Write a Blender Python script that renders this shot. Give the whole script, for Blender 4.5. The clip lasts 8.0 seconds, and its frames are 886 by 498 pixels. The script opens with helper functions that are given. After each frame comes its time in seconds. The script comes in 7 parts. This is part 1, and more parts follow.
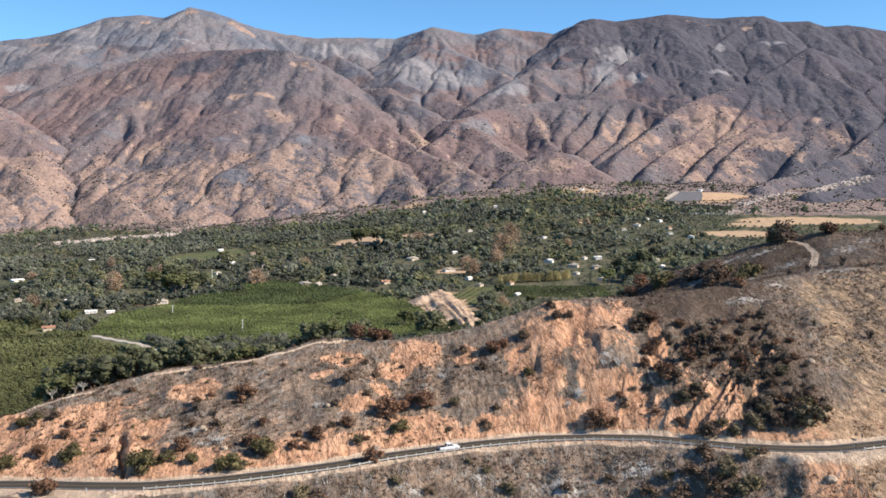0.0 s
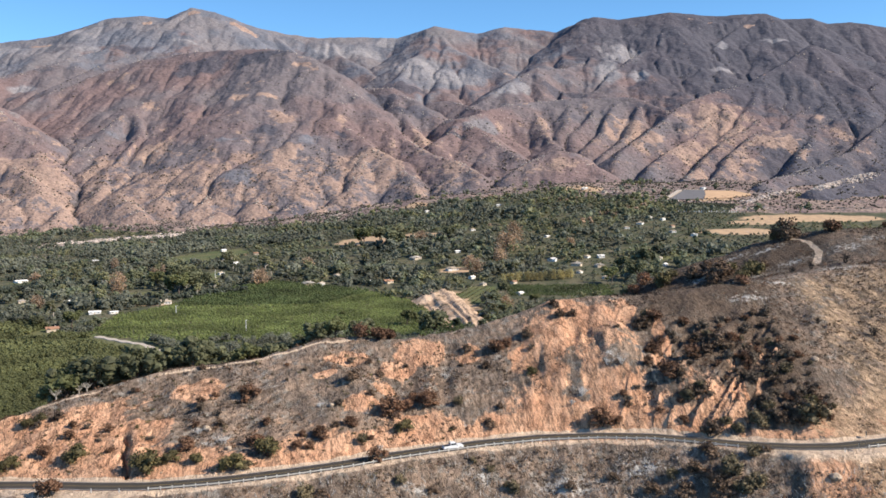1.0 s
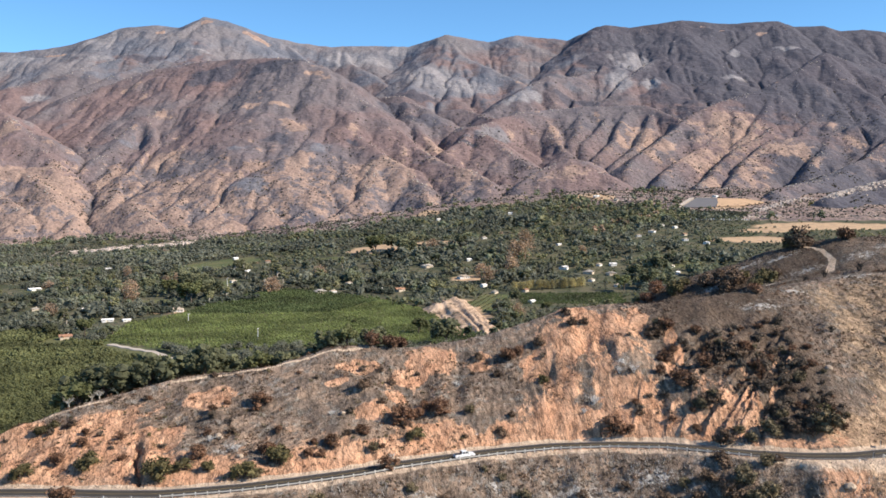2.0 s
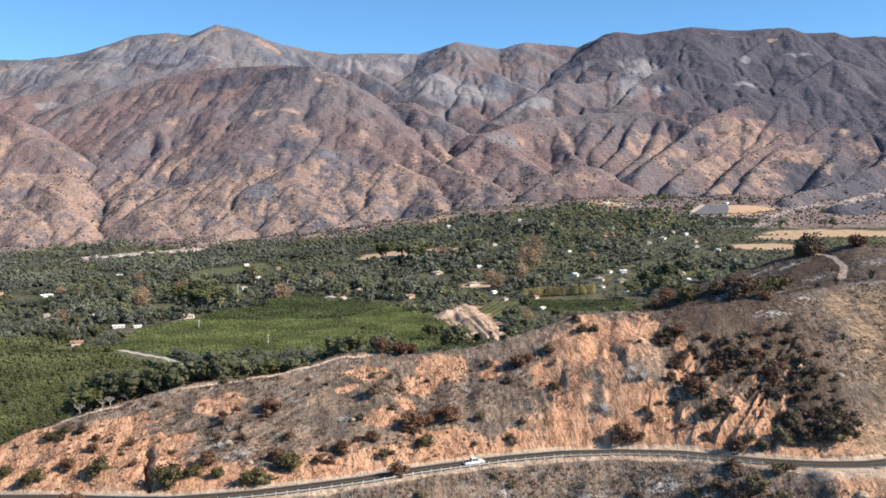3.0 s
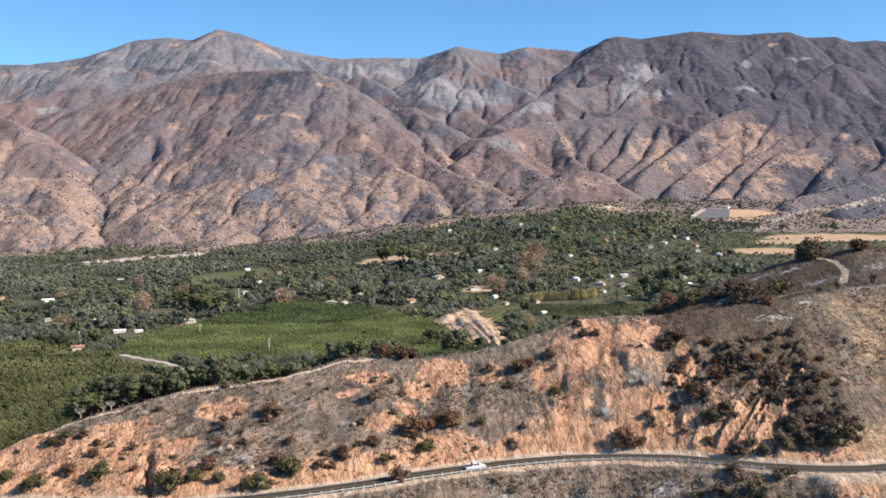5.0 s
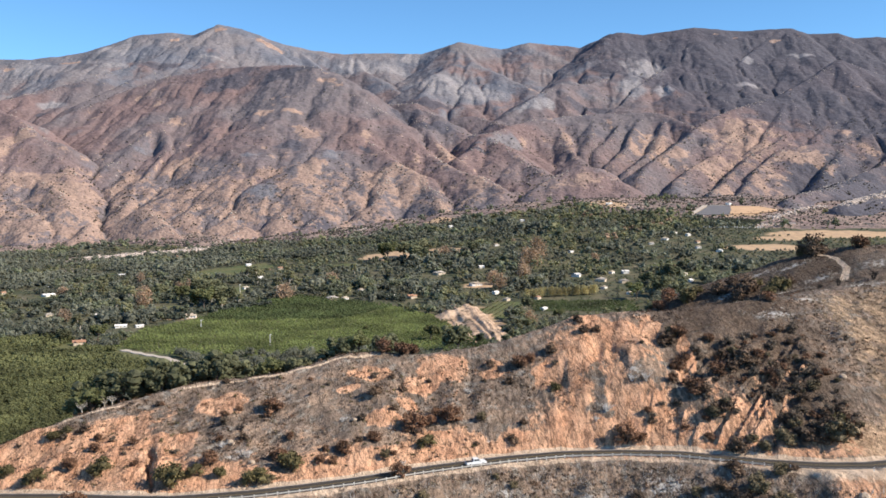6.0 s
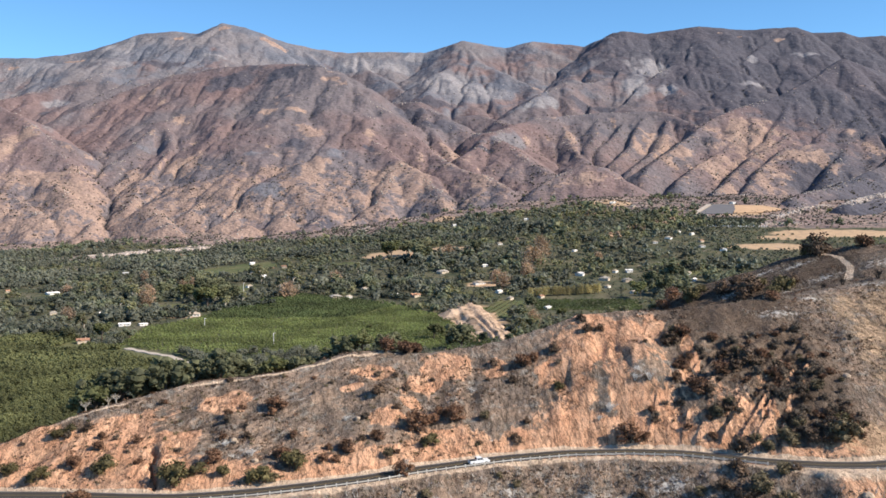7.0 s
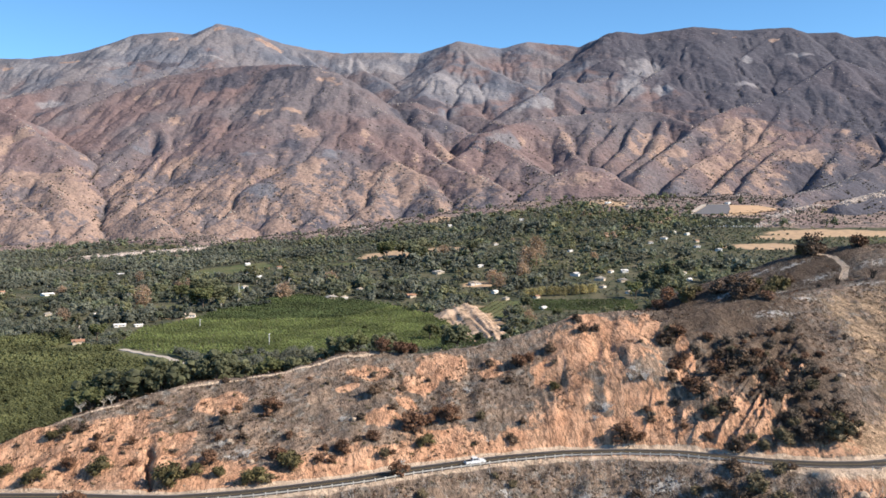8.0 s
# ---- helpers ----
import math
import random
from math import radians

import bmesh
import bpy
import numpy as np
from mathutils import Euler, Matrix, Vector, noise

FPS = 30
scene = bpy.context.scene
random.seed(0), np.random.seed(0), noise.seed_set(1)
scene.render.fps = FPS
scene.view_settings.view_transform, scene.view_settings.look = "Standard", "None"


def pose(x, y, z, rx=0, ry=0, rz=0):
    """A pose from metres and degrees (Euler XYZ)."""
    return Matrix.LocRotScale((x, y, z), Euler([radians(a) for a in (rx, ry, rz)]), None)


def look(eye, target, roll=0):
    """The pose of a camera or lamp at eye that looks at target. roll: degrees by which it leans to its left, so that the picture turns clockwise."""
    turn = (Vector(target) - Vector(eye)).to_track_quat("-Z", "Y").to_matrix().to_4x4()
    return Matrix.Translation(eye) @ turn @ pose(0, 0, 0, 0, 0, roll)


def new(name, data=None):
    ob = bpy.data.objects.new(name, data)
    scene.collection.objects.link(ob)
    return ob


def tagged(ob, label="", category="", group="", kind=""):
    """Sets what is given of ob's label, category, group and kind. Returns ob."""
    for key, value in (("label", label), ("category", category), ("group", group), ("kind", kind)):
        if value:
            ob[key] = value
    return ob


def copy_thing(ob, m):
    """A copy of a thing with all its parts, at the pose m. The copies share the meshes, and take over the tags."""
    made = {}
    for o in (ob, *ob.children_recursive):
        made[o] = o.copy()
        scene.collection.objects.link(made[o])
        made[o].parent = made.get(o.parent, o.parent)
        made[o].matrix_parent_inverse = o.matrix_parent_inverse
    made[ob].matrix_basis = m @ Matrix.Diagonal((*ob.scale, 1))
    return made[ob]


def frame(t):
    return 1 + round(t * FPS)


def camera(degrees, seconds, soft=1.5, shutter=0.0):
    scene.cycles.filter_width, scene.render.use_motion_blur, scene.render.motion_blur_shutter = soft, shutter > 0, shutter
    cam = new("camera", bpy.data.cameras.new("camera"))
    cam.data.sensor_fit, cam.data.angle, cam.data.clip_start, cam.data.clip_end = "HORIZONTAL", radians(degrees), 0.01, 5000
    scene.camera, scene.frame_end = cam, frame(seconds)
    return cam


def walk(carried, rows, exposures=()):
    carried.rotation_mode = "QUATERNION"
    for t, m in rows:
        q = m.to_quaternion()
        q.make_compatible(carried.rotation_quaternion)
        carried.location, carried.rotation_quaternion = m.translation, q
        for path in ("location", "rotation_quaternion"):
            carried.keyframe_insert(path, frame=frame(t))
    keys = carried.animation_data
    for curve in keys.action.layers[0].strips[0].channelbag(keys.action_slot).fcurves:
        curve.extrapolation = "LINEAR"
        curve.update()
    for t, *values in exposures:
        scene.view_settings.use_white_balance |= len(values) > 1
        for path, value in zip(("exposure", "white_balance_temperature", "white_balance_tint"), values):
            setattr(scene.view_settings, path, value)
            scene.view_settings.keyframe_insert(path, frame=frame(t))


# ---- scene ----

# ---- the camera: a hover high over the hillside, turning a little ----
EYE_Z = 150.0
cam = camera(50.0, 8.0, soft=1.6)
# seconds, sideways drift, yaw, pitch, roll
PATH = [
    (0.0, 0.00, 0.000, -3.777, 0.000), (0.5, 0.00, 0.040, -3.880, 0.126), (1.0, 0.01, 0.161, -3.823, 0.275),
    (1.5, 0.02, 0.428, -3.569, 0.334), (2.0, 0.03, 0.858, -3.332, 0.315), (3.5, 0.07, 1.551, -2.825, 0.297),
    (4.0, 0.07, 1.510, -2.796, 0.256), (4.5, 0.08, 1.535, -2.567, 0.338), (6.0, 0.09, 1.600, -2.908, 0.203),
    (6.5, 0.09, 1.745, -2.896, 0.124), (7.0, 0.09, 1.813, -2.980, 0.146), (7.5, 0.09, 1.594, -3.106, 0.209),
    (8.0, 0.09, 1.546, -2.955, 0.210),
]
walk(cam, [(t, pose(x, 0, EYE_Z, 90 + pitch, roll, yaw)) for t, x, yaw, pitch, roll in PATH])

# ---- daylight: clear sky, sun from the right ----
SUN_TO = Vector((0.79, -0.20, 0.58)).normalized()
world = bpy.data.worlds.new("clear_sky")
scene.world = world
world.use_nodes = True
sky = world.node_tree.nodes.new("ShaderNodeTexSky")
sky.sky_type, sky.sun_disc = "NISHITA", False
sky.sun_elevation = math.asin(SUN_TO.z)
sky.sun_rotation = math.atan2(SUN_TO.x, SUN_TO.y)
sky.altitude, sky.air_density, sky.dust_density, sky.ozone_density = 3000, 1.0, 0.0, 6.0
backdrop = world.node_tree.nodes["Background"]
backdrop.inputs["Strength"].default_value = 0.122
tint = world.node_tree.nodes.new("ShaderNodeMix")
tint.data_type, tint.blend_type = "RGBA", "MULTIPLY"
tint.inputs["Factor"].default_value = 1.0
tint.inputs["B"].default_value = (0.78, 0.965, 0.95, 1)
world.node_tree.links.new(sky.outputs[0], tint.inputs["A"])
world.node_tree.links.new(tint.outputs["Result"], backdrop.inputs["Color"])
lamp = bpy.data.lights.new("sun", "SUN")
lamp.energy, lamp.angle, lamp.color = 4.6, radians(0.53), (1.0, 0.885, 0.75)
sun = new("sun", lamp)
sun.matrix_world = look((0, 0, 400), Vector((0, 0, 400)) - SUN_TO)
scene.view_settings.exposure = 0.73

# ---- noise and the shapes of the land ----
def lattice(ix, iy, seed):
    h = (ix.astype(np.int64) * 374761393 + iy.astype(np.int64) * 668265263 + seed * 1274126177) & 0xFFFFFFFF
    h = ((h ^ (h >> 13)) * 1103515245) & 0xFFFFFFFF
    h = ((h ^ (h >> 16)) * 2246822519) & 0xFFFFFFFF
    return ((h ^ (h >> 15)) & 0xFFFFFF) / float(0x7FFFFF) - 1.0


def vnoise(x, y, seed):
    ix, iy = np.floor(x), np.floor(y)
    fx, fy = x - ix, y - iy
    fx, fy = fx * fx * fx * (fx * (fx * 6 - 15) + 10), fy * fy * fy * (fy * (fy * 6 - 15) + 10)
    a = lattice(ix, iy, seed) * (1 - fx) + lattice(ix + 1, iy, seed) * fx
    b = lattice(ix, iy + 1, seed) * (1 - fx) + lattice(ix + 1, iy + 1, seed) * fx
    return a * (1 - fy) + b * fy


def fbm(x, y, size, octaves, seed, gain=0.5):
    total, amp, norm = 0.0, 1.0, 0.0
    for k in range(octaves):
        c, s = math.cos(0.7 * k), math.sin(0.7 * k)
        total = total + amp * vnoise((x * c - y * s) / size, (x * s + y * c) / size, seed + k)
        norm, amp, size = norm + amp, amp * gain, size * 0.5
    return total / norm


def sharp(x, y, size, octaves, seed, gain=0.5):
    """Noise with sharp crests, 0 to 1."""
    total, amp, norm = 0.0, 1.0, 0.0
    for k in range(octaves):
        total = total + amp * (1 - np.abs(vnoise(x / size + 7.3 * k, y / size - 3.1 * k, seed + k)))
        norm, amp, size = norm + amp, amp * gain, size * 0.5
    return total / norm


def ease(v, a, b):
    t = np.clip((v - a) / (b - a), 0, 1)
    return t * t * (3 - 2 * t)


def along(points, x, k):
    """A smooth curve through control points, as a function of x."""
    px = [p[0] for p in points]
    pv = np.array([p[k] for p in points])
    xs = np.linspace(px[0], px[-1], 400)
    v = np.interp(xs, px, pv)
    w = np.hanning(13)
    v = np.convolve(np.pad(v, 6, mode="edge"), w / w.sum(), mode="valid")
    return np.interp(x, xs, v)


# the valley floor, rising towards the foot of the mountains
def valley(x, y):
    reach = ease(y, 1050, 2750)
    top = 30 + 125 * ease(x, -900, 450)
    z = top * reach + 1.2 * fbm(x, y, 260, 3, 5) * ease(y, 500, 900)
    z = z + 22 * (sharp(x, y, 210, 5, 6) - 0.55) * ease(x, 600, 850) * ease(y, 2030, 2300)
    z = z + 26 * (sharp(x, y, 150, 4, 8) - 0.58) * ease(y, 2230, 2420) * (1 - ease(x, 600, 850)) * (1 - 0.9 * np.exp(-((x - 600) / 130) ** 2))
    z = z + 20 * ease(y, 2180, 2420) * np.exp(-((x + 800) / 190) ** 2)
    return z - 0.6


# the mountains, as crest lines from which the slopes fall
RIDGES = dict(
    sky_left=[(-2581, 4750, 858), (-2347, 4750, 866), (-2188, 4750, 865), (-1941, 4760, 897), (-1775, 4770, 949), (-1666, 4780, 987), (-1511, 4780, 1000), (-1385, 4780, 984),
              (-1295, 4760, 1016), (-1239, 4760, 1030), (-1142, 4760, 1013), (-941, 4800, 943), (-806, 4830, 914), (-638, 4850, 895)],
    sky_middle=[(-638, 4850, 895), (-410, 4850, 901), (-239, 4850, 892), (-54, 4800, 943), (160, 4850, 912), (300, 4820, 941), (555, 4820, 913), (720, 4700, 967)],
    sky_right=[(720, 4700, 967), (844, 4700, 954), (1087, 4680, 983), (1307, 4680, 964), (1547, 4660, 974), (1623, 4640, 943), (1751, 4620, 940),
               (1825, 4600, 912), (1933, 4600, 920), (2099, 4560, 885), (2422, 4500, 823)],
    massif_left=[(-596, 3700, 673), (-755, 3780, 690), (-902, 3830, 691), (-1071, 3860, 683), (-1208, 3850, 658), (-1337, 3820, 616), (-1415, 3780, 580), (-1512, 3680, 513), (-1568, 3600, 467), (-1580, 3480, 399)],
    massif_arm=[(-596, 3700, 673), (-508, 3620, 627), (-408, 3500, 541), (-316, 3400, 469), (-265, 3310, 414), (-184, 3200, 348), (-115, 3110, 296), (-48, 2990, 252), (39, 2870, 222), (95, 2770, 183)],
    massif_rib=[(-548, 3600, 585), (-458, 3430, 483), (-368, 3230, 372), (-288, 3090, 307), (-236, 3010, 276), (-264, 2880, 211), (-283, 2710, 137)],
    tan_dome=[(-236, 3010, 276), (-160, 2920, 236), (-121, 2810, 183), (-85, 2690, 127)],
    spur_a=[(-902, 3830, 691), (-959, 3690, 598), (-1030, 3550, 508), (-1114, 3410, 434), (-1164, 3260, 354), (-1184, 3100, 271), (-1218, 2950, 203), (-1225, 2760, 125), (-1228, 2620, 73)],
    spur_b=[(-596, 3700, 673), (-624, 3600, 575), (-639, 3450, 486), (-651, 3350, 427), (-709, 3260, 381), (-737, 3180, 338), (-759, 3050, 276), (-790, 2890, 196), (-802, 2720, 122)],
    spur_c=[(-651, 3350, 427), (-571, 3290, 396), (-507, 3220, 362), (-530, 3080, 286), (-484, 2950, 224), (-444, 2840, 174)],
    spur_d=[(-737, 3180, 338), (-644, 3040, 270), (-642, 2930, 213), (-587, 2800, 157), (-536, 2660, 103)],
    spur_e=[(-759, 3050, 276), (-711, 2940, 224), (-701, 2810, 164), (-682, 2680, 106)],
    spur_f=[(-1071, 3860, 683), (-1084, 3700, 578), (-1114, 3580, 501), (-1134, 3540, 476)],
    spur_g=[(-1114, 3410, 434), (-1040, 3240, 343), (-1021, 3090, 270), (-1023, 2930, 194), (-1009, 2790, 133)],
    spur_h=[(-368, 3230, 372), (-445, 3160, 336), (-458, 3050, 275)],
    left_ridge=[(-2309, 3500, 647), (-1965, 3420, 572), (-1662, 3310, 482), (-1544, 3230, 443), (-1417, 3120, 373), (-1314, 3020, 297), (-1242, 2950, 249)],
    left_spur=[(-1752, 3250, 424), (-1575, 3130, 344), (-1406, 2970, 252), (-1267, 2860, 207), (-1174, 2760, 162)],
    left_low=[(-1723, 3050, 289), (-1437, 2850, 194), (-1299, 2740, 142), (-1193, 2650, 103)],
    foot_a=[(-926, 2720, 135), (-838, 2600, 87), (-767, 2520, 51)],
    foot_b=[(-416, 2660, 120), (-447, 2570, 89), (-474, 2500, 61)],
    foot_c=[(-1060, 2640, 88), (-1060, 2560, 59)],
    foot_d=[(-621, 2610, 82), (-640, 2530, 52)],
    foot_e=[(-308, 2620, 101), (-363, 2560, 83)],
    dark_ridge=[(-423, 3820, 577), (-324, 3720, 523), (-197, 3620, 519), (-119, 3510, 458), (-65, 3430, 412), (-4, 3360, 379), (60, 3310, 383)],
    dark_spur=[(-197, 3620, 519), (-173, 3430, 431), (-118, 3270, 354), (-70, 3190, 315)],
    brown_knob=[(-50, 3800, 481), (29, 3780, 485), (98, 3700, 454), (137, 3430, 415)],
    mid_crest=[(324, 3600, 463), (224, 3520, 443), (137, 3430, 415), (60, 3310, 383), (118, 3190, 335), (177, 3070, 282), (225, 2960, 244)],
    mid_low=[(60, 3310, 383), (24, 3180, 322), (-32, 3100, 288)],
    mid_block=[(324, 3600, 463), (455, 3630, 478), (562, 3640, 478), (669, 3640, 486), (745, 3600, 470), (785, 3540, 441), (818, 3480, 416)],
    mid_spur_a=[(324, 3600, 463), (331, 3450, 390), (357, 3310, 331), (369, 3210, 290)],
    mid_spur_b=[(476, 3630, 476), (434, 3460, 400), (397, 3290, 326)],
    mid_spur_c=[(588, 3640, 476), (505, 3450, 389), (431, 3280, 320)],
    mid_spur_d=[(669, 3640, 486), (597, 3470, 400), (545, 3320, 331), (475, 3190, 277)],
    mid_spur_e=[(745, 3600, 470), (693, 3420, 376), (606, 3270, 309), (518, 3110, 246)],
    knoll=[(209, 2760, 188), (271, 2820, 226), (341, 2850, 252), (398, 2840, 245), (439, 2780, 207), (458, 2700, 162)],
    knoll_left=[(70, 2750, 163), (146, 2800, 178), (199, 2740, 163)],
    right_arm=[(1485, 3850, 706), (1332, 3730, 625), (1190, 3620, 555), (1015, 3520, 490), (893, 3440, 446), (780, 3340, 393), (664, 3200, 327), (585, 3080, 272), (528, 2960, 221)],
    right_top=[(1485, 3850, 706), (1552, 3850, 673), (1636, 3850, 645), (1794, 3800, 616), (2006, 3750, 587)],
    right_spur_a=[(1422, 3800, 671), (1297, 3570, 518), (1178, 3400, 422), (1058, 3270, 358), (923, 3130, 293), (805, 2960, 216), (715, 2820, 162)],
    right_spur_b=[(1574, 3850, 666), (1425, 3580, 518), (1280, 3400, 421), (1179, 3290, 365)],
    right_spur_c=[(1794, 3800, 616), (1433, 3400, 424), (1259, 3250, 345), (1132, 3210, 332), (1023, 3160, 316), (903, 2990, 241), (798, 2800, 162)],
    right_spur_d=[(2006, 3750, 587), (1628, 3400, 429), (1281, 3000, 258), (1114, 2870, 203), (963, 2770, 169), (848, 2660, 128)],
    right_spur_e=[(1015, 3520, 490), (948, 3350, 389), (855, 3220, 324), (727, 3070, 262), (621, 2890, 192)],
    right_spur_f=[(1190, 3620, 555), (1087, 3410, 433), (980, 3250, 344)],
    right_spur_g=[(1259, 3250, 345), (1155, 3070, 270), (1069, 2920, 208)],
    gray_arm=[(696, 4700, 960), (680, 4450, 808), (643, 4300, 716), (519, 4150, 651), (389, 4060, 643), (261, 3930, 580), (153, 3810, 494)],
    gray_spur=[(519, 4150, 651), (476, 3990, 574), (486, 3880, 521)],
    dome=[(-42, 4800, 941), (8, 4530, 804), (137, 4380, 725), (268, 4220, 644)],
    dome_left=[(-42, 4800, 941), (-67, 4550, 815), (-134, 4380, 732), (-185, 4180, 627)],
    dome_low=[(8, 4530, 804), (-5, 4300, 678), (-22, 4080, 567)],
    canyon_left=[(1128, 4680, 977), (1029, 4460, 833), (857, 4270, 721), (720, 4120, 639), (622, 3950, 539)],
    canyon_spur=[(857, 4270, 721), (844, 4080, 610), (836, 3930, 524)],
    canyon_right=[(1493, 4640, 959), (1302, 4440, 828), (1125, 4250, 711), (988, 4070, 608), (910, 3930, 524)],
    canyon_far=[(1745, 4600, 916), (1520, 4400, 785), (1334, 4210, 675), (1125, 4070, 607), (985, 3930, 537)],
    back_left=[(-1247, 4760, 1031), (-1360, 4560, 904), (-1475, 4370, 799), (-1603, 4220, 726), (-1682, 4100, 676), (-1842, 3960, 601), (-1979, 3850, 550)],
    back_left_b=[(-1493, 4770, 998), (-1607, 4600, 885), (-1720, 4460, 811), (-1842, 4300, 713)],
    back_mid=[(-1150, 4770, 987), (-1128, 4560, 870), (-1296, 4300, 770), (-1441, 4120, 684), (-1555, 3900, 576)],
    back_right=[(-872, 4800, 911), (-754, 4600, 809), (-618, 4400, 720), (-492, 4220, 646)],
    back_notch=[(-579, 4850, 900), (-514, 4650, 792), (-389, 4480, 710), (-271, 4280, 619)],
    foot_right=[(1330, 2620, 222), (1180, 2470, 196), (1010, 2330, 168), (850, 2200, 138)],
    foot_right_spur=[(1187, 2920, 216), (1050, 2680, 196), (900, 2480, 172), (780, 2360, 152)],
    foot_right_low=[(1400, 2380, 196), (1230, 2250, 165), (1060, 2130, 135)],
)


def crests(x, y):
    """Slopes that fall from the crest lines, and the distance to the crest that rules there."""
    wx = x + 26 * fbm(x, y, 230, 3, 11)
    wy = y + 26 * fbm(x, y, 230, 3, 12)
    best, near = np.full(x.shape, -1e4), np.zeros(x.shape)
    for points in RIDGES.values():
        sky_line = points[0][1] > 4400 and points[-1][1] > 4400
        px, py = (x, y) if sky_line else (wx, wy)
        for (ax, ay, az), (bx, by, bz) in zip(points, points[1:]):
            length = math.hypot(bx - ax, by - ay)
            ux, uy = (bx - ax) / length, (by - ay) / length
            s = np.clip((px - ax) * ux + (py - ay) * uy, 0, length)
            d = np.hypot(px - ax - s * ux, py - ay - s * uy)
            h = az + (bz - az) * s / length - 0.67 * d * d / (d + 11) + 0.00012 * np.minimum(d, 900) ** 2
            win = h > best
            best, near = np.where(win, h, best), np.where(win, d, near)
    return best, near


CELL = 8.8
GRID_X, GRID_Y = np.arange(-2640, 2640, CELL), np.arange(2040, 4975, CELL)


def fill_pits(h):
    """Raises closed hollows until water can leave them, working upwards metre by metre."""
    rows_n, cols_n = h.shape
    level = h.ravel().tolist()
    done = bytearray(len(level))
    base = h.min()
    shelf = [[] for _ in range(int(h.max() - base) + 3)]
    rim = np.ones(h.shape, bool)
    rim[1:-1, 1:-1] = False
    for i in np.flatnonzero(rim).tolist():
        done[i] = 1
        shelf[int(level[i] - base)].append(i)
    steps = (-1, 1, -cols_n, cols_n, -cols_n - 1, -cols_n + 1, cols_n - 1, cols_n + 1)
    for cells in shelf:
        for i in cells:
            z = level[i] + 0.02
            for k in steps:
                j = i + k
                if 0 <= j < len(level) and not done[j]:
                    done[j] = 1
                    if level[j] < z:
                        level[j] = z
                    shelf[int(level[j] - base)].append(j)
    return np.array(level).reshape(rows_n, cols_n)


def rained(h, rounds, cut, creep):
    """Streams cut their valleys into the land, and the slopes creep; also how much land drains through each cell."""
    rows_n, cols_n = h.shape
    idx = np.arange(rows_n * cols_n).reshape(rows_n, cols_n)
    start = h
    for turn in range(rounds):
        if turn % 4 == 0:
            h = fill_pits(h)
        drop, down, span = np.zeros(h.shape), idx.copy(), np.full(h.shape, CELL)
        for dr, dc in ((-1, 0), (1, 0), (0, -1), (0, 1), (-1, -1), (-1, 1), (1, -1), (1, 1)):
            d = CELL * math.hypot(dr, dc)
            fall = (h - np.roll(h, (-dr, -dc), (0, 1))) / d
            fall[[0, -1], :] = 0
            fall[:, [0, -1]] = 0
            win = fall > drop
            drop, down, span = np.where(win, fall, drop), np.where(win, np.roll(idx, (-dr, -dc), (0, 1)), down), np.where(win, d, span)
        order = np.argsort(h, axis=None).tolist()
        to = down.ravel().tolist()
        area = [1.0] * len(to)
        for i in reversed(order):
            if to[i] != i:
                area[to[i]] += area[i]
        flow = np.array(area)
        rate = (cut * np.sqrt(np.maximum(flow - 14, 0)) / span.ravel()).tolist()
        level = h.ravel().tolist()
        for i in order:
            j = to[i]
            if j != i:
                level[i] = (level[i] + rate[i] * level[j]) / (1 + rate[i])
        h = np.array(level).reshape(rows_n, cols_n)
        around = (np.roll(h, 1, 0) + np.roll(h, -1, 0) + np.roll(h, 1, 1) + np.roll(h, -1, 1)) / 4 - h
        around[[0, -1], :] = 0
        around[:, [0, -1]] = 0
        h = h + creep * around
    return np.maximum(h, start - 30), flow.reshape(rows_n, cols_n)


def blurred(a, n):
    for _ in range(n):
        p = np.pad(a, 1, mode="edge")
        a = (p[:-2, 1:-1] + p[2:, 1:-1] + p[1:-1, :-2] + p[1:-1, 2:] + 2 * a) / 6
    return a


def raise_mountains():
    x, y = np.meshgrid(GRID_X, GRID_Y)
    base, near = crests(x, y)
    inner = ease(near, 8, 110)
    base = base + inner * (40 * (sharp(x, y, 260, 5, 41) - 0.6) + 19 * fbm(x, y, 120, 5, 52)) + 4.0 * fbm(x, y, 50, 3, 51)
    h, flow = rained(np.maximum(base, valley(x, y) - 30), 6, 0.15, 0.05)
    h = np.maximum(h, blurred(h, 12) - 13)
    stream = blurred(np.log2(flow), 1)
    swell = np.clip((h - blurred(h, 24)) / 12, -1, 1)
    return dict(height=h, near=near, stream=stream, swell=swell)


MOUNTAIN_GRID = raise_mountains()


def mountains(x, y, key="height"):
    """A field of the mountains at places on the plan."""
    a = MOUNTAIN_GRID[key]
    u = np.clip((x - GRID_X[0]) / CELL, 0, len(GRID_X) - 1.001)
    v = np.clip((y - GRID_Y[0]) / CELL, 0, len(GRID_Y) - 1.001)
    i, j = u.astype(int), v.astype(int)
    u, v = u - i, v - j
    value = (a[j, i] * (1 - u) + a[j, i + 1] * u) * (1 - v) + (a[j + 1, i] * (1 - u) + a[j + 1, i + 1] * u) * v
    return np.where(y < GRID_Y[0], -500.0, value) if key == "height" else value


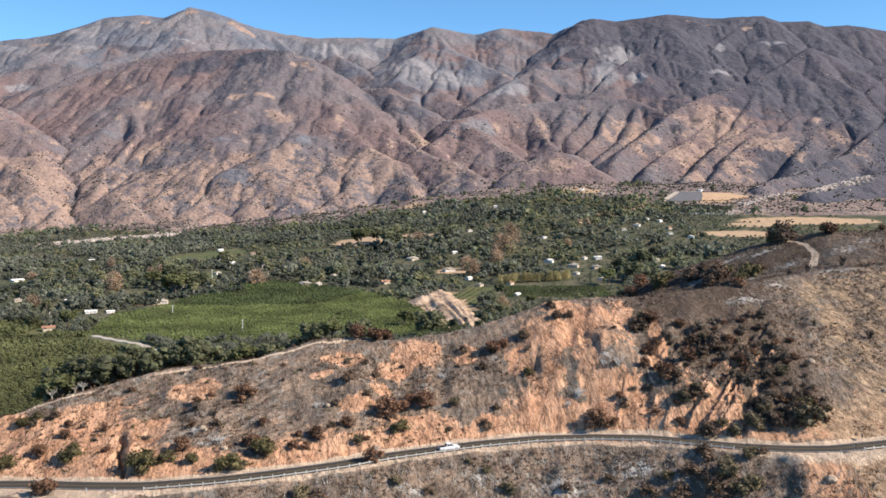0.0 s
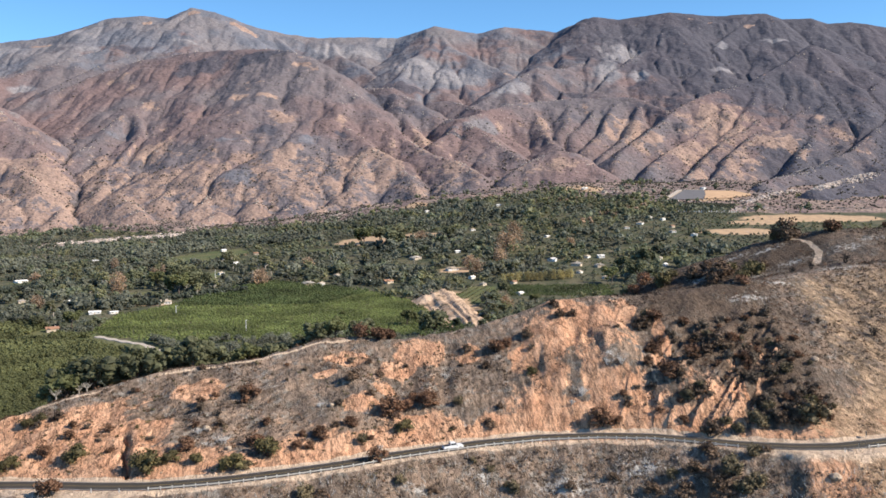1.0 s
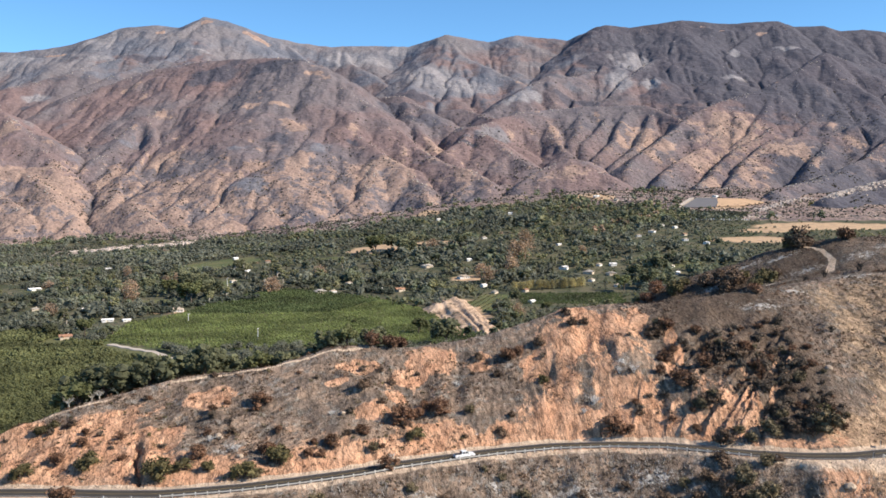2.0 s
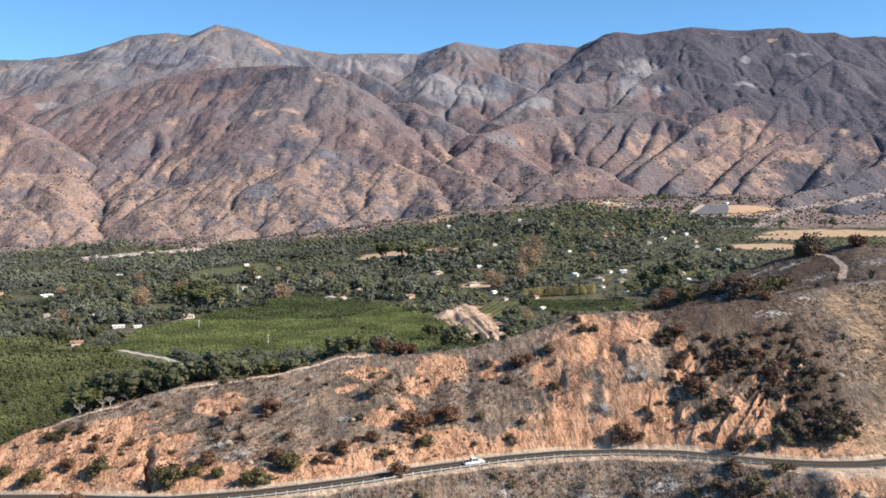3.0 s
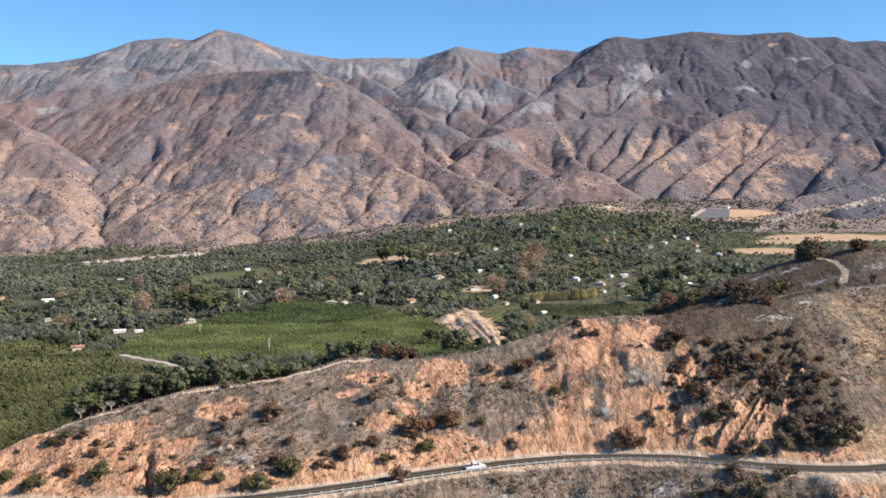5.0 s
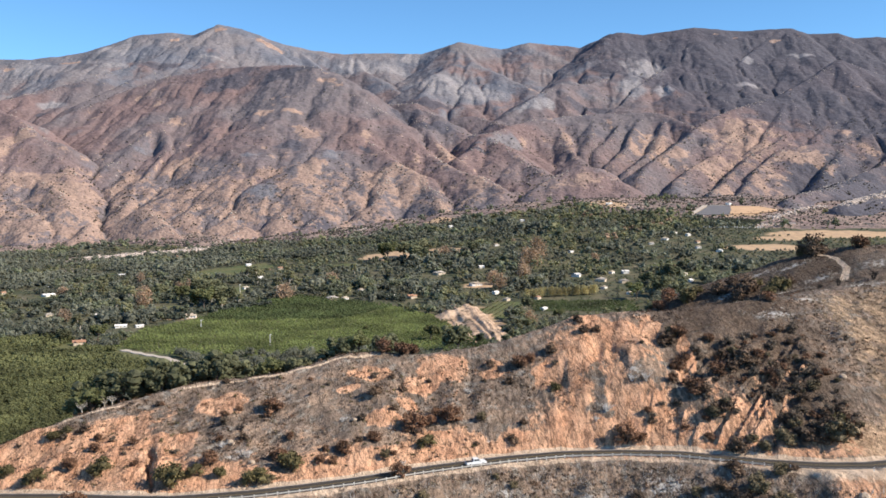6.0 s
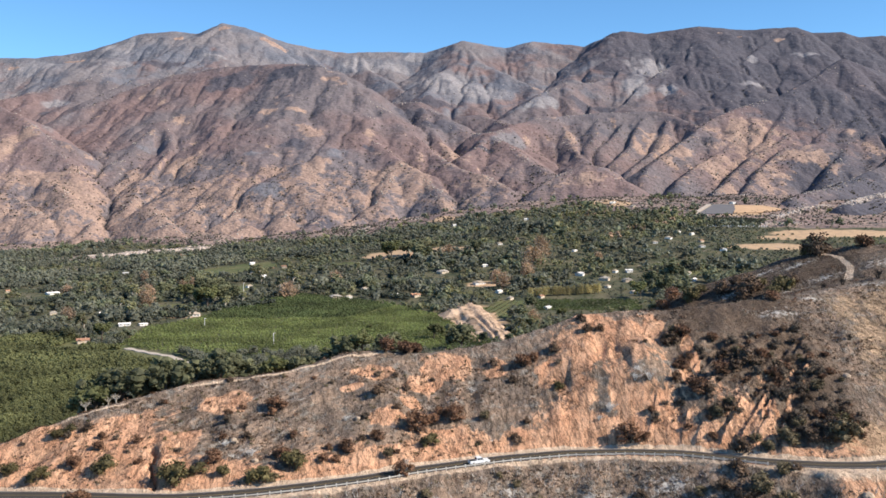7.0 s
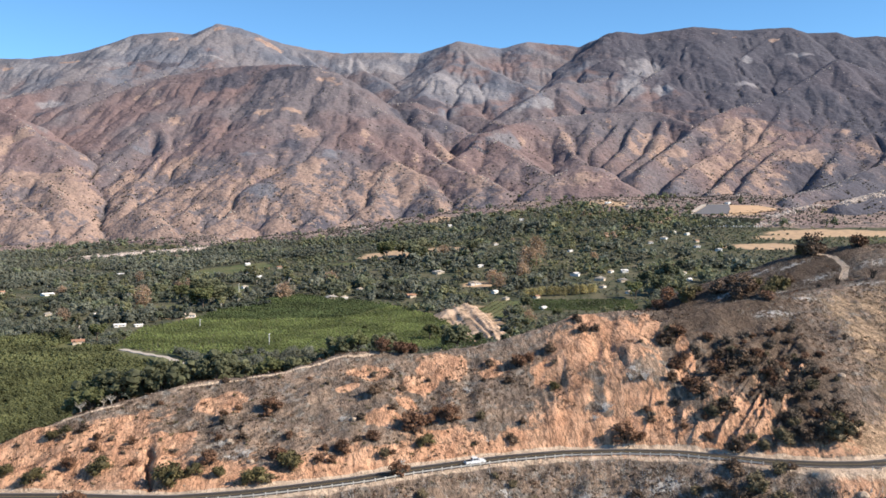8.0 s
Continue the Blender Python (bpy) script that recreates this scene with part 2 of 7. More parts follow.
# the hillside with the road cut into it
ROAD = [(-120.4, 235.4, 74.8), (-102.5, 233.7, 75.4), (-87.3, 230.9, 75.9), (-74.3, 229.6, 76.3), (-63.6, 231.2, 76.6), (-54.2, 233.0, 76.9), (-40.8, 237.3, 77.3),
        (-27.0, 242.7, 77.7), (-15.6, 248.8, 78.1), (-3.7, 253.4, 78.5), (10.3, 258.6, 78.9), (26.3, 262.1, 79.4), (42.1, 262.0, 79.9), (57.3, 259.1, 80.4),
        (68.4, 253.7, 80.7), (77.6, 248.8, 81.0), (91.1, 244.5, 81.4), (102.4, 243.3, 81.8), (116.8, 246.6, 82.2), (131.0, 250.5, 82.7)]
CREST = [(-133.1, 258.0, 81.4), (-123.9, 262.0, 85.1), (-117.6, 266.0, 87.2), (-111.2, 270.0, 89.1), (-97.6, 278.0, 91.9), (-82.9, 285.0, 94.5), (-58.6, 292.0, 96.4), (-40.7, 302.0, 100.5),
         (-30.0, 305.0, 101.3), (-15.5, 307.0, 99.5), (2.9, 308.0, 102.4), (17.9, 312.0, 105.6), (35.1, 315.0, 111.4), (47.8, 318.0, 112.4), (62.3, 320.0, 112.3), (80.6, 324.0, 113.8),
         (101.8, 330.0, 115.7), (124.3, 338.0, 117.5), (147.5, 345.0, 119.7), (162.8, 348.0, 121.1), (183.0, 350.0, 121.9)]
FAR_CREST = [(70.9, 400.0, 98.6), (83.7, 405.0, 108.2), (101.3, 408.0, 114.0), (121.3, 410.0, 119.5), (133.4, 410.0, 124.4), (146.1, 408.0, 127.4), (154.6, 402.0, 129.6),
             (164.9, 398.0, 130.8), (184.4, 395.0, 131.7), (204.4, 392.0, 133.0)]


# washes and cracks cut into the face: half width, depth, line on the plan
WASHES = [
    (1.3, 1.6, [(41.2, 302.6), (38.7, 288.2), (37.7, 281.6), (34.3, 270.2)]),
    (1.1, 1.3, [(68.1, 298.4), (64.3, 287.0), (58.7, 271.7), (56.8, 265.4)]),
    (0.9, 1.9, [(69.9, 260.3), (75.9, 265.4), (83.6, 274.7), (100.2, 301.1)]),
    (0.9, 2.2, [(75.6, 262.1), (81.5, 268.7), (88.2, 278.0), (101.5, 298.7)]),
    (1.0, 2.6, [(81.6, 254.6), (87.9, 268.7), (92.8, 274.4), (102.7, 287.0)]),
    (0.9, 1.6, [(64.7, 261.8), (68.9, 264.5), (72.5, 268.1)]),
    (0.8, 1.5, [(74.4, 265.7), (80.8, 273.5), (86.0, 281.6)]),
    (2.0, 1.2, [(0.6, 300.8), (0.1, 288.5), (-1.6, 271.7)]),
    (1.6, 1.2, [(-24.0, 297.2), (-21.9, 290.9), (-19.7, 283.1)]),
    (0.9, 1.4, [(31.7, 267.8), (32.8, 271.1)]),
    (0.9, 1.2, [(50.9, 265.7), (51.6, 267.8), (54.4, 272.6)]),
    (0.8, 2.0, [(81.4, 266.0), (85.2, 273.5), (90.0, 279.8)]),
    (0.9, 1.5, [(35.9, 267.5), (38.6, 270.5)]),
    (1.4, 0.9, [(-106.9, 243.8), (-108.2, 249.8), (-108.7, 255.5)]),
    (1.0, 1.0, [(42.7, 274.7), (41.3, 279.8), (40.4, 284.3)]),
]


def beside(x, y, line):
    """Distance on the plan to a line of points."""
    best = np.full(np.shape(x), 1e9)
    for (ax, ay), (bx, by) in zip(line, line[1:]):
        length = math.hypot(bx - ax, by - ay)
        ux, uy = (bx - ax) / length, (by - ay) / length
        s = np.clip((x - ax) * ux + (y - ay) * uy, 0, length)
        best = np.minimum(best, np.hypot(x - ax - s * ux, y - ay - s * uy))
    return best


def road_offset(x, y):
    """Distance from the road's middle, uphill positive."""
    slope = (along(ROAD, x + 2, 1) - along(ROAD, x - 2, 1)) / 4
    return (y - along(ROAD, x, 1)) / np.sqrt(1 + slope * slope)


def hillside(x, y):
    s = road_offset(x, y)
    zr, yc, zc = along(ROAD, x, 2), along(CREST, x, 1), along(CREST, x, 2)
    yr = along(ROAD, x, 1)
    toe = 5.2 + 0.5 * fbm(x, y * 0, 9, 2, 60)
    # the face between road and crest: a steep cut below, rounding off above
    u = np.clip((y - yr - toe) / np.maximum(yc - yr - toe, 8), 0, 1)
    steep = 0.34 + 0.22 * fbm(x, y * 0, 46, 2, 61) + 0.28 * ease(x, 10, 40) * ease(-x, -75, -50) + 0.25 * ease(x, 92, 108) - 0.12 * ease(x, 60, 90)
    rise = u + steep * 0.72 * (1 - (1 - u) ** 2.4 - u)
    face = zr + (zc - zr) * rise
    window = np.sin(np.pi * np.clip(u, 0, 1)) ** 0.7
    wx = x + 6 * fbm(x, y, 24, 3, 62)
    fluted = ease(x, 12, 28) * ease(-x, -62, -48)
    ribs = ease(x, 62, 70) * ease(-x, -106, -96) * ease(-u, -0.80, -0.55)
    face = face + window * (3.6 * fbm(wx, y * 0.5, 34, 3, 63) + 2.4 * (sharp(wx + 0.10 * y, y * 0.34, 15, 3, 64) - 0.6) + 1.6 * fbm(x, y, 11, 3, 72)
                            + fluted * 1.5 * (sharp(x + 1.6 * fbm(x, y, 7, 3, 74), y * 0.20, 4.0, 2, 73) - 0.55)
                            + ribs * (3.4 * (sharp(x - 0.75 * (y - yr) + 0.9 * fbm(x, y, 6, 2, 80), y * 0.08, 4.6, 2, 65) - 0.55) + 1.5 * (sharp(x - 0.7 * (y - yr), y * 0.10, 2.0, 1, 76) - 0.5)))
    # the deep crack beside the road
    gash = x + 81.3 + 0.36 * (y - 237.5) + 1.6 * fbm(x * 0, y, 3.2, 3, 75)
    crack = np.exp(-(gash / 0.55) ** 4) * ease(u, 0.0, 0.06) * ease(-u, -0.40, -0.34)
    face = face - 4.4 * crack + 2.0 * np.exp(-((gash - 3.2) / 2.2) ** 2) * ease(u, 0.02, 0.12) * ease(-u, -0.48, -0.34)
    bend = 0.9 * fbm(x, y, 4.5, 3, 83)
    for half, deep, line in WASHES:
        face = face - 0.5 * deep * (1 + 0.7 * bend) * np.exp(-np.abs(beside(x + bend, y, line) / half) ** 1.3)
    shelves = ease(-x, 40, 66) * ease(u, 0.05, 0.25) * ease(-u, -0.95, -0.75)
    face = face + shelves * 0.8 * (sharp((x - y) * 0.72, (x + y) * 0.16, 3.0, 3, 77) - 0.55)
    # behind the crest
    b = np.maximum(y - yc, 0)
    fall = 0.52 - 0.40 * ease(x, 70, 125)
    back = zc - fall * b * b / (b + 9) - 0.45 * np.maximum(b - 50, 0)
    z = np.where(y < yc, face, back)
    fy, fz = along(FAR_CREST, x, 1), along(FAR_CREST, x, 2)
    d = np.abs(y - fy)
    front = y < fy
    far = fz - np.where(front, 0.30, 0.55) * d * d / (d + 14) - 60 * ease(-x, -78, -40)
    far = far + 1.5 * fbm(x, y, 30, 3, 66) * ease(d, 2, 20)
    k = 2.5
    z = np.where(y > yc, np.maximum(z, far) + k * np.exp(-np.abs(z - far) / k) * 0.35 * ease(y - yc, 0, 25), z)
    # the road bench, its shoulders and pull-outs
    wide = 3.95 + 9.0 * ease(-x, 70, 82) + 4.5 * ease(x, 84, 92) * ease(-x, -126, -112) + 0.7 * fbm(x, y * 0, 7, 2, 67)
    below = zr - 0.64 * np.maximum(-s - wide, 0) + 1.0 * (sharp(wx - 0.2 * y, y * 0.3, 11, 3, 68) - 0.6) * ease(-s - wide, 0.5, 8) * 2 + 1.5 * fbm(x, y, 24, 2, 69) * ease(-s - wide, 2, 14)
    bench = zr + 0.25 * ease(s, 4.4, 6.0)
    z = np.where(y - yr < toe, np.where(-s > wide, below, bench), z)
    off_road = ease(np.abs(s), 4.2, 6.5)
    z = z + off_road * (0.6 * fbm(x, y, 5.0, 3, 70) + 0.36 * (sharp(x, y * 0.6, 2.6, 2, 71) - 0.6))
    return z


HILL_FLOOR = -20.0

# ---- materials ----
class Shade:
    """A small hand for wiring a procedural material."""

    def __init__(self, name, rough=0.9):
        self.mat = bpy.data.materials.new(name)
        self.mat.use_nodes = True
        self.nodes, self.links = self.mat.node_tree.nodes, self.mat.node_tree.links
        self.bsdf = self.nodes["Principled BSDF"]
        self.bsdf.inputs["Roughness"].default_value = rough
        self.bsdf.inputs["Specular IOR Level"].default_value = 0.25
        self.place = self.nodes.new("ShaderNodeNewGeometry").outputs["Position"]

    def put(self, socket, value):
        if isinstance(value, bpy.types.NodeSocket):
            self.links.new(value, socket)
        elif isinstance(value, tuple) and len(value) == 3 and socket.type == "RGBA":
            socket.default_value = (*value, 1)
        else:
            socket.default_value = value

    def local(self):
        self.place = self.nodes.new("ShaderNodeTexCoord").outputs["Object"]
        return self

    def stretch(self, sx, sy, sz, turn=(0, 0, 0)):
        n = self.nodes.new("ShaderNodeMapping")
        n.inputs["Scale"].default_value = (sx, sy, sz)
        n.inputs["Rotation"].default_value = turn
        self.put(n.inputs["Vector"], self.place)
        return n.outputs[0]

    def slant(self, turn, sx, sy, sz):
        """The place turned first and stretched then, for a slanting grain."""
        n = self.nodes.new("ShaderNodeMapping")
        n.inputs["Rotation"].default_value = turn
        self.put(n.inputs["Vector"], self.place)
        k = self.nodes.new("ShaderNodeMapping")
        k.inputs["Scale"].default_value = (sx, sy, sz)
        self.put(k.inputs["Vector"], n.outputs[0])
        return k.outputs[0]

    def noise(self, size, detail=4, rough=0.55, at=None, warp=0.0):
        n = self.nodes.new("ShaderNodeTexNoise")
        n.inputs["Scale"].default_value = 1.0 / size
        n.inputs["Detail"].default_value = detail
        n.inputs["Roughness"].default_value = rough
        n.inputs["Distortion"].default_value = warp
        self.put(n.inputs["Vector"], at or self.place)
        return n.outputs[0]

    def cells(self, size, at=None, feature="F1", out="Distance", random_ness=1.0):
        n = self.nodes.new("ShaderNodeTexVoronoi")
        n.feature = feature
        n.inputs["Scale"].default_value = 1.0 / size
        n.inputs["Randomness"].default_value = random_ness
        self.put(n.inputs["Vector"], at or self.place)
        return n.outputs[out]

    def step(self, value, a, b):
        n = self.nodes.new("ShaderNodeMapRange")
        n.interpolation_type = "SMOOTHSTEP"
        self.put(n.inputs["Value"], value)
        n.inputs["From Min"].default_value, n.inputs["From Max"].default_value = a, b
        return n.outputs[0]

    def calc(self, op, a, b=0.0):
        n = self.nodes.new("ShaderNodeMath")
        n.operation = op
        self.put(n.inputs[0], a)
        self.put(n.inputs[1], b)
        return n.outputs[0]

    def mix(self, fac, a, b, blend="MIX"):
        n = self.nodes.new("ShaderNodeMix")
        n.data_type, n.blend_type = "RGBA", blend
        self.put(n.inputs["Factor"], fac)
        self.put(n.inputs["A"], a)
        self.put(n.inputs["B"], b)
        return n.outputs["Result"]

    def cover(self, name):
        n = self.nodes.new("ShaderNodeAttribute")
        n.attribute_name = name
        return n.outputs["Fac"]

    def island(self):
        return self.nodes.new("ShaderNodeNewGeometry").outputs["Random Per Island"]

    def each(self):
        return self.nodes.new("ShaderNodeObjectInfo").outputs["Random"]

    def vary(self, colour, fac, low, high):
        """Lighten or darken a colour by a factor that runs from low to high."""
        n = self.nodes.new("ShaderNodeMapRange")
        self.put(n.inputs["Value"], fac)
        n.inputs["To Min"].default_value, n.inputs["To Max"].default_value = low, high
        g = self.nodes.new("ShaderNodeCombineColor")
        for k in range(3):
            self.put(g.inputs[k], n.outputs[0])
        return self.mix(1.0, colour, g.outputs[0], "MULTIPLY")

    def bump(self, height, strength, distance):
        n = self.nodes.new("ShaderNodeBump")
        n.inputs["Strength"].default_value, n.inputs["Distance"].default_value = strength, distance
        self.put(n.inputs["Height"], height)
        last = self.bsdf.inputs["Normal"]
        if last.is_linked:
            self.put(n.inputs["Normal"], last.links[0].from_socket)
        self.put(last, n.outputs[0])
        return self

    def done(self, colour):
        self.put(self.bsdf.inputs["Base Color"], colour)
        return self.mat


def mountain_material():
    m = Shade("burnt_mountain_slope", 0.97)
    big, mid, fine = m.noise(420, 5), m.noise(70, 6, 0.62), m.noise(11, 4, 0.62)
    swell = m.cover("swell")

    def push(name, *terms):
        value = m.cover(name)
        for field, weight in terms:
            value = m.calc("ADD", value, m.calc("MULTIPLY", m.calc("SUBTRACT", field, 0.5), weight))
        return value

    burnt = m.mix(m.step(big, 0.40, 0.60), (0.226, 0.160, 0.148), (0.182, 0.160, 0.163))
    burnt = m.vary(burnt, mid, 0.68, 1.32)
    # grey ash, leaning blue to carry some of the distance haze
    ash = m.vary(m.mix(m.step(m.noise(240, 4), 0.4, 0.6), (0.170, 0.180, 0.206), (0.225, 0.208, 0.208)), m.noise(120, 6, 0.6), 0.55, 1.45)
    c = m.mix(m.calc("MULTIPLY", m.step(push("dark", (mid, 1.4), (m.noise(200, 4), 0.9)), 0.35, 0.75), 0.85), burnt, (0.088, 0.090, 0.110))
    c = m.mix(m.step(push("ash", (m.noise(150, 6, 0.64), 1.8), (swell, 0.3)), 0.34, 0.70), c, ash)
    c = m.mix(m.calc("MULTIPLY", m.step(push("pale", (m.noise(110, 6, 0.62), 1.6)), 0.30, 0.75), 0.85), c, m.vary((0.312, 0.298, 0.296), mid, 0.7, 1.3))
    straw = m.mix(m.step(m.noise(55, 5, 0.6), 0.35, 0.65), (0.440, 0.312, 0.236), (0.335, 0.236, 0.186))
    c = m.mix(m.calc("MULTIPLY", m.step(push("straw", (m.noise(80, 6, 0.66), 1.7), (m.noise(26, 5, 0.7), 1.5), (swell, 0.4)), 0.38, 0.60), 0.92), c, straw)
    # bare rock and pale scars along the swells
    rock = m.step(m.calc("ADD", m.noise(20, 5, 0.68), m.calc("MULTIPLY", m.calc("SUBTRACT", swell, 0.5), 0.06)), 0.655, 0.70)
    c = m.mix(m.calc("MULTIPLY", rock, 0.75), c, (0.45, 0.40, 0.35))
    # scrub that is left in groups on the slopes
    dots = m.step(m.calc("ADD", m.cells(9), m.calc("MULTIPLY", m.calc("SUBTRACT", m.noise(8, 3), 0.5), 0.9)), 0.44, 0.22)
    scrub = m.calc("MULTIPLY", dots, m.step(m.calc("ADD", m.noise(60, 4), m.calc("MULTIPLY", m.cover("scrub"), 0.24)), 0.50, 0.66))
    c = m.mix(m.calc("MULTIPLY", scrub, 0.40), c, (0.055, 0.048, 0.040))
    # darker along the stream lines of the gullies
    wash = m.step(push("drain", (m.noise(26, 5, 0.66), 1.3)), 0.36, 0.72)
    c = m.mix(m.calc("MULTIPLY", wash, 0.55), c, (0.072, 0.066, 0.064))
    c = m.vary(c, fine, 0.52, 1.48)
    c = m.vary(c, m.noise(4.5, 2, 0.6), 0.72, 1.28)
    # overall tint, with the cool cast of haze mixed into the slope colour
    c = m.mix(1.0, c, (0.82, 0.81, 0.84), "MULTIPLY")
    m.bump(m.noise(44, 5, 0.6), 0.7, 14).bump(m.noise(15, 4, 0.62), 0.8, 5.0)
    return m.done(c)


def hill_material():
    m = Shade("burnt_hillside_soil", 0.97)
    mid, fine, grit = m.noise(6.0, 6, 0.62), m.noise(1.5, 5, 0.65), m.noise(0.45, 3, 0.6)
    upright = m.noise(1.5, 6, 0.7, m.stretch(1.0, 0.34, 0.30, (0, 0, 0.18)))
    leaning = m.noise(1.5, 6, 0.7, m.slant((0, 0, -0.80), 0.22, 1.0, 0.3))
    streak = m.mix(m.cover("lean"), upright, leaning)
    rut = m.step(m.calc("ABSOLUTE", m.calc("SUBTRACT", m.noise(3.4, 5, 0.6, m.stretch(1.0, 0.30, 0.25, (0, 0, 0.25))), 0.5)), 0.0, 0.035)
    gash = m.step(m.calc("ABSOLUTE", m.calc("SUBTRACT", m.noise(1.5, 4, 0.6, m.slant((0, 0, -0.35), 1.0, 0.24, 0.22)), 0.5)), 0.0, 0.05)
    soil = m.mix(m.step(mid, 0.35, 0.65), (0.580, 0.310, 0.184), (0.665, 0.395, 0.248))
    soil = m.vary(soil, streak, 0.72, 1.28)
    # crevice shade: ruts and gashes are darkened in the soil colour
    soil = m.vary(soil, rut, 0.68, 1.05)
    soil = m.vary(soil, gash, 0.78, 1.05)
    char = m.mix(m.step(m.noise(9, 5), 0.4, 0.62), (0.198, 0.150, 0.116), (0.312, 0.222, 0.160))
    char = m.mix(m.step(m.noise(3.4, 5, 0.7), 0.50, 0.64), char, (0.262, 0.232, 0.198))
    char = m.vary(char, fine, 0.35, 1.65)
    char = m.vary(char, m.step(streak, 0.28, 0.72), 0.55, 1.5)
    ash = m.calc("MULTIPLY", m.step(m.calc("ADD", m.noise(1.8, 6, 0.74), m.calc("MULTIPLY", m.cover("ash"), 0.22)), 0.62, 0.74), m.calc("MAXIMUM", m.cover("ash"), m.step(m.noise(17, 3), 0.50, 0.64)))
    char = m.mix(m.calc("MULTIPLY", ash, 0.9), char, (0.60, 0.57, 0.53))
    char = m.mix(m.calc("MULTIPLY", m.cover("deep"), m.step(m.calc("SUBTRACT", 1.0, ash), 0.2, 0.8)), char, m.vary((0.122, 0.087, 0.063), fine, 0.45, 1.6))
    push = m.calc("ADD", m.cover("soil"), m.calc("ADD", m.calc("MULTIPLY", m.calc("SUBTRACT", streak, 0.5), 0.9), m.calc("MULTIPLY", m.calc("SUBTRACT", mid, 0.5), 1.1)))
    c = m.mix(m.step(push, 0.36, 0.54), char, soil)
    straw = m.vary((0.47, 0.33, 0.215), m.step(m.noise(1.6, 6, 0.7, m.slant((0, 0.88, 0), 1.0, 0.5, 0.16)), 0.3, 0.7), 0.35, 1.55)
    c = m.mix(m.calc("MULTIPLY", m.step(m.calc("ADD", m.cover("straw"), m.calc("MULTIPLY", m.calc("SUBTRACT", m.noise(3.5, 6, 0.66, m.slant((0, 0.88, 0), 1.0, 0.5, 0.22)), 0.5), 2.2)), 0.40, 0.75), 0.85), c, straw)
    c = m.mix(m.step(m.calc("ADD", m.cover("track"), m.calc("MULTIPLY", m.calc("SUBTRACT", fine, 0.5), 0.5)), 0.4, 0.7), c, m.vary((0.70, 0.53, 0.385), fine, 0.75, 1.25))
    c = m.vary(c, grit, 0.6, 1.4)
    m.bump(fine, 1.0, 0.9).bump(streak, 1.0, 0.9).bump(rut, 0.9, 0.6).bump(gash, 0.8, 0.4).bump(grit, 0.8, 0.3)
    return m.done(c)


def ground_material():
    m = Shade("valley_soil", 0.95)
    mid, fine = m.noise(38, 6, 0.6), m.noise(5, 5, 0.65)
    c = m.mix(m.step(mid, 0.38, 0.62), (0.058, 0.066, 0.036), (0.125, 0.112, 0.068))
    scar = m.mix(m.step(m.noise(60, 5), 0.4, 0.6), (0.22, 0.155, 0.14), (0.32, 0.235, 0.19))
    scar = m.mix(m.step(m.noise(24, 6, 0.7), 0.50, 0.62), scar, (0.105, 0.092, 0.092))
    scar = m.mix(m.calc("MULTIPLY", m.step(m.noise(12, 6, 0.74), 0.62, 0.68), 0.8), scar, (0.42, 0.36, 0.31))
    scar = m.mix(m.step(m.cells(9), 0.42, 0.26), scar, (0.06, 0.055, 0.042))
    scar = m.vary(scar, m.noise(4.5, 3, 0.7), 0.5, 1.5)
    c = m.mix(m.step(m.calc("ADD", m.cover("burnt"), m.calc("MULTIPLY", m.calc("SUBTRACT", mid, 0.5), 0.8)), 0.3, 0.55), c, scar)
    c = m.mix(m.step(m.calc("ADD", m.cover("bare"), m.calc("MULTIPLY", m.calc("SUBTRACT", mid, 0.5), 0.8)), 0.4, 0.6), c, m.mix(m.step(m.noise(14, 5), 0.4, 0.65), (0.48, 0.33, 0.20), (0.38, 0.265, 0.17)))
    c = m.mix(m.step(m.calc("ADD", m.cover("pale"), m.calc("MULTIPLY", m.calc("SUBTRACT", m.noise(16, 6, 0.7), 0.5), 3.0)), 0.45, 0.65), c, m.vary((0.40, 0.315, 0.27), m.noise(9, 5, 0.7), 0.35, 1.65))
    c = m.mix(m.step(m.calc("ADD", m.cover("grass"), m.calc("MULTIPLY", m.calc("SUBTRACT", fine, 0.5), 0.4)), 0.4, 0.6), c, m.vary(m.mix(m.step(mid, 0.4, 0.6), (0.090, 0.108, 0.042), (0.125, 0.124, 0.054)), fine, 0.6, 1.4))
    c = m.vary(c, fine, 0.7, 1.3)
    m.bump(fine, 0.6, 1.0)
    return m.done(c)


def mound_material():
    m = Shade("graded_tan_earth", 0.95)
    rill = m.noise(7, 6, 0.68, m.slant((0, 0, 0.5), 1.0, 0.12, 0.4))
    c = m.mix(m.step(rill, 0.40, 0.60), (0.34, 0.235, 0.16), (0.58, 0.42, 0.295))
    c = m.mix(m.step(m.noise(16, 5, 0.66), 0.58, 0.66), c, (0.10, 0.085, 0.055))
    c = m.vary(c, m.noise(3, 4, 0.65), 0.6, 1.4)
    m.bump(rill, 0.9, 3.0)
    return m.done(c)


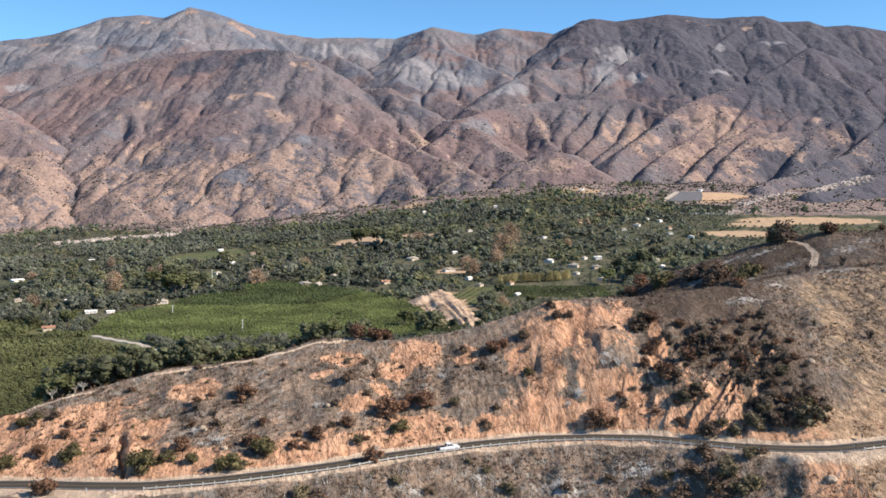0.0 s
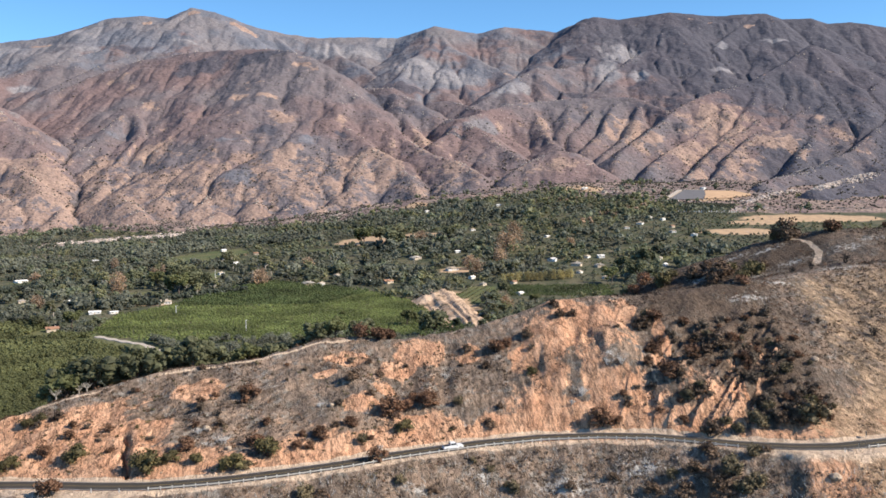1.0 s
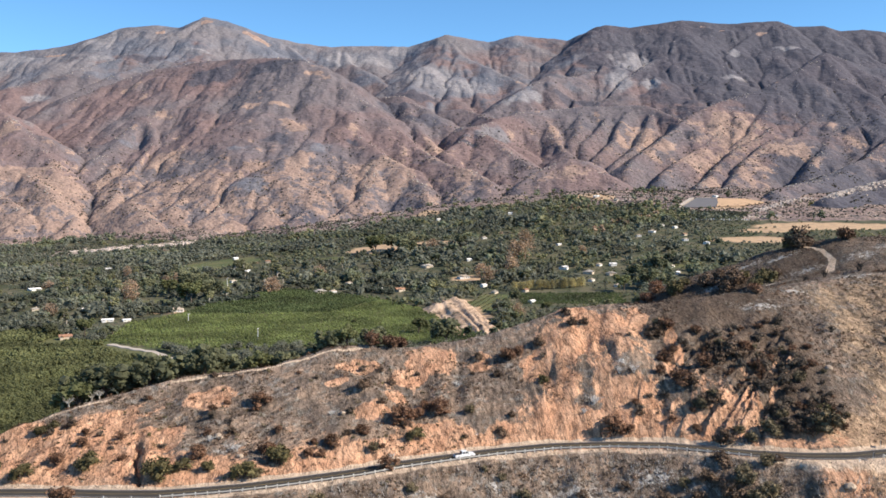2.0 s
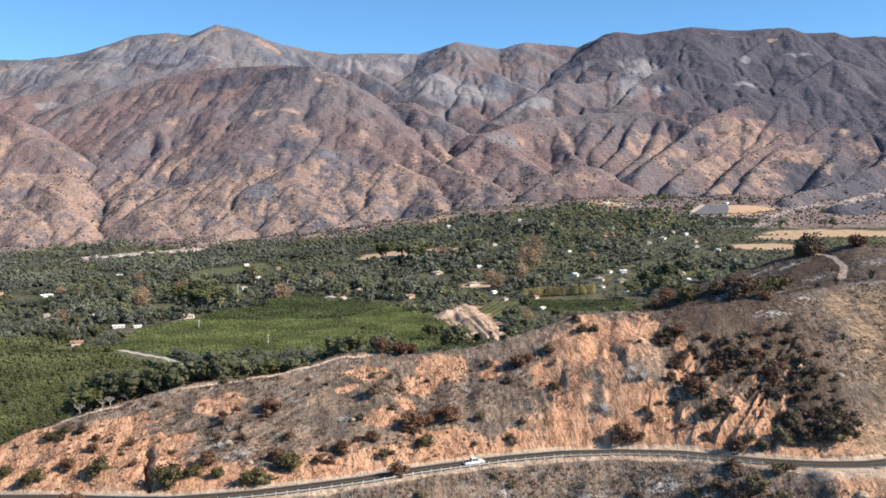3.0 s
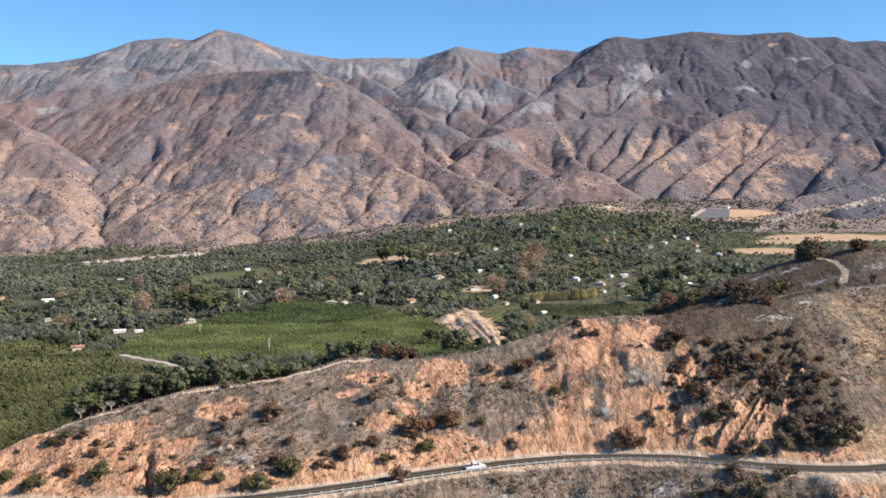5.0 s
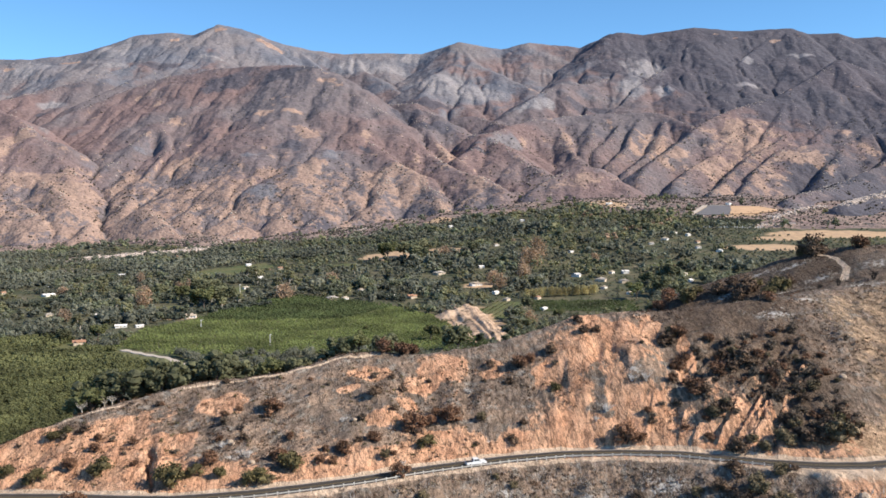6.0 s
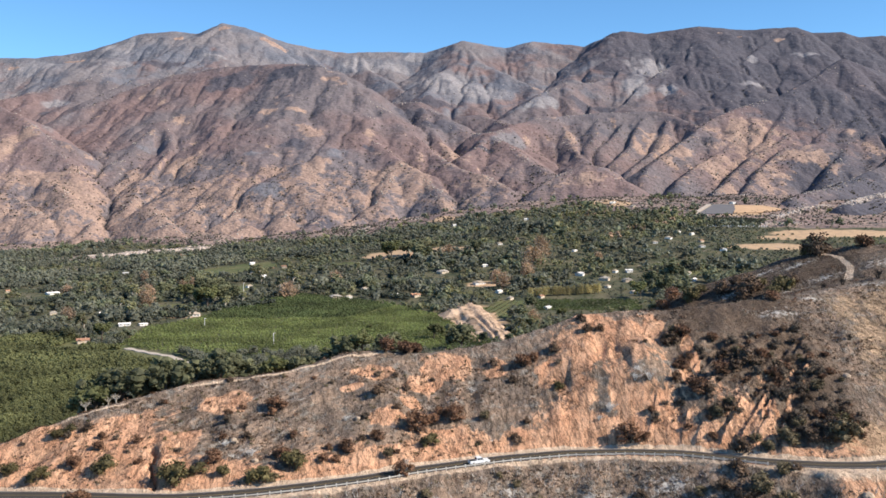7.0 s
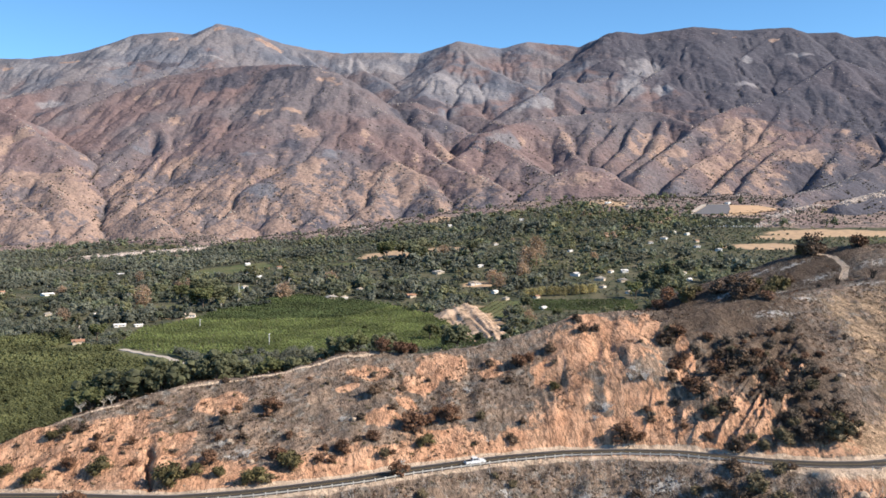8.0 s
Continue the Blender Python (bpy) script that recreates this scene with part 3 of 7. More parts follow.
def leaf_material(name, dark, light, rough=0.7, patch=3.0, island=0.8, thin=0.0):
    m = Shade(name, rough)
    tone = m.calc("ADD", m.calc("MULTIPLY", m.island(), island), m.calc("MULTIPLY", m.step(m.noise(patch, 3), 0.30, 0.70), 1 - island))
    c = m.mix(tone, dark, light)
    c = m.vary(c, m.noise(patch * 0.7, 3), 0.55, 1.45)
    c = m.vary(c, m.step(m.noise(60, 4), 0.25, 0.75), 0.55, 1.5)
    if thin:
        # leaves let some of the sun through
        glow = m.nodes.new("ShaderNodeBsdfTranslucent")
        m.put(glow.inputs["Color"], m.mix(1.0, c, (1.25, 1.2, 0.85), "MULTIPLY"))
        both = m.nodes.new("ShaderNodeMixShader")
        both.inputs[0].default_value = thin
        m.links.new(m.bsdf.outputs[0], both.inputs[1])
        m.links.new(glow.outputs[0], both.inputs[2])
        m.links.new(both.outputs[0], m.nodes["Material Output"].inputs["Surface"])
    return m.done(c)


def bark_material(name, dark, light):
    m = Shade(name, 0.9).local()
    c = m.mix(m.noise(0.25, 5, 0.6, m.stretch(1, 1, 0.2)), dark, light)
    m.bump(m.noise(0.1, 4, 0.6, m.stretch(1, 1, 0.2)), 0.6, 0.04)
    return m.done(c)


def plain_material(name, colour, rough=0.6, metal=0.0, size=1.0, spread=0.2, relief=0.0):
    m = Shade(name, rough).local()
    m.bsdf.inputs["Metallic"].default_value = metal
    c = m.vary(colour, m.noise(size, 5, 0.6), 1 - spread, 1 + spread)
    c = m.vary(c, m.noise(size * 0.12, 3, 0.6), 1 - spread * 0.6, 1 + spread * 0.6)
    if relief:
        m.bump(m.noise(size * 0.2, 4), 0.5, relief)
    return m.done(c)


def roof_material(name, colour):
    m = Shade(name, 0.85).local()
    c = m.vary(colour, m.noise(1.2, 5, 0.65), 0.7, 1.3)
    c = m.vary(c, m.each(), 0.75, 1.25)
    return m.done(c)


def asphalt_material():
    m = Shade("weathered_asphalt", 0.85)
    c = m.vary((0.050, 0.044, 0.038), m.noise(4.0, 5, 0.6), 0.7, 1.35)
    c = m.vary(c, m.noise(0.3, 4, 0.7), 0.8, 1.2)
    m.bump(m.noise(0.05, 3), 0.4, 0.02)
    return m.done(c)


MOUNTAIN, HILL, GROUND, ASPHALT = mountain_material(), hill_material(), ground_material(), asphalt_material()
OAK = leaf_material("oak_leaves", (0.060, 0.066, 0.036), (0.142, 0.145, 0.078), thin=0.25)
WOOD_LEAF = leaf_material("mixed_woodland_leaves", (0.118, 0.128, 0.102), (0.226, 0.232, 0.176), patch=14.0, island=0.4, thin=0.46)
GROVE_LEAF = leaf_material("grove_leaves", (0.114, 0.130, 0.086), (0.218, 0.236, 0.150), patch=14.0, island=0.4, thin=0.46)
WINDBREAK_LEAF = leaf_material("windbreak_leaves", (0.056, 0.068, 0.054), (0.116, 0.130, 0.095), patch=13.0, island=0.25, thin=0.46)
HEDGE_LEAF = leaf_material("yellow_green_leaves", (0.42, 0.38, 0.21), (0.62, 0.55, 0.33), island=0.6, thin=0.5)
PALE_LEAF = leaf_material("olive_leaves", (0.157, 0.16, 0.09), (0.28, 0.274, 0.157), patch=13.0, island=0.25, thin=0.46)
DRY_LEAF = leaf_material("scorched_tree_leaves", (0.26, 0.175, 0.12), (0.45, 0.325, 0.23), patch=6.0, island=0.5, thin=0.3)
CITRUS = leaf_material("citrus_leaves", (0.128, 0.160, 0.054), (0.205, 0.238, 0.086), patch=16.0, island=0.3, thin=0.35)
CITRUS_DARK = leaf_material("dark_citrus_leaves", (0.066, 0.090, 0.036), (0.120, 0.150, 0.058), patch=12.0, island=0.3, thin=0.35)
AVOCADO = leaf_material("avocado_leaves", (0.090, 0.098, 0.042), (0.165, 0.172, 0.076), patch=9.0, island=0.3, thin=0.38)
SHRUB_GREEN = leaf_material("green_shrub_leaves", (0.056, 0.048, 0.020), (0.145, 0.120, 0.052))
SHRUB_BROWN = leaf_material("scorched_shrub_leaves", (0.105, 0.056, 0.033), (0.235, 0.128, 0.076))
SHRUB_DARK = leaf_material("charred_shrub_leaves", (0.064, 0.045, 0.031), (0.158, 0.102, 0.066))
SHRUB_OLIVE = leaf_material("olive_brown_brush_leaves", (0.075, 0.060, 0.034), (0.190, 0.150, 0.085))
MOUNTAIN_SCRUB = leaf_material("burnt_mountain_scrub", (0.032, 0.030, 0.024), (0.085, 0.074, 0.055))
RUBBLE = plain_material("pale_rubble", (0.54, 0.45, 0.385), 0.92, 0.0, 3.0, 0.3, 0.3)
OUTCROP = plain_material("pale_rock_outcrop", (0.46, 0.40, 0.345), 0.92, 0.0, 3.0, 0.3, 0.3)
SHRUB_TWIG = leaf_material("dry_brown_twigs", (0.085, 0.064, 0.047), (0.19, 0.145, 0.105))
SHRUB_GREY = leaf_material("grey_scrub_twigs", (0.135, 0.112, 0.088), (0.27, 0.225, 0.172))
STRAW = leaf_material("dry_grass_straw", (0.27, 0.19, 0.10), (0.52, 0.39, 0.23))
BARK = bark_material("tree_bark", (0.06, 0.045, 0.034), (0.19, 0.15, 0.12))
CHARRED = bark_material("charred_wood", (0.014, 0.013, 0.012), (0.05, 0.045, 0.042))
ASHEN = bark_material("ash_white_wood", (0.42, 0.40, 0.37), (0.70, 0.67, 0.63))
PALE_BARK = bark_material("pale_dead_wood", (0.30, 0.26, 0.21), (0.50, 0.45, 0.38))
GALVANISED = plain_material("galvanised_steel", (0.44, 0.42, 0.38), 0.5, 0.1, 0.6, 0.2)
POST_WOOD = plain_material("weathered_post_wood", (0.74, 0.70, 0.63), 0.85, 0.0, 0.3, 0.3, 0.01)
DARK_STEEL = plain_material("dark_painted_steel", (0.035, 0.033, 0.032), 0.6, 0.0, 0.4, 0.25)
WHITE_PAINT = plain_material("white_car_paint", (0.80, 0.80, 0.79), 0.25, 0.0, 2.0, 0.05)
RUBBER = plain_material("tyre_rubber", (0.02, 0.02, 0.02), 0.85, 0.0, 0.2, 0.2)
GLASS_DARK = plain_material("dark_window_glass", (0.03, 0.035, 0.04), 0.08, 0.0, 1.0, 0.1)
LENS_RED = plain_material("red_lamp_lens", (0.45, 0.03, 0.02), 0.25)
LENS_CLEAR = plain_material("clear_lamp_lens", (0.75, 0.75, 0.72), 0.15)
ROAD_YELLOW = plain_material("worn_yellow_road_paint", (0.30, 0.22, 0.07), 0.7, 0.0, 0.7, 0.35)
ROAD_WHITE = plain_material("worn_white_road_paint", (0.70, 0.70, 0.68), 0.7, 0.0, 0.7, 0.3)
STUCCO_WHITE = plain_material("white_stucco", (0.78, 0.76, 0.71), 0.85, 0.0, 2.0, 0.1)
STUCCO_TAN = plain_material("tan_stucco", (0.56, 0.47, 0.36), 0.85, 0.0, 2.0, 0.14)
ROOF_TILE = roof_material("clay_roof_tiles", (0.40, 0.22, 0.14))
ROOF_TAN = roof_material("tan_shingle_roof", (0.46, 0.38, 0.29))
ROOF_PALE = roof_material("pale_metal_roof", (0.74, 0.71, 0.66))
ROOF_GREY = roof_material("grey_shingle_roof", (0.38, 0.34, 0.29))
CONCRETE = plain_material("grey_basin_liner", (0.145, 0.14, 0.145), 0.95, 0.0, 18.0, 0.15)
ROCK = plain_material("pale_sandstone", (0.40, 0.31, 0.23), 0.9, 0.0, 0.8, 0.3, 0.1)


# ---- mesh helpers ----
def part(name, bm, material, parent=None, label=""):
    """Links a bmesh as one mesh object, under a thing or a part where given."""
    mesh = bpy.data.meshes.new(name)
    bm.to_mesh(mesh)
    bm.free()
    mesh.materials.append(material)
    ob = new(name, mesh)
    ob.parent = parent
    return tagged(ob, label)


def sheet(name, xs, ys, height, material, covers):
    """A grid of land with named covers on its vertices."""
    x, y = np.meshgrid(xs, ys)
    z = height(x, y)
    rows, cols = x.shape
    mesh = bpy.data.meshes.new(name)
    mesh.vertices.add(rows * cols)
    mesh.vertices.foreach_set("co", np.stack([x, y, z], -1).astype(np.float32).ravel())
    i = (np.arange(rows - 1)[:, None] * cols + np.arange(cols - 1)[None, :]).ravel()
    quads = np.stack([i, i + 1, i + cols + 1, i + cols], -1).astype(np.int32)
    mesh.loops.add(quads.size)
    mesh.polygons.add(len(quads))
    mesh.loops.foreach_set("vertex_index", quads.ravel())
    mesh.polygons.foreach_set("loop_start", np.arange(0, quads.size, 4, dtype=np.int32))
    mesh.polygons.foreach_set("use_smooth", np.ones(len(quads), dtype=bool))
    for key, field in covers(x, y, z).items():
        layer = mesh.attributes.new(key, "FLOAT", "POINT")
        layer.data.foreach_set("value", (field if key.startswith("raw_") else np.clip(field, 0, 1)).astype(np.float32).ravel())
    mesh.update(calc_edges=True)
    mesh.materials.append(material)
    return new(name, mesh)


def solid(name, verts, tris, material, parent=None, label="", smooth=False):
    """A mesh object from arrays of vertices and triangles."""
    mesh = bpy.data.meshes.new(name)
    verts, tris = np.asarray(verts, np.float32), np.asarray(tris, np.int32)
    n = tris.shape[1]
    mesh.vertices.add(len(verts))
    mesh.vertices.foreach_set("co", verts.ravel())
    mesh.loops.add(tris.size)
    mesh.polygons.add(len(tris))
    mesh.loops.foreach_set("vertex_index", tris.ravel())
    mesh.polygons.foreach_set("loop_start", np.arange(0, tris.size, n, dtype=np.int32))
    mesh.polygons.foreach_set("use_smooth", np.full(len(tris), smooth))
    mesh.update(calc_edges=True)
    mesh.materials.append(material)
    ob = new(name, mesh)
    ob.parent = parent
    return tagged(ob, label)

# ---- the land ----
def inside(x, y, corners):
    """Whether points lie within a polygon on the plan."""
    hit = np.zeros(np.shape(x), bool)
    for (ax, ay), (bx, by) in zip(corners, corners[1:] + corners[:1]):
        cross = (ay > y) != (by > y)
        hit ^= cross & (x < (bx - ax) * (y - ay) / ((by - ay) or 1e-9) + ax)
    return hit


def blob(x, y, cx, cy, rx, ry, firm=1.5):
    return np.exp(-(((x - cx) / rx) ** 2 + ((y - cy) / ry) ** 2) ** firm)


FIELDS = dict(
    young_citrus=[(-368, 967), (-386, 1113), (-343, 1184), (-269, 1171), (-159, 1183), (-103, 1288), (-35, 1200), (-2, 1015), (-48, 961), (-148, 933), (-260, 896)],
    citrus_rows=[(-326, 1303), (-255, 1402), (-216, 1371), (-112, 1303), (-103, 1288), (-159, 1183), (-269, 1171), (-343, 1184)],
    avocado=[(-524, 1001), (-452, 1043), (-397, 967), (-354, 945), (-290, 890), (-261, 850), (-265, 797), (-286, 749), (-275, 640), (-260, 500), (-307, 500), (-430, 700)],
    vine_rows=[(12, 1266), (53, 1352), (72, 1262), (36, 1176)],
    far_rows=[(499, 2025), (530, 2128), (645, 2107), (607, 2022)],
    meadow_a=[(-496, 1720), (-398, 1837), (-363, 1772), (-436, 1611)],
    meadow_b=[(-395, 1457), (-365, 1553), (-341, 1485), (-364, 1403)],
)
BARE = [(-102, 1827, 125, 75), (-178, 1822, 43, 30), (560, 1786, 105, 34), (740, 1925, 165, 52), (610, 1880, 60, 24), (1, 2372, 84, 45), (-62, 2375, 56, 64),
        (351, 2415, 57, 90), (-368, 1199, 28, 14), (18, 1466, 30, 30), (606, 2244, 79, 95), (6, 1150, 40, 150)]
PALE = [(-760, 2230, 150, 50), (-870, 2120, 120, 70), (668, 2048, 70, 16), (850, 2290, 90, 16), (960, 2330, 110, 18), (-793, 1841, 43, 60), (-213, 2510, 74, 60)]
BURNT = [(1000, 2350, 420, 330), (760, 2420, 200, 150), (-900, 2520, 300, 180), (-700, 2620, 900, 120), (100, 2620, 600, 100)]
MEADOWS = [(-651, 1572, 26, 41), (-468, 1736, 39, 63), (-629, 1442, 47, 20), (-379, 1466, 19, 38), (-430, 1765, 29, 63), (-350, 1456, 29, 38), (-387, 2061, 25, 53), (-416, 1302, 31, 23),
           (-689, 1763, 21, 32), (-234, 1743, 31, 23), (144, 1463, 35, 15), (29, 1927, 30, 23), (-142, 1764, 31, 21), (334, 1624, 39, 15), (350, 1543, 28, 20)]
WOOD_EDGE = [(-1400, 1980), (-1130, 2110), (-1090, 2330), (-930, 2410), (-749, 2310), (-603, 2290), (-492, 2290), (-363, 2190), (-245, 2200), (-187, 2280), (-77, 2270), (31, 2330), (151, 2330), (225, 2390), (288, 2350), (340, 2250), (384, 2210), (452, 2180), (493, 2130), (558, 2110), (603, 2000), (700, 1980), (1400, 2000)]
RUBBLE_LINE = [(-877, 2150), (-780, 2222), (-640, 2252)]
LANE = [(-352, 948), (-322, 922), (-290, 897), (-262, 858), (-240, 800)]


def wood_edge(x):
    """Where the woods end and the burnt foot of the mountains begins."""
    return np.interp(x, [p[0] for p in WOOD_EDGE], [p[1] for p in WOOD_EDGE])


def ground_covers(x, y, z):
    bare, pale, grass = np.zeros(x.shape), np.zeros(x.shape), np.zeros(x.shape)
    for b in BARE:
        bare = np.maximum(bare, blob(x, y, *b))
    for b in PALE:
        pale = np.maximum(pale, 0.72 * blob(x, y, *b, 0.8))
    for corners in FIELDS.values():
        grass = np.maximum(grass, inside(x, y, corners).astype(float))
    for b in MEADOWS:
        grass = np.maximum(grass, blob(x, y, *b))
    lane = ease(-beside(x, y, LANE), -10, -3)
    burnt = np.zeros(x.shape)
    for b in BURNT:
        burnt = np.maximum(burnt, blob(x, y, *b))
    burnt = np.maximum(burnt, ease(y - wood_edge(x), -30, 60))
    return dict(burnt=burnt, bare=bare, pale=pale, grass=np.maximum(grass, lane))


TAN_SCARS = [(-985, 4690, 95, 45), (-1963, 4651, 61, 18), (-1232, 4702, 36, 33), (-1440, 4687, 33, 27), (-2265, 4633, 55, 21), (1275, 4573, 19, 27), (1422, 4537, 43, 30)]
TAN_LEFT = [(-1297, 3736, 56, 54), (-1196, 3631, 32, 30), (-1082, 3439, 31, 30), (-1417, 3604, 32, 18), (-738, 3379, 36, 75), (-633, 3355, 40, 21), (-1489, 3112, 46, 39), (-1495, 3043, 36, 51), (-1349, 2884, 69, 48), (-1210, 2806, 53, 78), (-1203, 2617, 70, 18), (-1097, 3013, 36, 66), (-953, 3076, 44, 54), (-943, 3271, 35, 15), (-1028, 2725, 97, 12), (-691, 2839, 30, 69), (-631, 2962, 42, 30), (-667, 2704, 29, 30)]
TAN_MIDDLE = [(-519, 3547, 63, 30), (-530, 3217, 54, 45), (-355, 3196, 27, 57), (-489, 2959, 32, 87), (-240, 2950, 74, 48), (-291, 2842, 24, 99), (-206, 2827, 37, 24), (-140, 2857, 17, 51), (13, 2839, 30, 45), (-70, 3166, 34, 78), (174, 3349, 22, 42)]
TAN_RIGHT = [(350, 3436, 22, 105), (519, 3559, 19, 51), (560, 3367, 22, 99), (639, 3364, 44, 105), (316, 2776, 53, 36), (636, 3109, 26, 39), (937, 3310, 91, 114), (695, 3172, 34, 36), (762, 3067, 51, 42), (755, 2899, 31, 48), (1041, 3103, 44, 33), (1112, 3025, 20, 97), (1353, 3553, 23, 42), (1291, 3334, 28, 33), (867, 2908, 19, 66), (1313, 3199, 38, 45)]
PALE_PATCHES = [(32, 4195, 105, 60), (-119, 4282, 92, 87), (-546, 4684, 67, 78), (-380, 4693, 78, 63), (-275, 4810, 63, 36), (328, 3895, 28, 21), (794, 4330, 72, 90), (680, 4099, 68, 102), (819, 4075, 29, 66), (1201, 4087, 68, 27), (1256, 4366, 26, 42), (1515, 4387, 63, 21), (-1696, 4654, 61, 87), (-1804, 4678, 50, 42), (-1665, 4456, 48, 24), (-2142, 4609, 126, 54), (-607, 2806, 43, 57), (-699, 3064, 40, 21), (-1107, 3262, 62, 36), (123, 3307, 71, 75), (-452, 3076, 44, 39), (235, 3871, 69, 33), (-1723, 3904, 56, 21), (-1194, 4396, 78, 15)]
# dark slopes; the shade of canyon and spur sides is painted in too
DARK_PATCHES = [(935, 4225, 60, 96), (-187, 4105, 20, 15), (-962, 3700, 101, 57), (-1388, 4342, 155, 36), (-1713, 4054, 92, 33), (-162, 4069, 121, 30), (-116, 3421, 45, 39), (1335, 3619, 22, 93), (-733, 3667, 79, 39), (-602, 3667, 79, 21), (62, 3193, 46, 30), (1123, 4438, 74, 78), (1319, 4324, 72, 78), (978, 4612, 154, 30), (713, 4633, 99, 36), (-347, 3118, 41, 18), (-429, 2590, 43, 51), (-594, 3142, 52, 36), (1048, 2965, 78, 63), (490, 3916, 84, 51), (-1729, 3808, 45, 33), (7, 4255, 20, 39), (1457, 3691, 31, 69), (644, 4345, 62, 63), (-245, 3532, 42, 36)]


def mountain_covers(x, y, z):
    lie = z - valley(x, y)
    # patches keep uneven, broken edges
    px, py = x + 38 * fbm(x, y, 95, 4, 13), y + 38 * fbm(x, y, 95, 4, 14)
    ash = 0.34 * ease(y, 3750, 4400) + 0.20 * ease(z, 760, 920) * ease(-x, -500, 0) + 0.22 * blob(x, y, 20, 4150, 520, 360, 0.9) + 0.25 * blob(x, y, -1600, 4500, 900, 350) + 0.12 - 0.30 * ease(x, 450, 900) * ease(y, 3900, 4250)
    straw = 0.34 * ease(-lie, -380, -80) + 0.14 * ease(-lie, -200, -60) * ease(-x, -250, 0) + 0.16 * ease(-x, -100, 800) - 0.06 - 0.20 * ease(x, 900, 1400) - 0.5 * ease(y, 3600, 4200) - 0.10 * blob(x, y, 250, 2950, 500, 300) - 0.4 * blob(x, y, 1050, 2430, 480, 330)
    dark = 0.86 * ease(x, 600, 1100) * ease(y, 4000, 4400) + 0.44 * ease(x, 250, 800) * ease(y, 3950, 4350) + 0.62 * ease(x, 550, 1200) + 0.26 * ease(x, 120, 500) + 0.35 * blob(x, y, -850, 3830, 380, 130) + 0.4 * blob(x, y, -100, 3480, 330, 160) + 0.05
    # the long tan face and the brown spur before it
    face, spur = blob(px, py, 930, 3240, 190, 330), blob(px, py, 1240, 3160, 200, 330)
    dark, straw = dark - 0.34 * face - 0.34 * spur, straw + 0.17 * face + 0.04 * spur
    for b in TAN_SCARS:
        straw = straw + 1.5 * blob(px, py, *b)
    for b in TAN_LEFT + TAN_MIDDLE + TAN_RIGHT:
        straw = straw + 0.62 * blob(px, py, *b, 1.2)
        ash, dark = ash - 0.3 * blob(px, py, *b, 1.2), dark - 0.5 * blob(px, py, *b, 1.2)
    for b in PALE_PATCHES:
        ash, straw, dark = ash + 0.55 * blob(px, py, *b, 1.0), straw - 0.5 * blob(px, py, *b), dark - 0.5 * blob(px, py, *b)
    for b in DARK_PATCHES:
        dark, ash, straw = dark + 0.85 * blob(px, py, *b), ash - 0.4 * blob(px, py, *b), straw - 0.4 * blob(px, py, *b)
    pale = np.zeros(x.shape)
    for b in PALE_PATCHES:
        if b[1] > 3850:
            pale = np.maximum(pale, blob(px, py, b[0], b[1], 1.25 * b[2], 1.25 * b[3], 1.0))
    scrub = ease(-lie, -350, -50)
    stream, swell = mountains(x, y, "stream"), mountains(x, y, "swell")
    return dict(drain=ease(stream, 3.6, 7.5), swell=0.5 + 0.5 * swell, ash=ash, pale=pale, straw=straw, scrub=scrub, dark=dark)


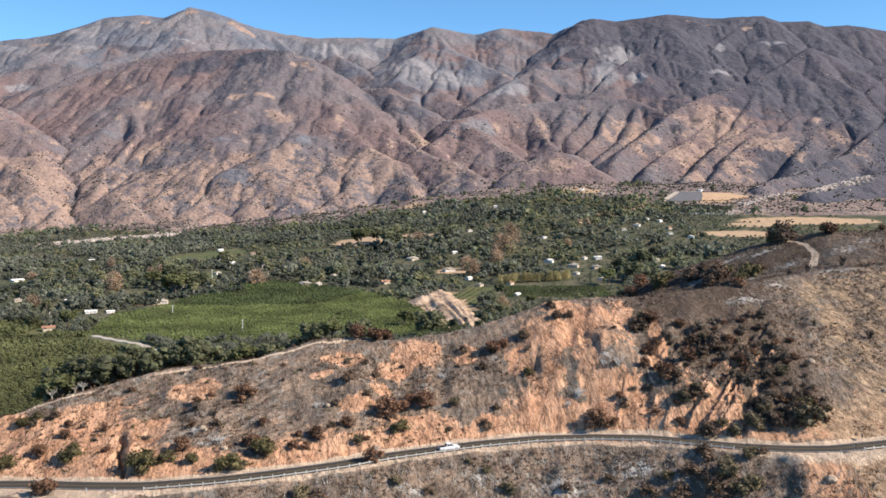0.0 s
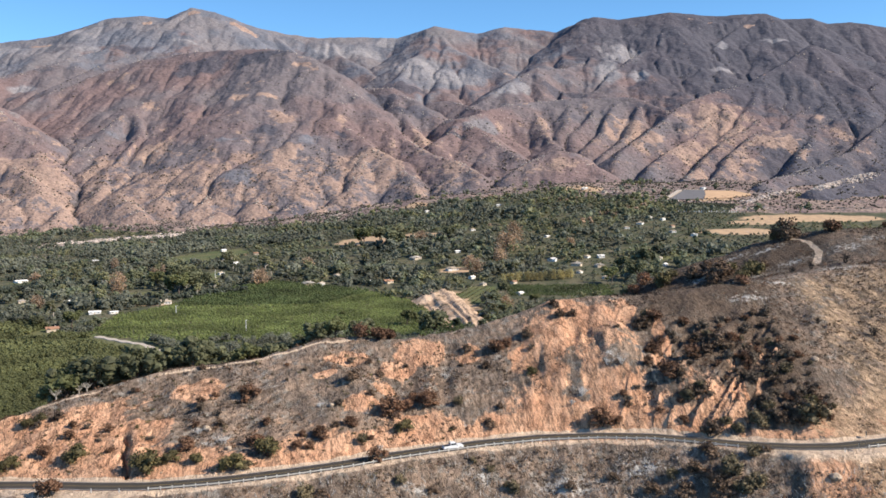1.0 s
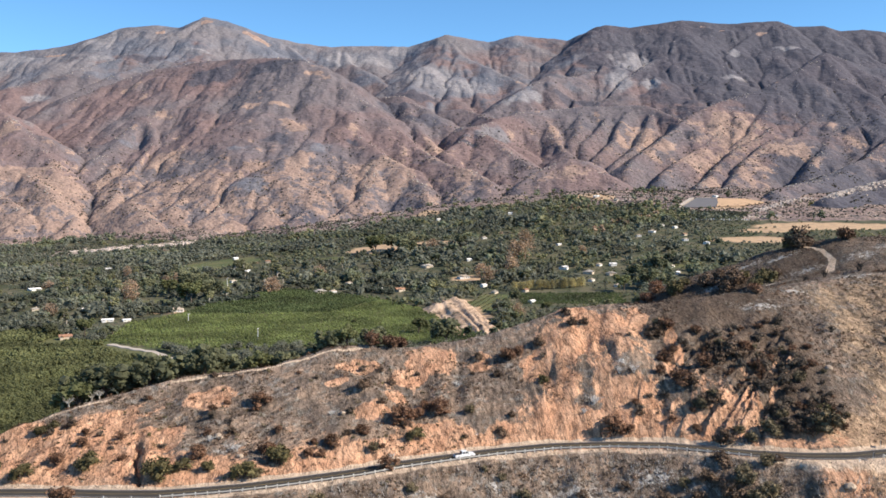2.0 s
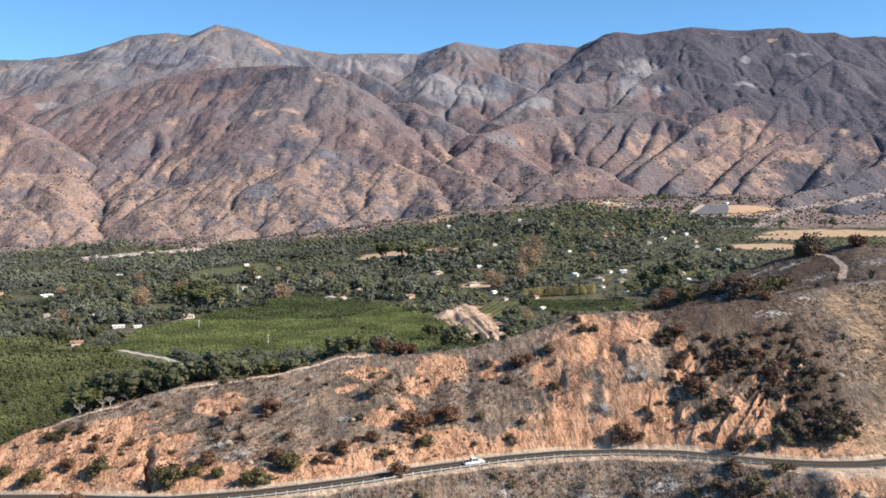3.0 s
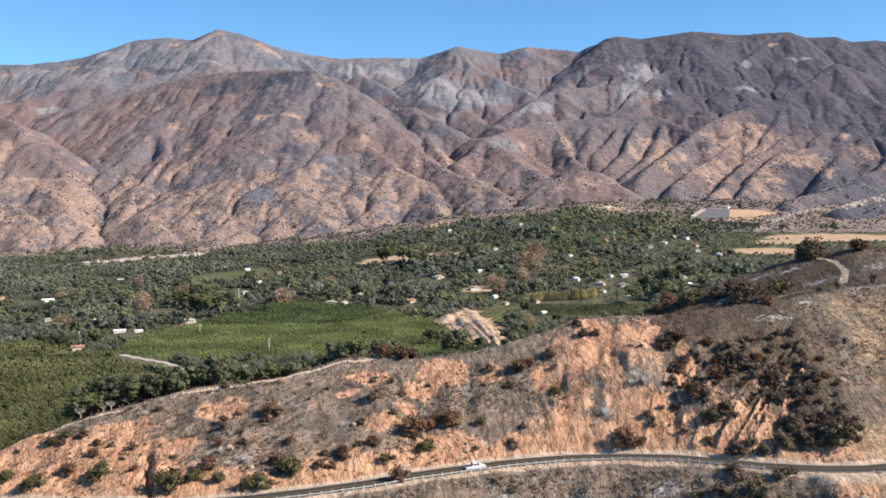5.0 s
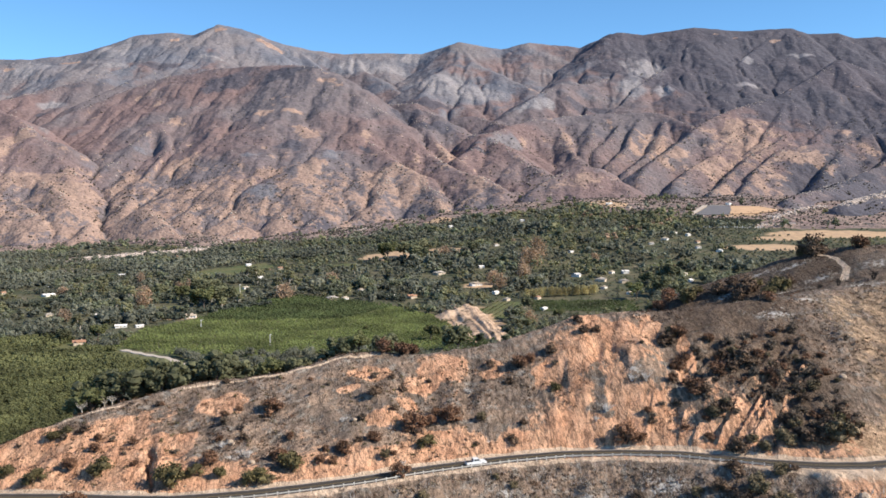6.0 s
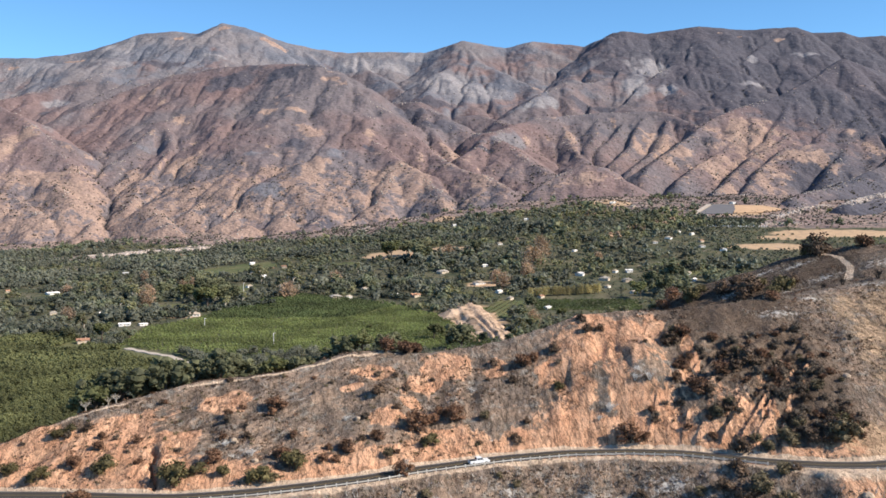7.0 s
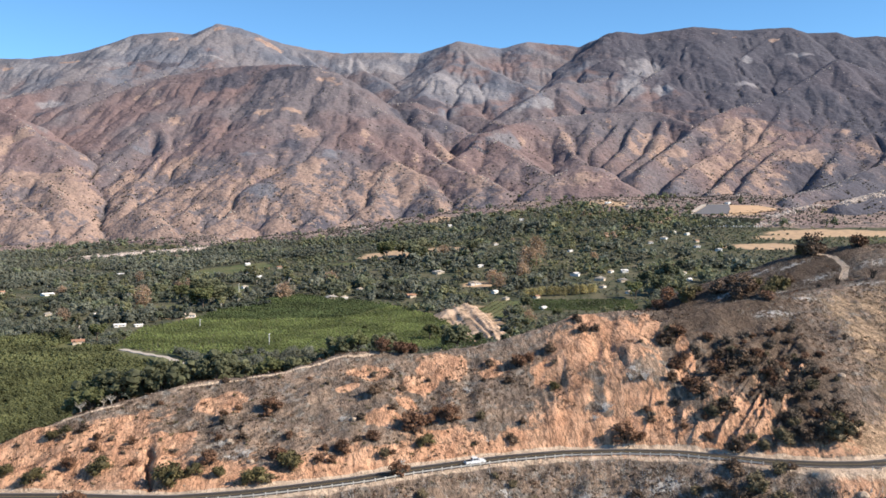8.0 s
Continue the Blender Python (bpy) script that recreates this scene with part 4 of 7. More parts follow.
def hill_covers(x, y, z):
    s = road_offset(x, y)
    yr, yc = along(ROAD, x, 1), along(CREST, x, 1)
    u = (y - yr - 5) / np.maximum(yc - yr - 5, 8)
    wx, wy = x + 2.4 * fbm(x, y, 6, 4, 81), y + 2.4 * fbm(x, y, 6, 4, 82)
    soil = 0.06 * ease(x, 66, 72) * ease(-x, -96, -90) * ease(-u, -0.6, -0.4) + 0.42 * ease(-u, -0.32, -0.03) * ease(u, -0.02, 0.03) * (1 - 0.55 * ease(x, 62, 70) * ease(-x, -102, -96)) - 0.22 * ease(u, 0.75, 1.0) + 0.20 + 0.09 * ease(x, -30, -10) * ease(-x, -62, -50) + 0.24 * ease(x, 20, 28) * ease(-x, -64, -54) + 0.16 * ease(x, 62, 70) * ease(-x, -100, -90) * ease(-u, -0.55, -0.3) + 0.25 * ease(-x, 56, 70) * ease(-u, -0.36, -0.2) + 0.46 * ease(-x, 80, 96) * ease(-u, -0.95, -0.75) + 0.10 * ease(-x, 30, 90) - 0.15 * ease(-x, 20, 50) * ease(u, 0.45, 0.65)
    for b in CHAR:
        soil = soil - 0.55 * blob(wx, wy, *b, 1.1)
    for b in SOIL:
        soil = np.maximum(soil, 1.15 * blob(wx, wy, b[0], b[1], 1.55 * b[2], 1.45 * b[3], 1.5))
    soil = np.where(y > yc + 3, -0.25, soil)
    soil = np.where(s < -5, 0.04 + 0.75 * ease(x, 78, 100), soil)
    ash = np.zeros(x.shape)
    for b in ASH:
        ash = np.maximum(ash, blob(x, y, *b, 0.9))
    straw = 0.66 * ease(x, 110, 126) * ease(-np.abs(u - 0.5), -0.55, -0.4) + 0.9 * ease(x, 94, 106) * ease(-u, -0.24, -0.12)
    shoulder = ease(s, 3.1, 3.5) * ease(-s, -6.2, -5.2) + ease(-s, 3.1, 3.5) * ease(s, -15, -5.0) * np.maximum(ease(-x, 68, 80), ease(x, 83, 90) * ease(-x, -128, -112)) + 0.6 * ease(-s, 3.1, 3.5) * ease(s, -6.0, -5.0)
    path = ease(-np.abs(y - yc + 0.8 + 1.2 * fbm(x, y * 0, 20, 2, 78)), -0.95, -0.3) * np.maximum(0.75 * ease(fbm(x, y, 12, 2, 79), -0.35, 0.1), ease(x, -72, -60)) * ease(-x, 24, 34) * ease(x, -150, -100)
    bend = np.interp(y, [366, 372, 377, 383, 389, 395, 402], [143.0, 145.4, 148.3, 149.3, 149.2, 148.0, 146.0])
    trail = 0.8 * ease(-np.abs(x - bend) + 0.9 * ease(-y, -384, -372), -1.5, -0.7) * ease(y, 366, 371) * ease(-y, -404, -400)
    deep = ease(x, 50, 75) * ease(y - yc, -36, -12) * ease(-x + 0.9 * (y - yc), -124, -108) + 0.55 * ease(x, 60, 90) * ease(y - yc, 2, 8)
    deep = np.maximum(deep, 0.75 * ease(x, 68, 78) * ease(-x, -118, -104) * ease(u, 0.22, 0.40) * (u < 1))
    # dark brown char on the gully's brushy flank, with the ravine's shade painted in
    flank = np.maximum(blob(wx, wy, 96, 277, 15, 17, 1.2), 0.9 * blob(wx, wy, 91, 262, 11, 7, 1.2))
    deep, soil, straw = np.maximum(deep, flank), soil - 0.30 * flank, straw - 0.5 * flank
    return dict(lean=ease(-x, 15, 55), deep=deep, soil=soil, ash=ash, straw=straw, track=np.maximum(np.maximum(shoulder, path), trail))


SOIL = [(-121.2, 255.2, 9.1, 6.0), (-120.8, 244.4, 5.8, 3.0), (-108.9, 245.0, 7.3, 3.9), (-105.3, 251.0, 4.5, 4.2), (-116.7, 259.4, 6.2, 1.5), (-83.6, 255.8, 4.9, 5.1), (-87.3, 239.6, 7.1, 3.9), (-89.9, 242.9, 4.3, 2.4), (-80.6, 261.5, 3.4, 2.1), (-76.4, 242.6, 2.6, 3.6), (-72.8, 275.0, 4.6, 4.2), (-2.8, 263.3, 6.6, 3.3), (-6.1, 267.2, 3.8, 2.4), (1.9, 262.4, 5.9, 1.8), (-29.6, 247.4, 9.6, 1.2), (-42.6, 244.4, 5.5, 1.5), (19.7, 268.1, 7.3, 1.5), (35.9, 269.6, 5.8, 2.1), (102.9, 254.0, 9.1, 2.7), (57.7, 266.6, 3.2, 1.8), (69.4, 263.3, 2.8, 2.7), (13.3, 269.9, 2.9, 1.8)] + \
    [(-31.3, 293.6, 4.9, 2.7), (-37.2, 283.7, 2.4, 1.8), (-8.5, 298.4, 5.3, 5.7), (-14.9, 290.0, 4.1, 2.7), (-24.0, 269.9, 3.5, 2.1), (-18.9, 279.5, 2.3, 2.4), (8.4, 296.0, 2.6, 2.1), (28.6, 294.8, 4.2, 6.3), (35.9, 297.5, 1.9, 7.2), (30.9, 283.4, 2.7, 3.9), (24.8, 291.2, 3.1, 3.9), (58.9, 307.4, 2.6, 6.0), (38.6, 312.8, 4.7, 2.7), (47.7, 305.6, 5.5, 5.4), (28.4, 275.3, 3.9, 3.0), (54.9, 276.8, 2.1, 2.4), (67.7, 296.6, 1.2, 7.2), (64.1, 285.5, 1.0, 3.9), (77.8, 265.7, 4.4, 5.7), (85.1, 269.0, 1.8, 3.0)]
ASH = [(133, 395, 9, 3), (123, 401, 8, 3), (138, 376, 10, 4), (144, 346, 10, 4), (105, 387, 9, 3), (119, 367, 12, 3), (159, 374, 9, 5), (170, 379, 8, 4)] + \
    [(-69.1, 257.3, 1.7, 1.5), (-61.0, 252.8, 3.3, 1.2), (-63.8, 250.4, 3.9, 1.8), (-36.1, 269.0, 1.4, 2.4), (-0.4, 288.8, 1.9, 2.1), (-5.5, 282.2, 3.0, 1.2), (5.2, 266.9, 1.1, 1.5), (17.6, 273.5, 2.3, 0.6), (49.6, 284.6, 2.9, 1.5), (40.1, 276.8, 2.3, 1.5), (-18.1, 254.9, 1.7, 0.6), (-12.3, 303.8, 3.3, 1.2), (-8, 238, 8, 2), (32, 245, 11, 4), (51, 247, 8, 4), (9, 245, 5, 3), (117, 330, 11, 3), (101, 317, 11, 4)]
CHAR = [(-54.3, 283.4, 12.6, 6.3), (-45.7, 272.9, 9.1, 4.2), (-38.6, 269.3, 5.8, 4.2), (-85.9, 279.5, 9.3, 1.8), (-65.9, 281.3, 6.0, 3.9), (-62.6, 259.7, 2.8, 3.0), (-71.0, 255.8, 5.5, 4.2), (3.9, 287.9, 4.8, 3.6), (2.1, 277.1, 4.6, 5.7), (14.3, 289.4, 4.8, 2.4), (-21.2, 299.9, 3.2, 3.9), (-24.2, 293.0, 1.9, 5.1), (-1.0, 293.3, 1.7, 4.2), (10.3, 275.9, 4.6, 2.4), (5.2, 268.7, 2.2, 3.3), (38.5, 277.1, 3.6, 2.5), (38.5, 283.7, 1.2, 4.5), (52.9, 284.3, 3.7, 3.0)] + \
    [(80.6, 307.4, 10.2, 6.9), (93.7, 308.9, 10.3, 8.1), (104.8, 315.2, 6.7, 6.6), (80.7, 294.2, 6.3, 2.7), (86.0, 288.5, 4.8, 3.9), (94.0, 281.9, 6.0, 9.0), (98.4, 275.6, 4.6, 6.6), (90.4, 261.2, 5.6, 3.9), (93.5, 296.3, 4.9, 2.2), (96.9, 319.7, 13.3, 5.9)]

valley_xs = np.concatenate([np.linspace(-5200, -1700, 36)[:-1], np.arange(-1700, 1700, 20.0), np.linspace(1700, 5200, 36)])
valley_ys = np.concatenate([np.linspace(-3000, 420, 30)[:-1], np.arange(420, 2900, 16.0), np.linspace(2900, 6500, 30)])
ground = sheet("ground", valley_xs, valley_ys, valley, GROUND, ground_covers)
tagged(ground, "dry valley floor with soil and sparse grass", "ground", kind="structure")

def mountain_height(x, y):
    fine = (7.0 * (sharp(x, y, 70, 4, 54) - 0.6) + 3.0 * fbm(x, y, 24, 3, 53)) * ease(mountains(x, y, "near"), 0, 60)
    return np.maximum(mountains(x, y) + fine, valley(x, y) - 30)


mountain_xs = np.arange(-2640, 2630, 7.2)
mountain_ys = np.concatenate([np.arange(2040, 3400, 6.4), np.arange(3400, 4970, 8.8)])
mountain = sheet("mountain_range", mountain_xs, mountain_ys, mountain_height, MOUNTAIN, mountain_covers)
tagged(mountain, "burnt brown and ash grey mountain range behind the valley", "mountain", kind="structure")

hill_xs = np.concatenate([np.arange(-260, -140, 4.0), np.arange(-140, 190, 0.68), np.arange(190, 330, 4.0)])
hill_ys = np.concatenate([np.arange(60, 211, 3.0), np.arange(211, 352, 0.62), np.arange(352, 420, 1.2), np.arange(420, 640, 4.0)])
hill = sheet("hillside", hill_xs, hill_ys, lambda x, y: np.maximum(hillside(x, y), HILL_FLOOR), HILL, hill_covers)
tagged(hill, "burnt hillside of orange soil, grey char and white ash", "hillside", kind="structure")

# ---- foliage ----
GOLD = (1 + 5 ** 0.5) / 2
ICO = np.array([(-1, GOLD, 0), (1, GOLD, 0), (-1, -GOLD, 0), (1, -GOLD, 0), (0, -1, GOLD), (0, 1, GOLD), (0, -1, -GOLD), (0, 1, -GOLD),
                (GOLD, 0, -1), (GOLD, 0, 1), (-GOLD, 0, -1), (-GOLD, 0, 1)]) / math.hypot(1, GOLD)
ICO_FACES = np.array([[i, j, k] for i in range(12) for j in range(i + 1, 12) for k in range(j + 1, 12)
                      if all(abs(np.linalg.norm(ICO[a] - ICO[b]) - 1.0515) < 0.01 for a, b in ((i, j), (j, k), (i, k)))])
ICO_FACES = np.array([f if np.dot(np.cross(ICO[f[1]] - ICO[f[0]], ICO[f[2]] - ICO[f[0]]), ICO[f[0]]) > 0 else f[::-1] for f in ICO_FACES])


def clumps(rng, centres, radii, squash=0.8, jitter=0.28):
    """Uneven leafy lumps as triangles."""
    n = len(centres)
    q = rng.normal(size=(n, 4))
    q /= np.linalg.norm(q, axis=1)[:, None]
    w, x, y, z = q.T
    turn = np.stack([np.stack([1 - 2 * (y * y + z * z), 2 * (x * y - z * w), 2 * (x * z + y * w)], -1),
                     np.stack([2 * (x * y + z * w), 1 - 2 * (x * x + z * z), 2 * (y * z - x * w)], -1),
                     np.stack([2 * (x * z - y * w), 2 * (y * z + x * w), 1 - 2 * (x * x + y * y)], -1)], 1)
    v = np.einsum("nij,kj->nki", turn, ICO) * (1 + jitter * rng.uniform(-1, 1, (n, 12, 1)))
    v = v * radii[:, None, None] * np.array([1, 1, squash]) + centres[:, None, :]
    f = ICO_FACES[None] + 12 * np.arange(n)[:, None, None]
    return v.reshape(-1, 3), f.reshape(-1, 3)


OCTA = np.array([(1, 0, 0), (-1, 0, 0), (0, 1, 0), (0, -1, 0), (0, 0, 1), (0, 0, -1)], float)
OCTA_FACES = np.array([(0, 2, 4), (2, 1, 4), (1, 3, 4), (3, 0, 4), (2, 0, 5), (1, 2, 5), (3, 1, 5), (0, 3, 5)])


def tufts(rng, centres, radii, squash=0.8, jitter=0.35):
    """Small angular leaf tufts, eight triangles each."""
    n = len(centres)
    q = rng.normal(size=(n, 4))
    q /= np.linalg.norm(q, axis=1)[:, None]
    w, x, y, z = q.T
    turn = np.stack([np.stack([1 - 2 * (y * y + z * z), 2 * (x * y - z * w), 2 * (x * z + y * w)], -1),
                     np.stack([2 * (x * y + z * w), 1 - 2 * (x * x + z * z), 2 * (y * z - x * w)], -1),
                     np.stack([2 * (x * z - y * w), 2 * (y * z + x * w), 1 - 2 * (x * x + y * y)], -1)], 1)
    v = np.einsum("nij,kj->nki", turn, OCTA) * (1 + jitter * rng.uniform(-1, 1, (n, 6, 1)))
    v = v * radii[:, None, None] * np.array([1, 1, squash]) + centres[:, None, :]
    f = OCTA_FACES[None] + 6 * np.arange(n)[:, None, None]
    return v.reshape(-1, 3), f.reshape(-1, 3)


def leaves(rng, centres, size):
    """Small leaf sprays, one quad each, turned every way."""
    n = len(centres)
    a = rng.normal(size=(n, 3))
    a /= np.linalg.norm(a, axis=1)[:, None]
    b = np.cross(a, rng.normal(size=(n, 3)))
    b /= np.linalg.norm(b, axis=1)[:, None]
    s = size * rng.uniform(0.6, 1.4, (n, 1))
    a, b = a * s, b * s * 0.6
    v = np.stack([centres - a, centres + b * 0.9, centres + a, centres - b], 1)
    return v.reshape(-1, 3), np.arange(4 * n).reshape(-1, 4)


def forest(name, rng, x, y, h, r, lumps, material, label, category, base=0.18):
    """Many far trees, too many to count, as one piece of woodland."""
    n = len(x)
    z = valley(x, y)
    if y.max() > 2150:
        z = np.maximum(z, mountains(x, y))
    # rounded masses of the crown
    per = 4 if lumps < 10 else 5 if lumps < 24 else 7 if lumps < 50 else 18
    body = np.repeat(np.arange(n), per)
    ang, rad = rng.uniform(0, 2 * math.pi, len(body)), np.sqrt(rng.uniform(0, 1, len(body))) * 0.62
    up = base + (1 - base) * rng.uniform(0.22, 0.74, len(body)) * (1.1 - 0.5 * rad)
    c = np.stack([x[body] + np.cos(ang) * rad * r[body], y[body] + np.sin(ang) * rad * r[body], z[body] + up * h[body]], -1)
    v, f = tufts(rng, c, np.minimum(r[body] * (0.54 if lumps < 50 else 0.36), h[body] * 0.32) * rng.uniform(0.7, 1.15, len(body)), 0.85, 0.28)
    # sprays of leaves that break the outline
    k = np.repeat(np.arange(n), max(4, int(lumps * (0.5 if lumps < 24 else 0.7 if lumps < 50 else 1.3))))
    ang, rad = rng.uniform(0, 2 * math.pi, len(k)), np.sqrt(rng.uniform(0.3, 1, len(k))) * 0.98
    up = base + (1 - base) * rng.uniform(0.06, 0.97, len(k))
    shrink = np.sqrt(np.maximum(1.04 - (2 * np.abs(up - 0.5)) ** 2, 0.05))
    c = np.stack([x[k] + np.cos(ang) * rad * r[k] * shrink, y[k] + np.sin(ang) * rad * r[k] * shrink, z[k] + up * h[k]], -1)
    lv, lf = leaves(rng, c, 1.0)
    size = r[k] * (0.26 if lumps < 24 else 0.22 if lumps < 50 else 0.12)
    lv = ((lv.reshape(-1, 4, 3) - c[:, None]) * size[:, None, None] + c[:, None]).reshape(-1, 3)
    lf = lf + len(v)
    f = np.concatenate([f, lf[:, :3], lf[:, [0, 2, 3]]])
    return tagged(solid(name, np.concatenate([v, lv]), f, material), label, category, kind="stuff")


rng = np.random.default_rng(7)


def spread(x0, x1, y0, y1, step, jitter):
    gx, gy = np.meshgrid(np.arange(x0, x1, step), np.arange(y0, y1, step))
    gx = gx + rng.uniform(-jitter, jitter, gx.shape) * step
    gy = gy + rng.uniform(-jitter, jitter, gy.shape) * step
    return gx.ravel(), gy.ravel()


def rows(x0, x1, y0, y1, along_row, between, turn, jitter=0.12):
    """Trees planted in rows that run at an angle."""
    span = max(x1 - x0, y1 - y0) * 0.8
    gx, gy = np.meshgrid(np.arange(-span, span, along_row), np.arange(-span, span, between))
    gx = gx + rng.uniform(-jitter, jitter, gx.shape) * along_row
    gy = gy + rng.uniform(-jitter, jitter, gy.shape) * between
    c, s = math.cos(turn), math.sin(turn)
    return ((x0 + x1) / 2 + gx * c - gy * s).ravel(), ((y0 + y1) / 2 + gx * s + gy * c).ravel()


def hill_shadow(x, y):
    """True where the hill stands over the valley floor."""
    return np.maximum(hillside(x, y), HILL_FLOOR) > valley(x, y) - 0.5


# the shape of the graded earth beyond the crest
def mound(x, y):
    ax, ay, bx, by = -12.0, 1268.0, 27.0, 1010.0
    length = math.hypot(bx - ax, by - ay)
    s = ((x - ax) * (bx - ax) + (y - ay) * (by - ay)) / length ** 2
    d = ((x - ax) * (by - ay) - (y - ay) * (bx - ax)) / length + 3.0 * fbm(x, y, 30, 2, 92)
    bank = np.clip(1.7 - 1.7 * np.abs(d) / 27, 0, 1) * ease(s, -0.10, 0.06) * ease(-s, -1.14, -0.86)
    rills = sharp(d, s * 9, 8, 3, 91) - 0.6 + 0.5 * (sharp(s * length, d * 0.15, 13, 2, 95) - 0.6)
    return valley(x, y) - 1.2 + (9 - 5 * s - 0.08 * d) * bank + 5.2 * rills * ease(bank, 0.0, 0.25) + 8 * np.exp(-((x + 30) / 11) ** 2 - ((y - 1206) / 26) ** 2)


# orchards
x, y = rows(-400, 10, 890, 1300, 4.4, 5.0, 0.35, 0.3)
keep = inside(x, y, FIELDS["young_citrus"]) & (mound(x, y) < valley(x, y) + 0.3) & (beside(x, y, LANE) > 9) & ~hill_shadow(x, y)
x, y = x[keep], y[keep]
forest("citrus_orchard", rng, x, y, rng.uniform(2.6, 3.6, len(x)), rng.uniform(2.3, 3.1, len(x)), 8, CITRUS, "bright green young citrus orchard on the valley floor", "orchard", 0.1)
x, y = rows(-70, 60, 930, 1110, 4.4, 5.0, 0.35, 0.4)
keep = (x > -66) & (x < 50) & (y > 925) & (y < 1120) & (mound(x, y) < valley(x, y) + 0.3) & ~inside(x, y, FIELDS["young_citrus"]) & ~hill_shadow(x, y)
x, y = x[keep], y[keep]
forest("orchard_margin", rng, x, y, rng.uniform(2.2, 3.6, len(x)), rng.uniform(2.0, 3.0, len(x)), 12, CITRUS_DARK, "low dark green trees at the margin of the orchard", "orchard", 0.05)
x, y = rows(80, 230, 1230, 1330, 4.6, 5.2, 0.3, 0.3)
keep = (x > 84) & (x < 225) & (y > 1240) & (y < 1326)
x, y = x[keep], y[keep]
forest("low_orchard", rng, x, y, rng.uniform(2.4, 3.6, len(x)), rng.uniform(2.2, 3.0, len(x)), 12, CITRUS_DARK, "low dark green orchard below a pale hedge row", "orchard", 0.05)
x, y = rows(-350, -90, 1160, 1410, 5.0, 7.5, 1.2)
keep = inside(x, y, FIELDS["citrus_rows"])
x, y = x[keep], y[keep]
forest("citrus_orchard_rows", rng, x, y, rng.uniform(4.0, 5.4, len(x)), rng.uniform(2.3, 3.0, len(x)), 20, CITRUS_DARK, "darker green citrus trees planted in straight rows", "orchard", 0.1)
x, y = rows(-560, -240, 500, 1060, 6.0, 6.4, 0.5, 0.42)
keep = inside(x, y, FIELDS["avocado"]) & (beside(x, y, LANE) > 9) & (beside(x, y + 20, LANE) > 13) & ~hill_shadow(x, y) & ~((np.abs(x + 413) < 15) & (y > 935) & (y < 1000))
x, y = x[keep], y[keep]
for y0, y1, lumps in ((0, 800, 70), (800, 2000, 28)):
    pick = (y >= y0) & (y < y1)
    forest("avocado_orchard", rng, x[pick], y[pick], rng.uniform(4.5, 7.5, pick.sum()), rng.uniform(3.1, 4.4, pick.sum()), lumps, AVOCADO,
           "olive green avocado orchard with rounded crowns", "orchard", 0.08)
x, y = rows(0, 80, 1170, 1360, 4.0, 9.0, 1.25, 0.05)
keep = inside(x, y, FIELDS["vine_rows"])
x, y = x[keep], y[keep]
forest("young_tree_rows", rng, x, y, rng.uniform(2.0, 2.8, len(x)), rng.uniform(1.4, 1.9, len(x)), 14, PALE_LEAF, "pale young trees in rows on bare soil", "orchard", 0.1)
x, y = rows(480, 660, 2010, 2140, 5.0, 9.0, 0.9, 0.05)
keep = inside(x, y, FIELDS["far_rows"])
x, y = x[keep], y[keep]
forest("far_orchard_rows", rng, x, y, rng.uniform(4.0, 5.0, len(x)), rng.uniform(2.4, 3.2, len(x)), 14, WINDBREAK_LEAF, "distant dark orchard rows on straw-coloured ground", "orchard", 0.1)

# woodland between the houses
HOUSES = [(-653, 1450, 39), (-700, 1555, 14), (-642, 1731, 16), (-486, 1214, 9), (-419, 1124, 19), (-396, 1123, 12), (-413, 987, 18), (-423, 1803, 11), (-347, 1730, 10),
          (-358, 1608, 8), (-198, 1358, 24), (-179, 1357, 8), (-360, 1203, 29), (-44, 2214, 11), (-84, 1365, 19), (-113, 1363, 19), (-51, 1586, 33), (9, 1468, 26)]
HOUSES += [(53, 1873, 11), (20, 1636, 12), (188, 1765, 8), (172, 1536, 20), (206, 1494, 25), (201, 1424, 13), (232, 1555, 13), (98, 1252, 9), (96, 1344, 12), (122, 2198, 10),
           (390, 2338, 17), (416, 1940, 7), (383, 1873, 18), (437, 1913, 11), (437, 1834, 13), (456, 1746, 16), (239, 1478, 20), (233, 1378, 14), (345, 1532, 7), (351, 2405, 20)]
HOUSES += [(286, 1526, 9), (38, 1390, 8), (52, 1332, 10), (348, 1828, 10), (426, 1782, 15), (341, 1476, 11), (-734, 1474, 10), (-611, 1362, 9), (-550, 1222, 8), (-165, 1436, 13), (-354, 1488, 9), (254, 1556, 16)]
x, y = spread(-1500, 1300, 560, 2780, 12.6, 0.5)
keep = (np.abs(x) < 0.52 * y + 80) & ~hill_shadow(x, y) & (mountains(x, y) < valley(x, y) + 1 + 40 * (rng.uniform(0, 1, len(x)) < 0.10))
for corners in FIELDS.values():
    keep &= ~inside(x, y, corners)
for b in MEADOWS:
    keep &= blob(x, y, *b) < 0.4
for b in BARE:
    keep &= blob(x, y, *b) < rng.uniform(0.25, 0.75, len(x))
for b in PALE:
    keep &= blob(x, y, *b, 0.8) < rng.uniform(0.15, 1.25, len(x))
for hx, hy, w in HOUSES:
    keep &= ~((np.abs(x - hx) < w * 0.6 + 7) & (y < hy + 9) & (y > hy - 12 - 14 * (hy > 1150)))
keep &= (beside(x, y, LANE) > 10) & (beside(x, y + 22, LANE) > 14)
keep &= beside(x, y + 14, RUBBLE_LINE) > 30 + 16 * rng.uniform(0, 1, len(x))
keep &= (y < wood_edge(x) + 25 * rng.normal(size=len(x))) | (rng.uniform(0, 1, len(x)) < 0.05)
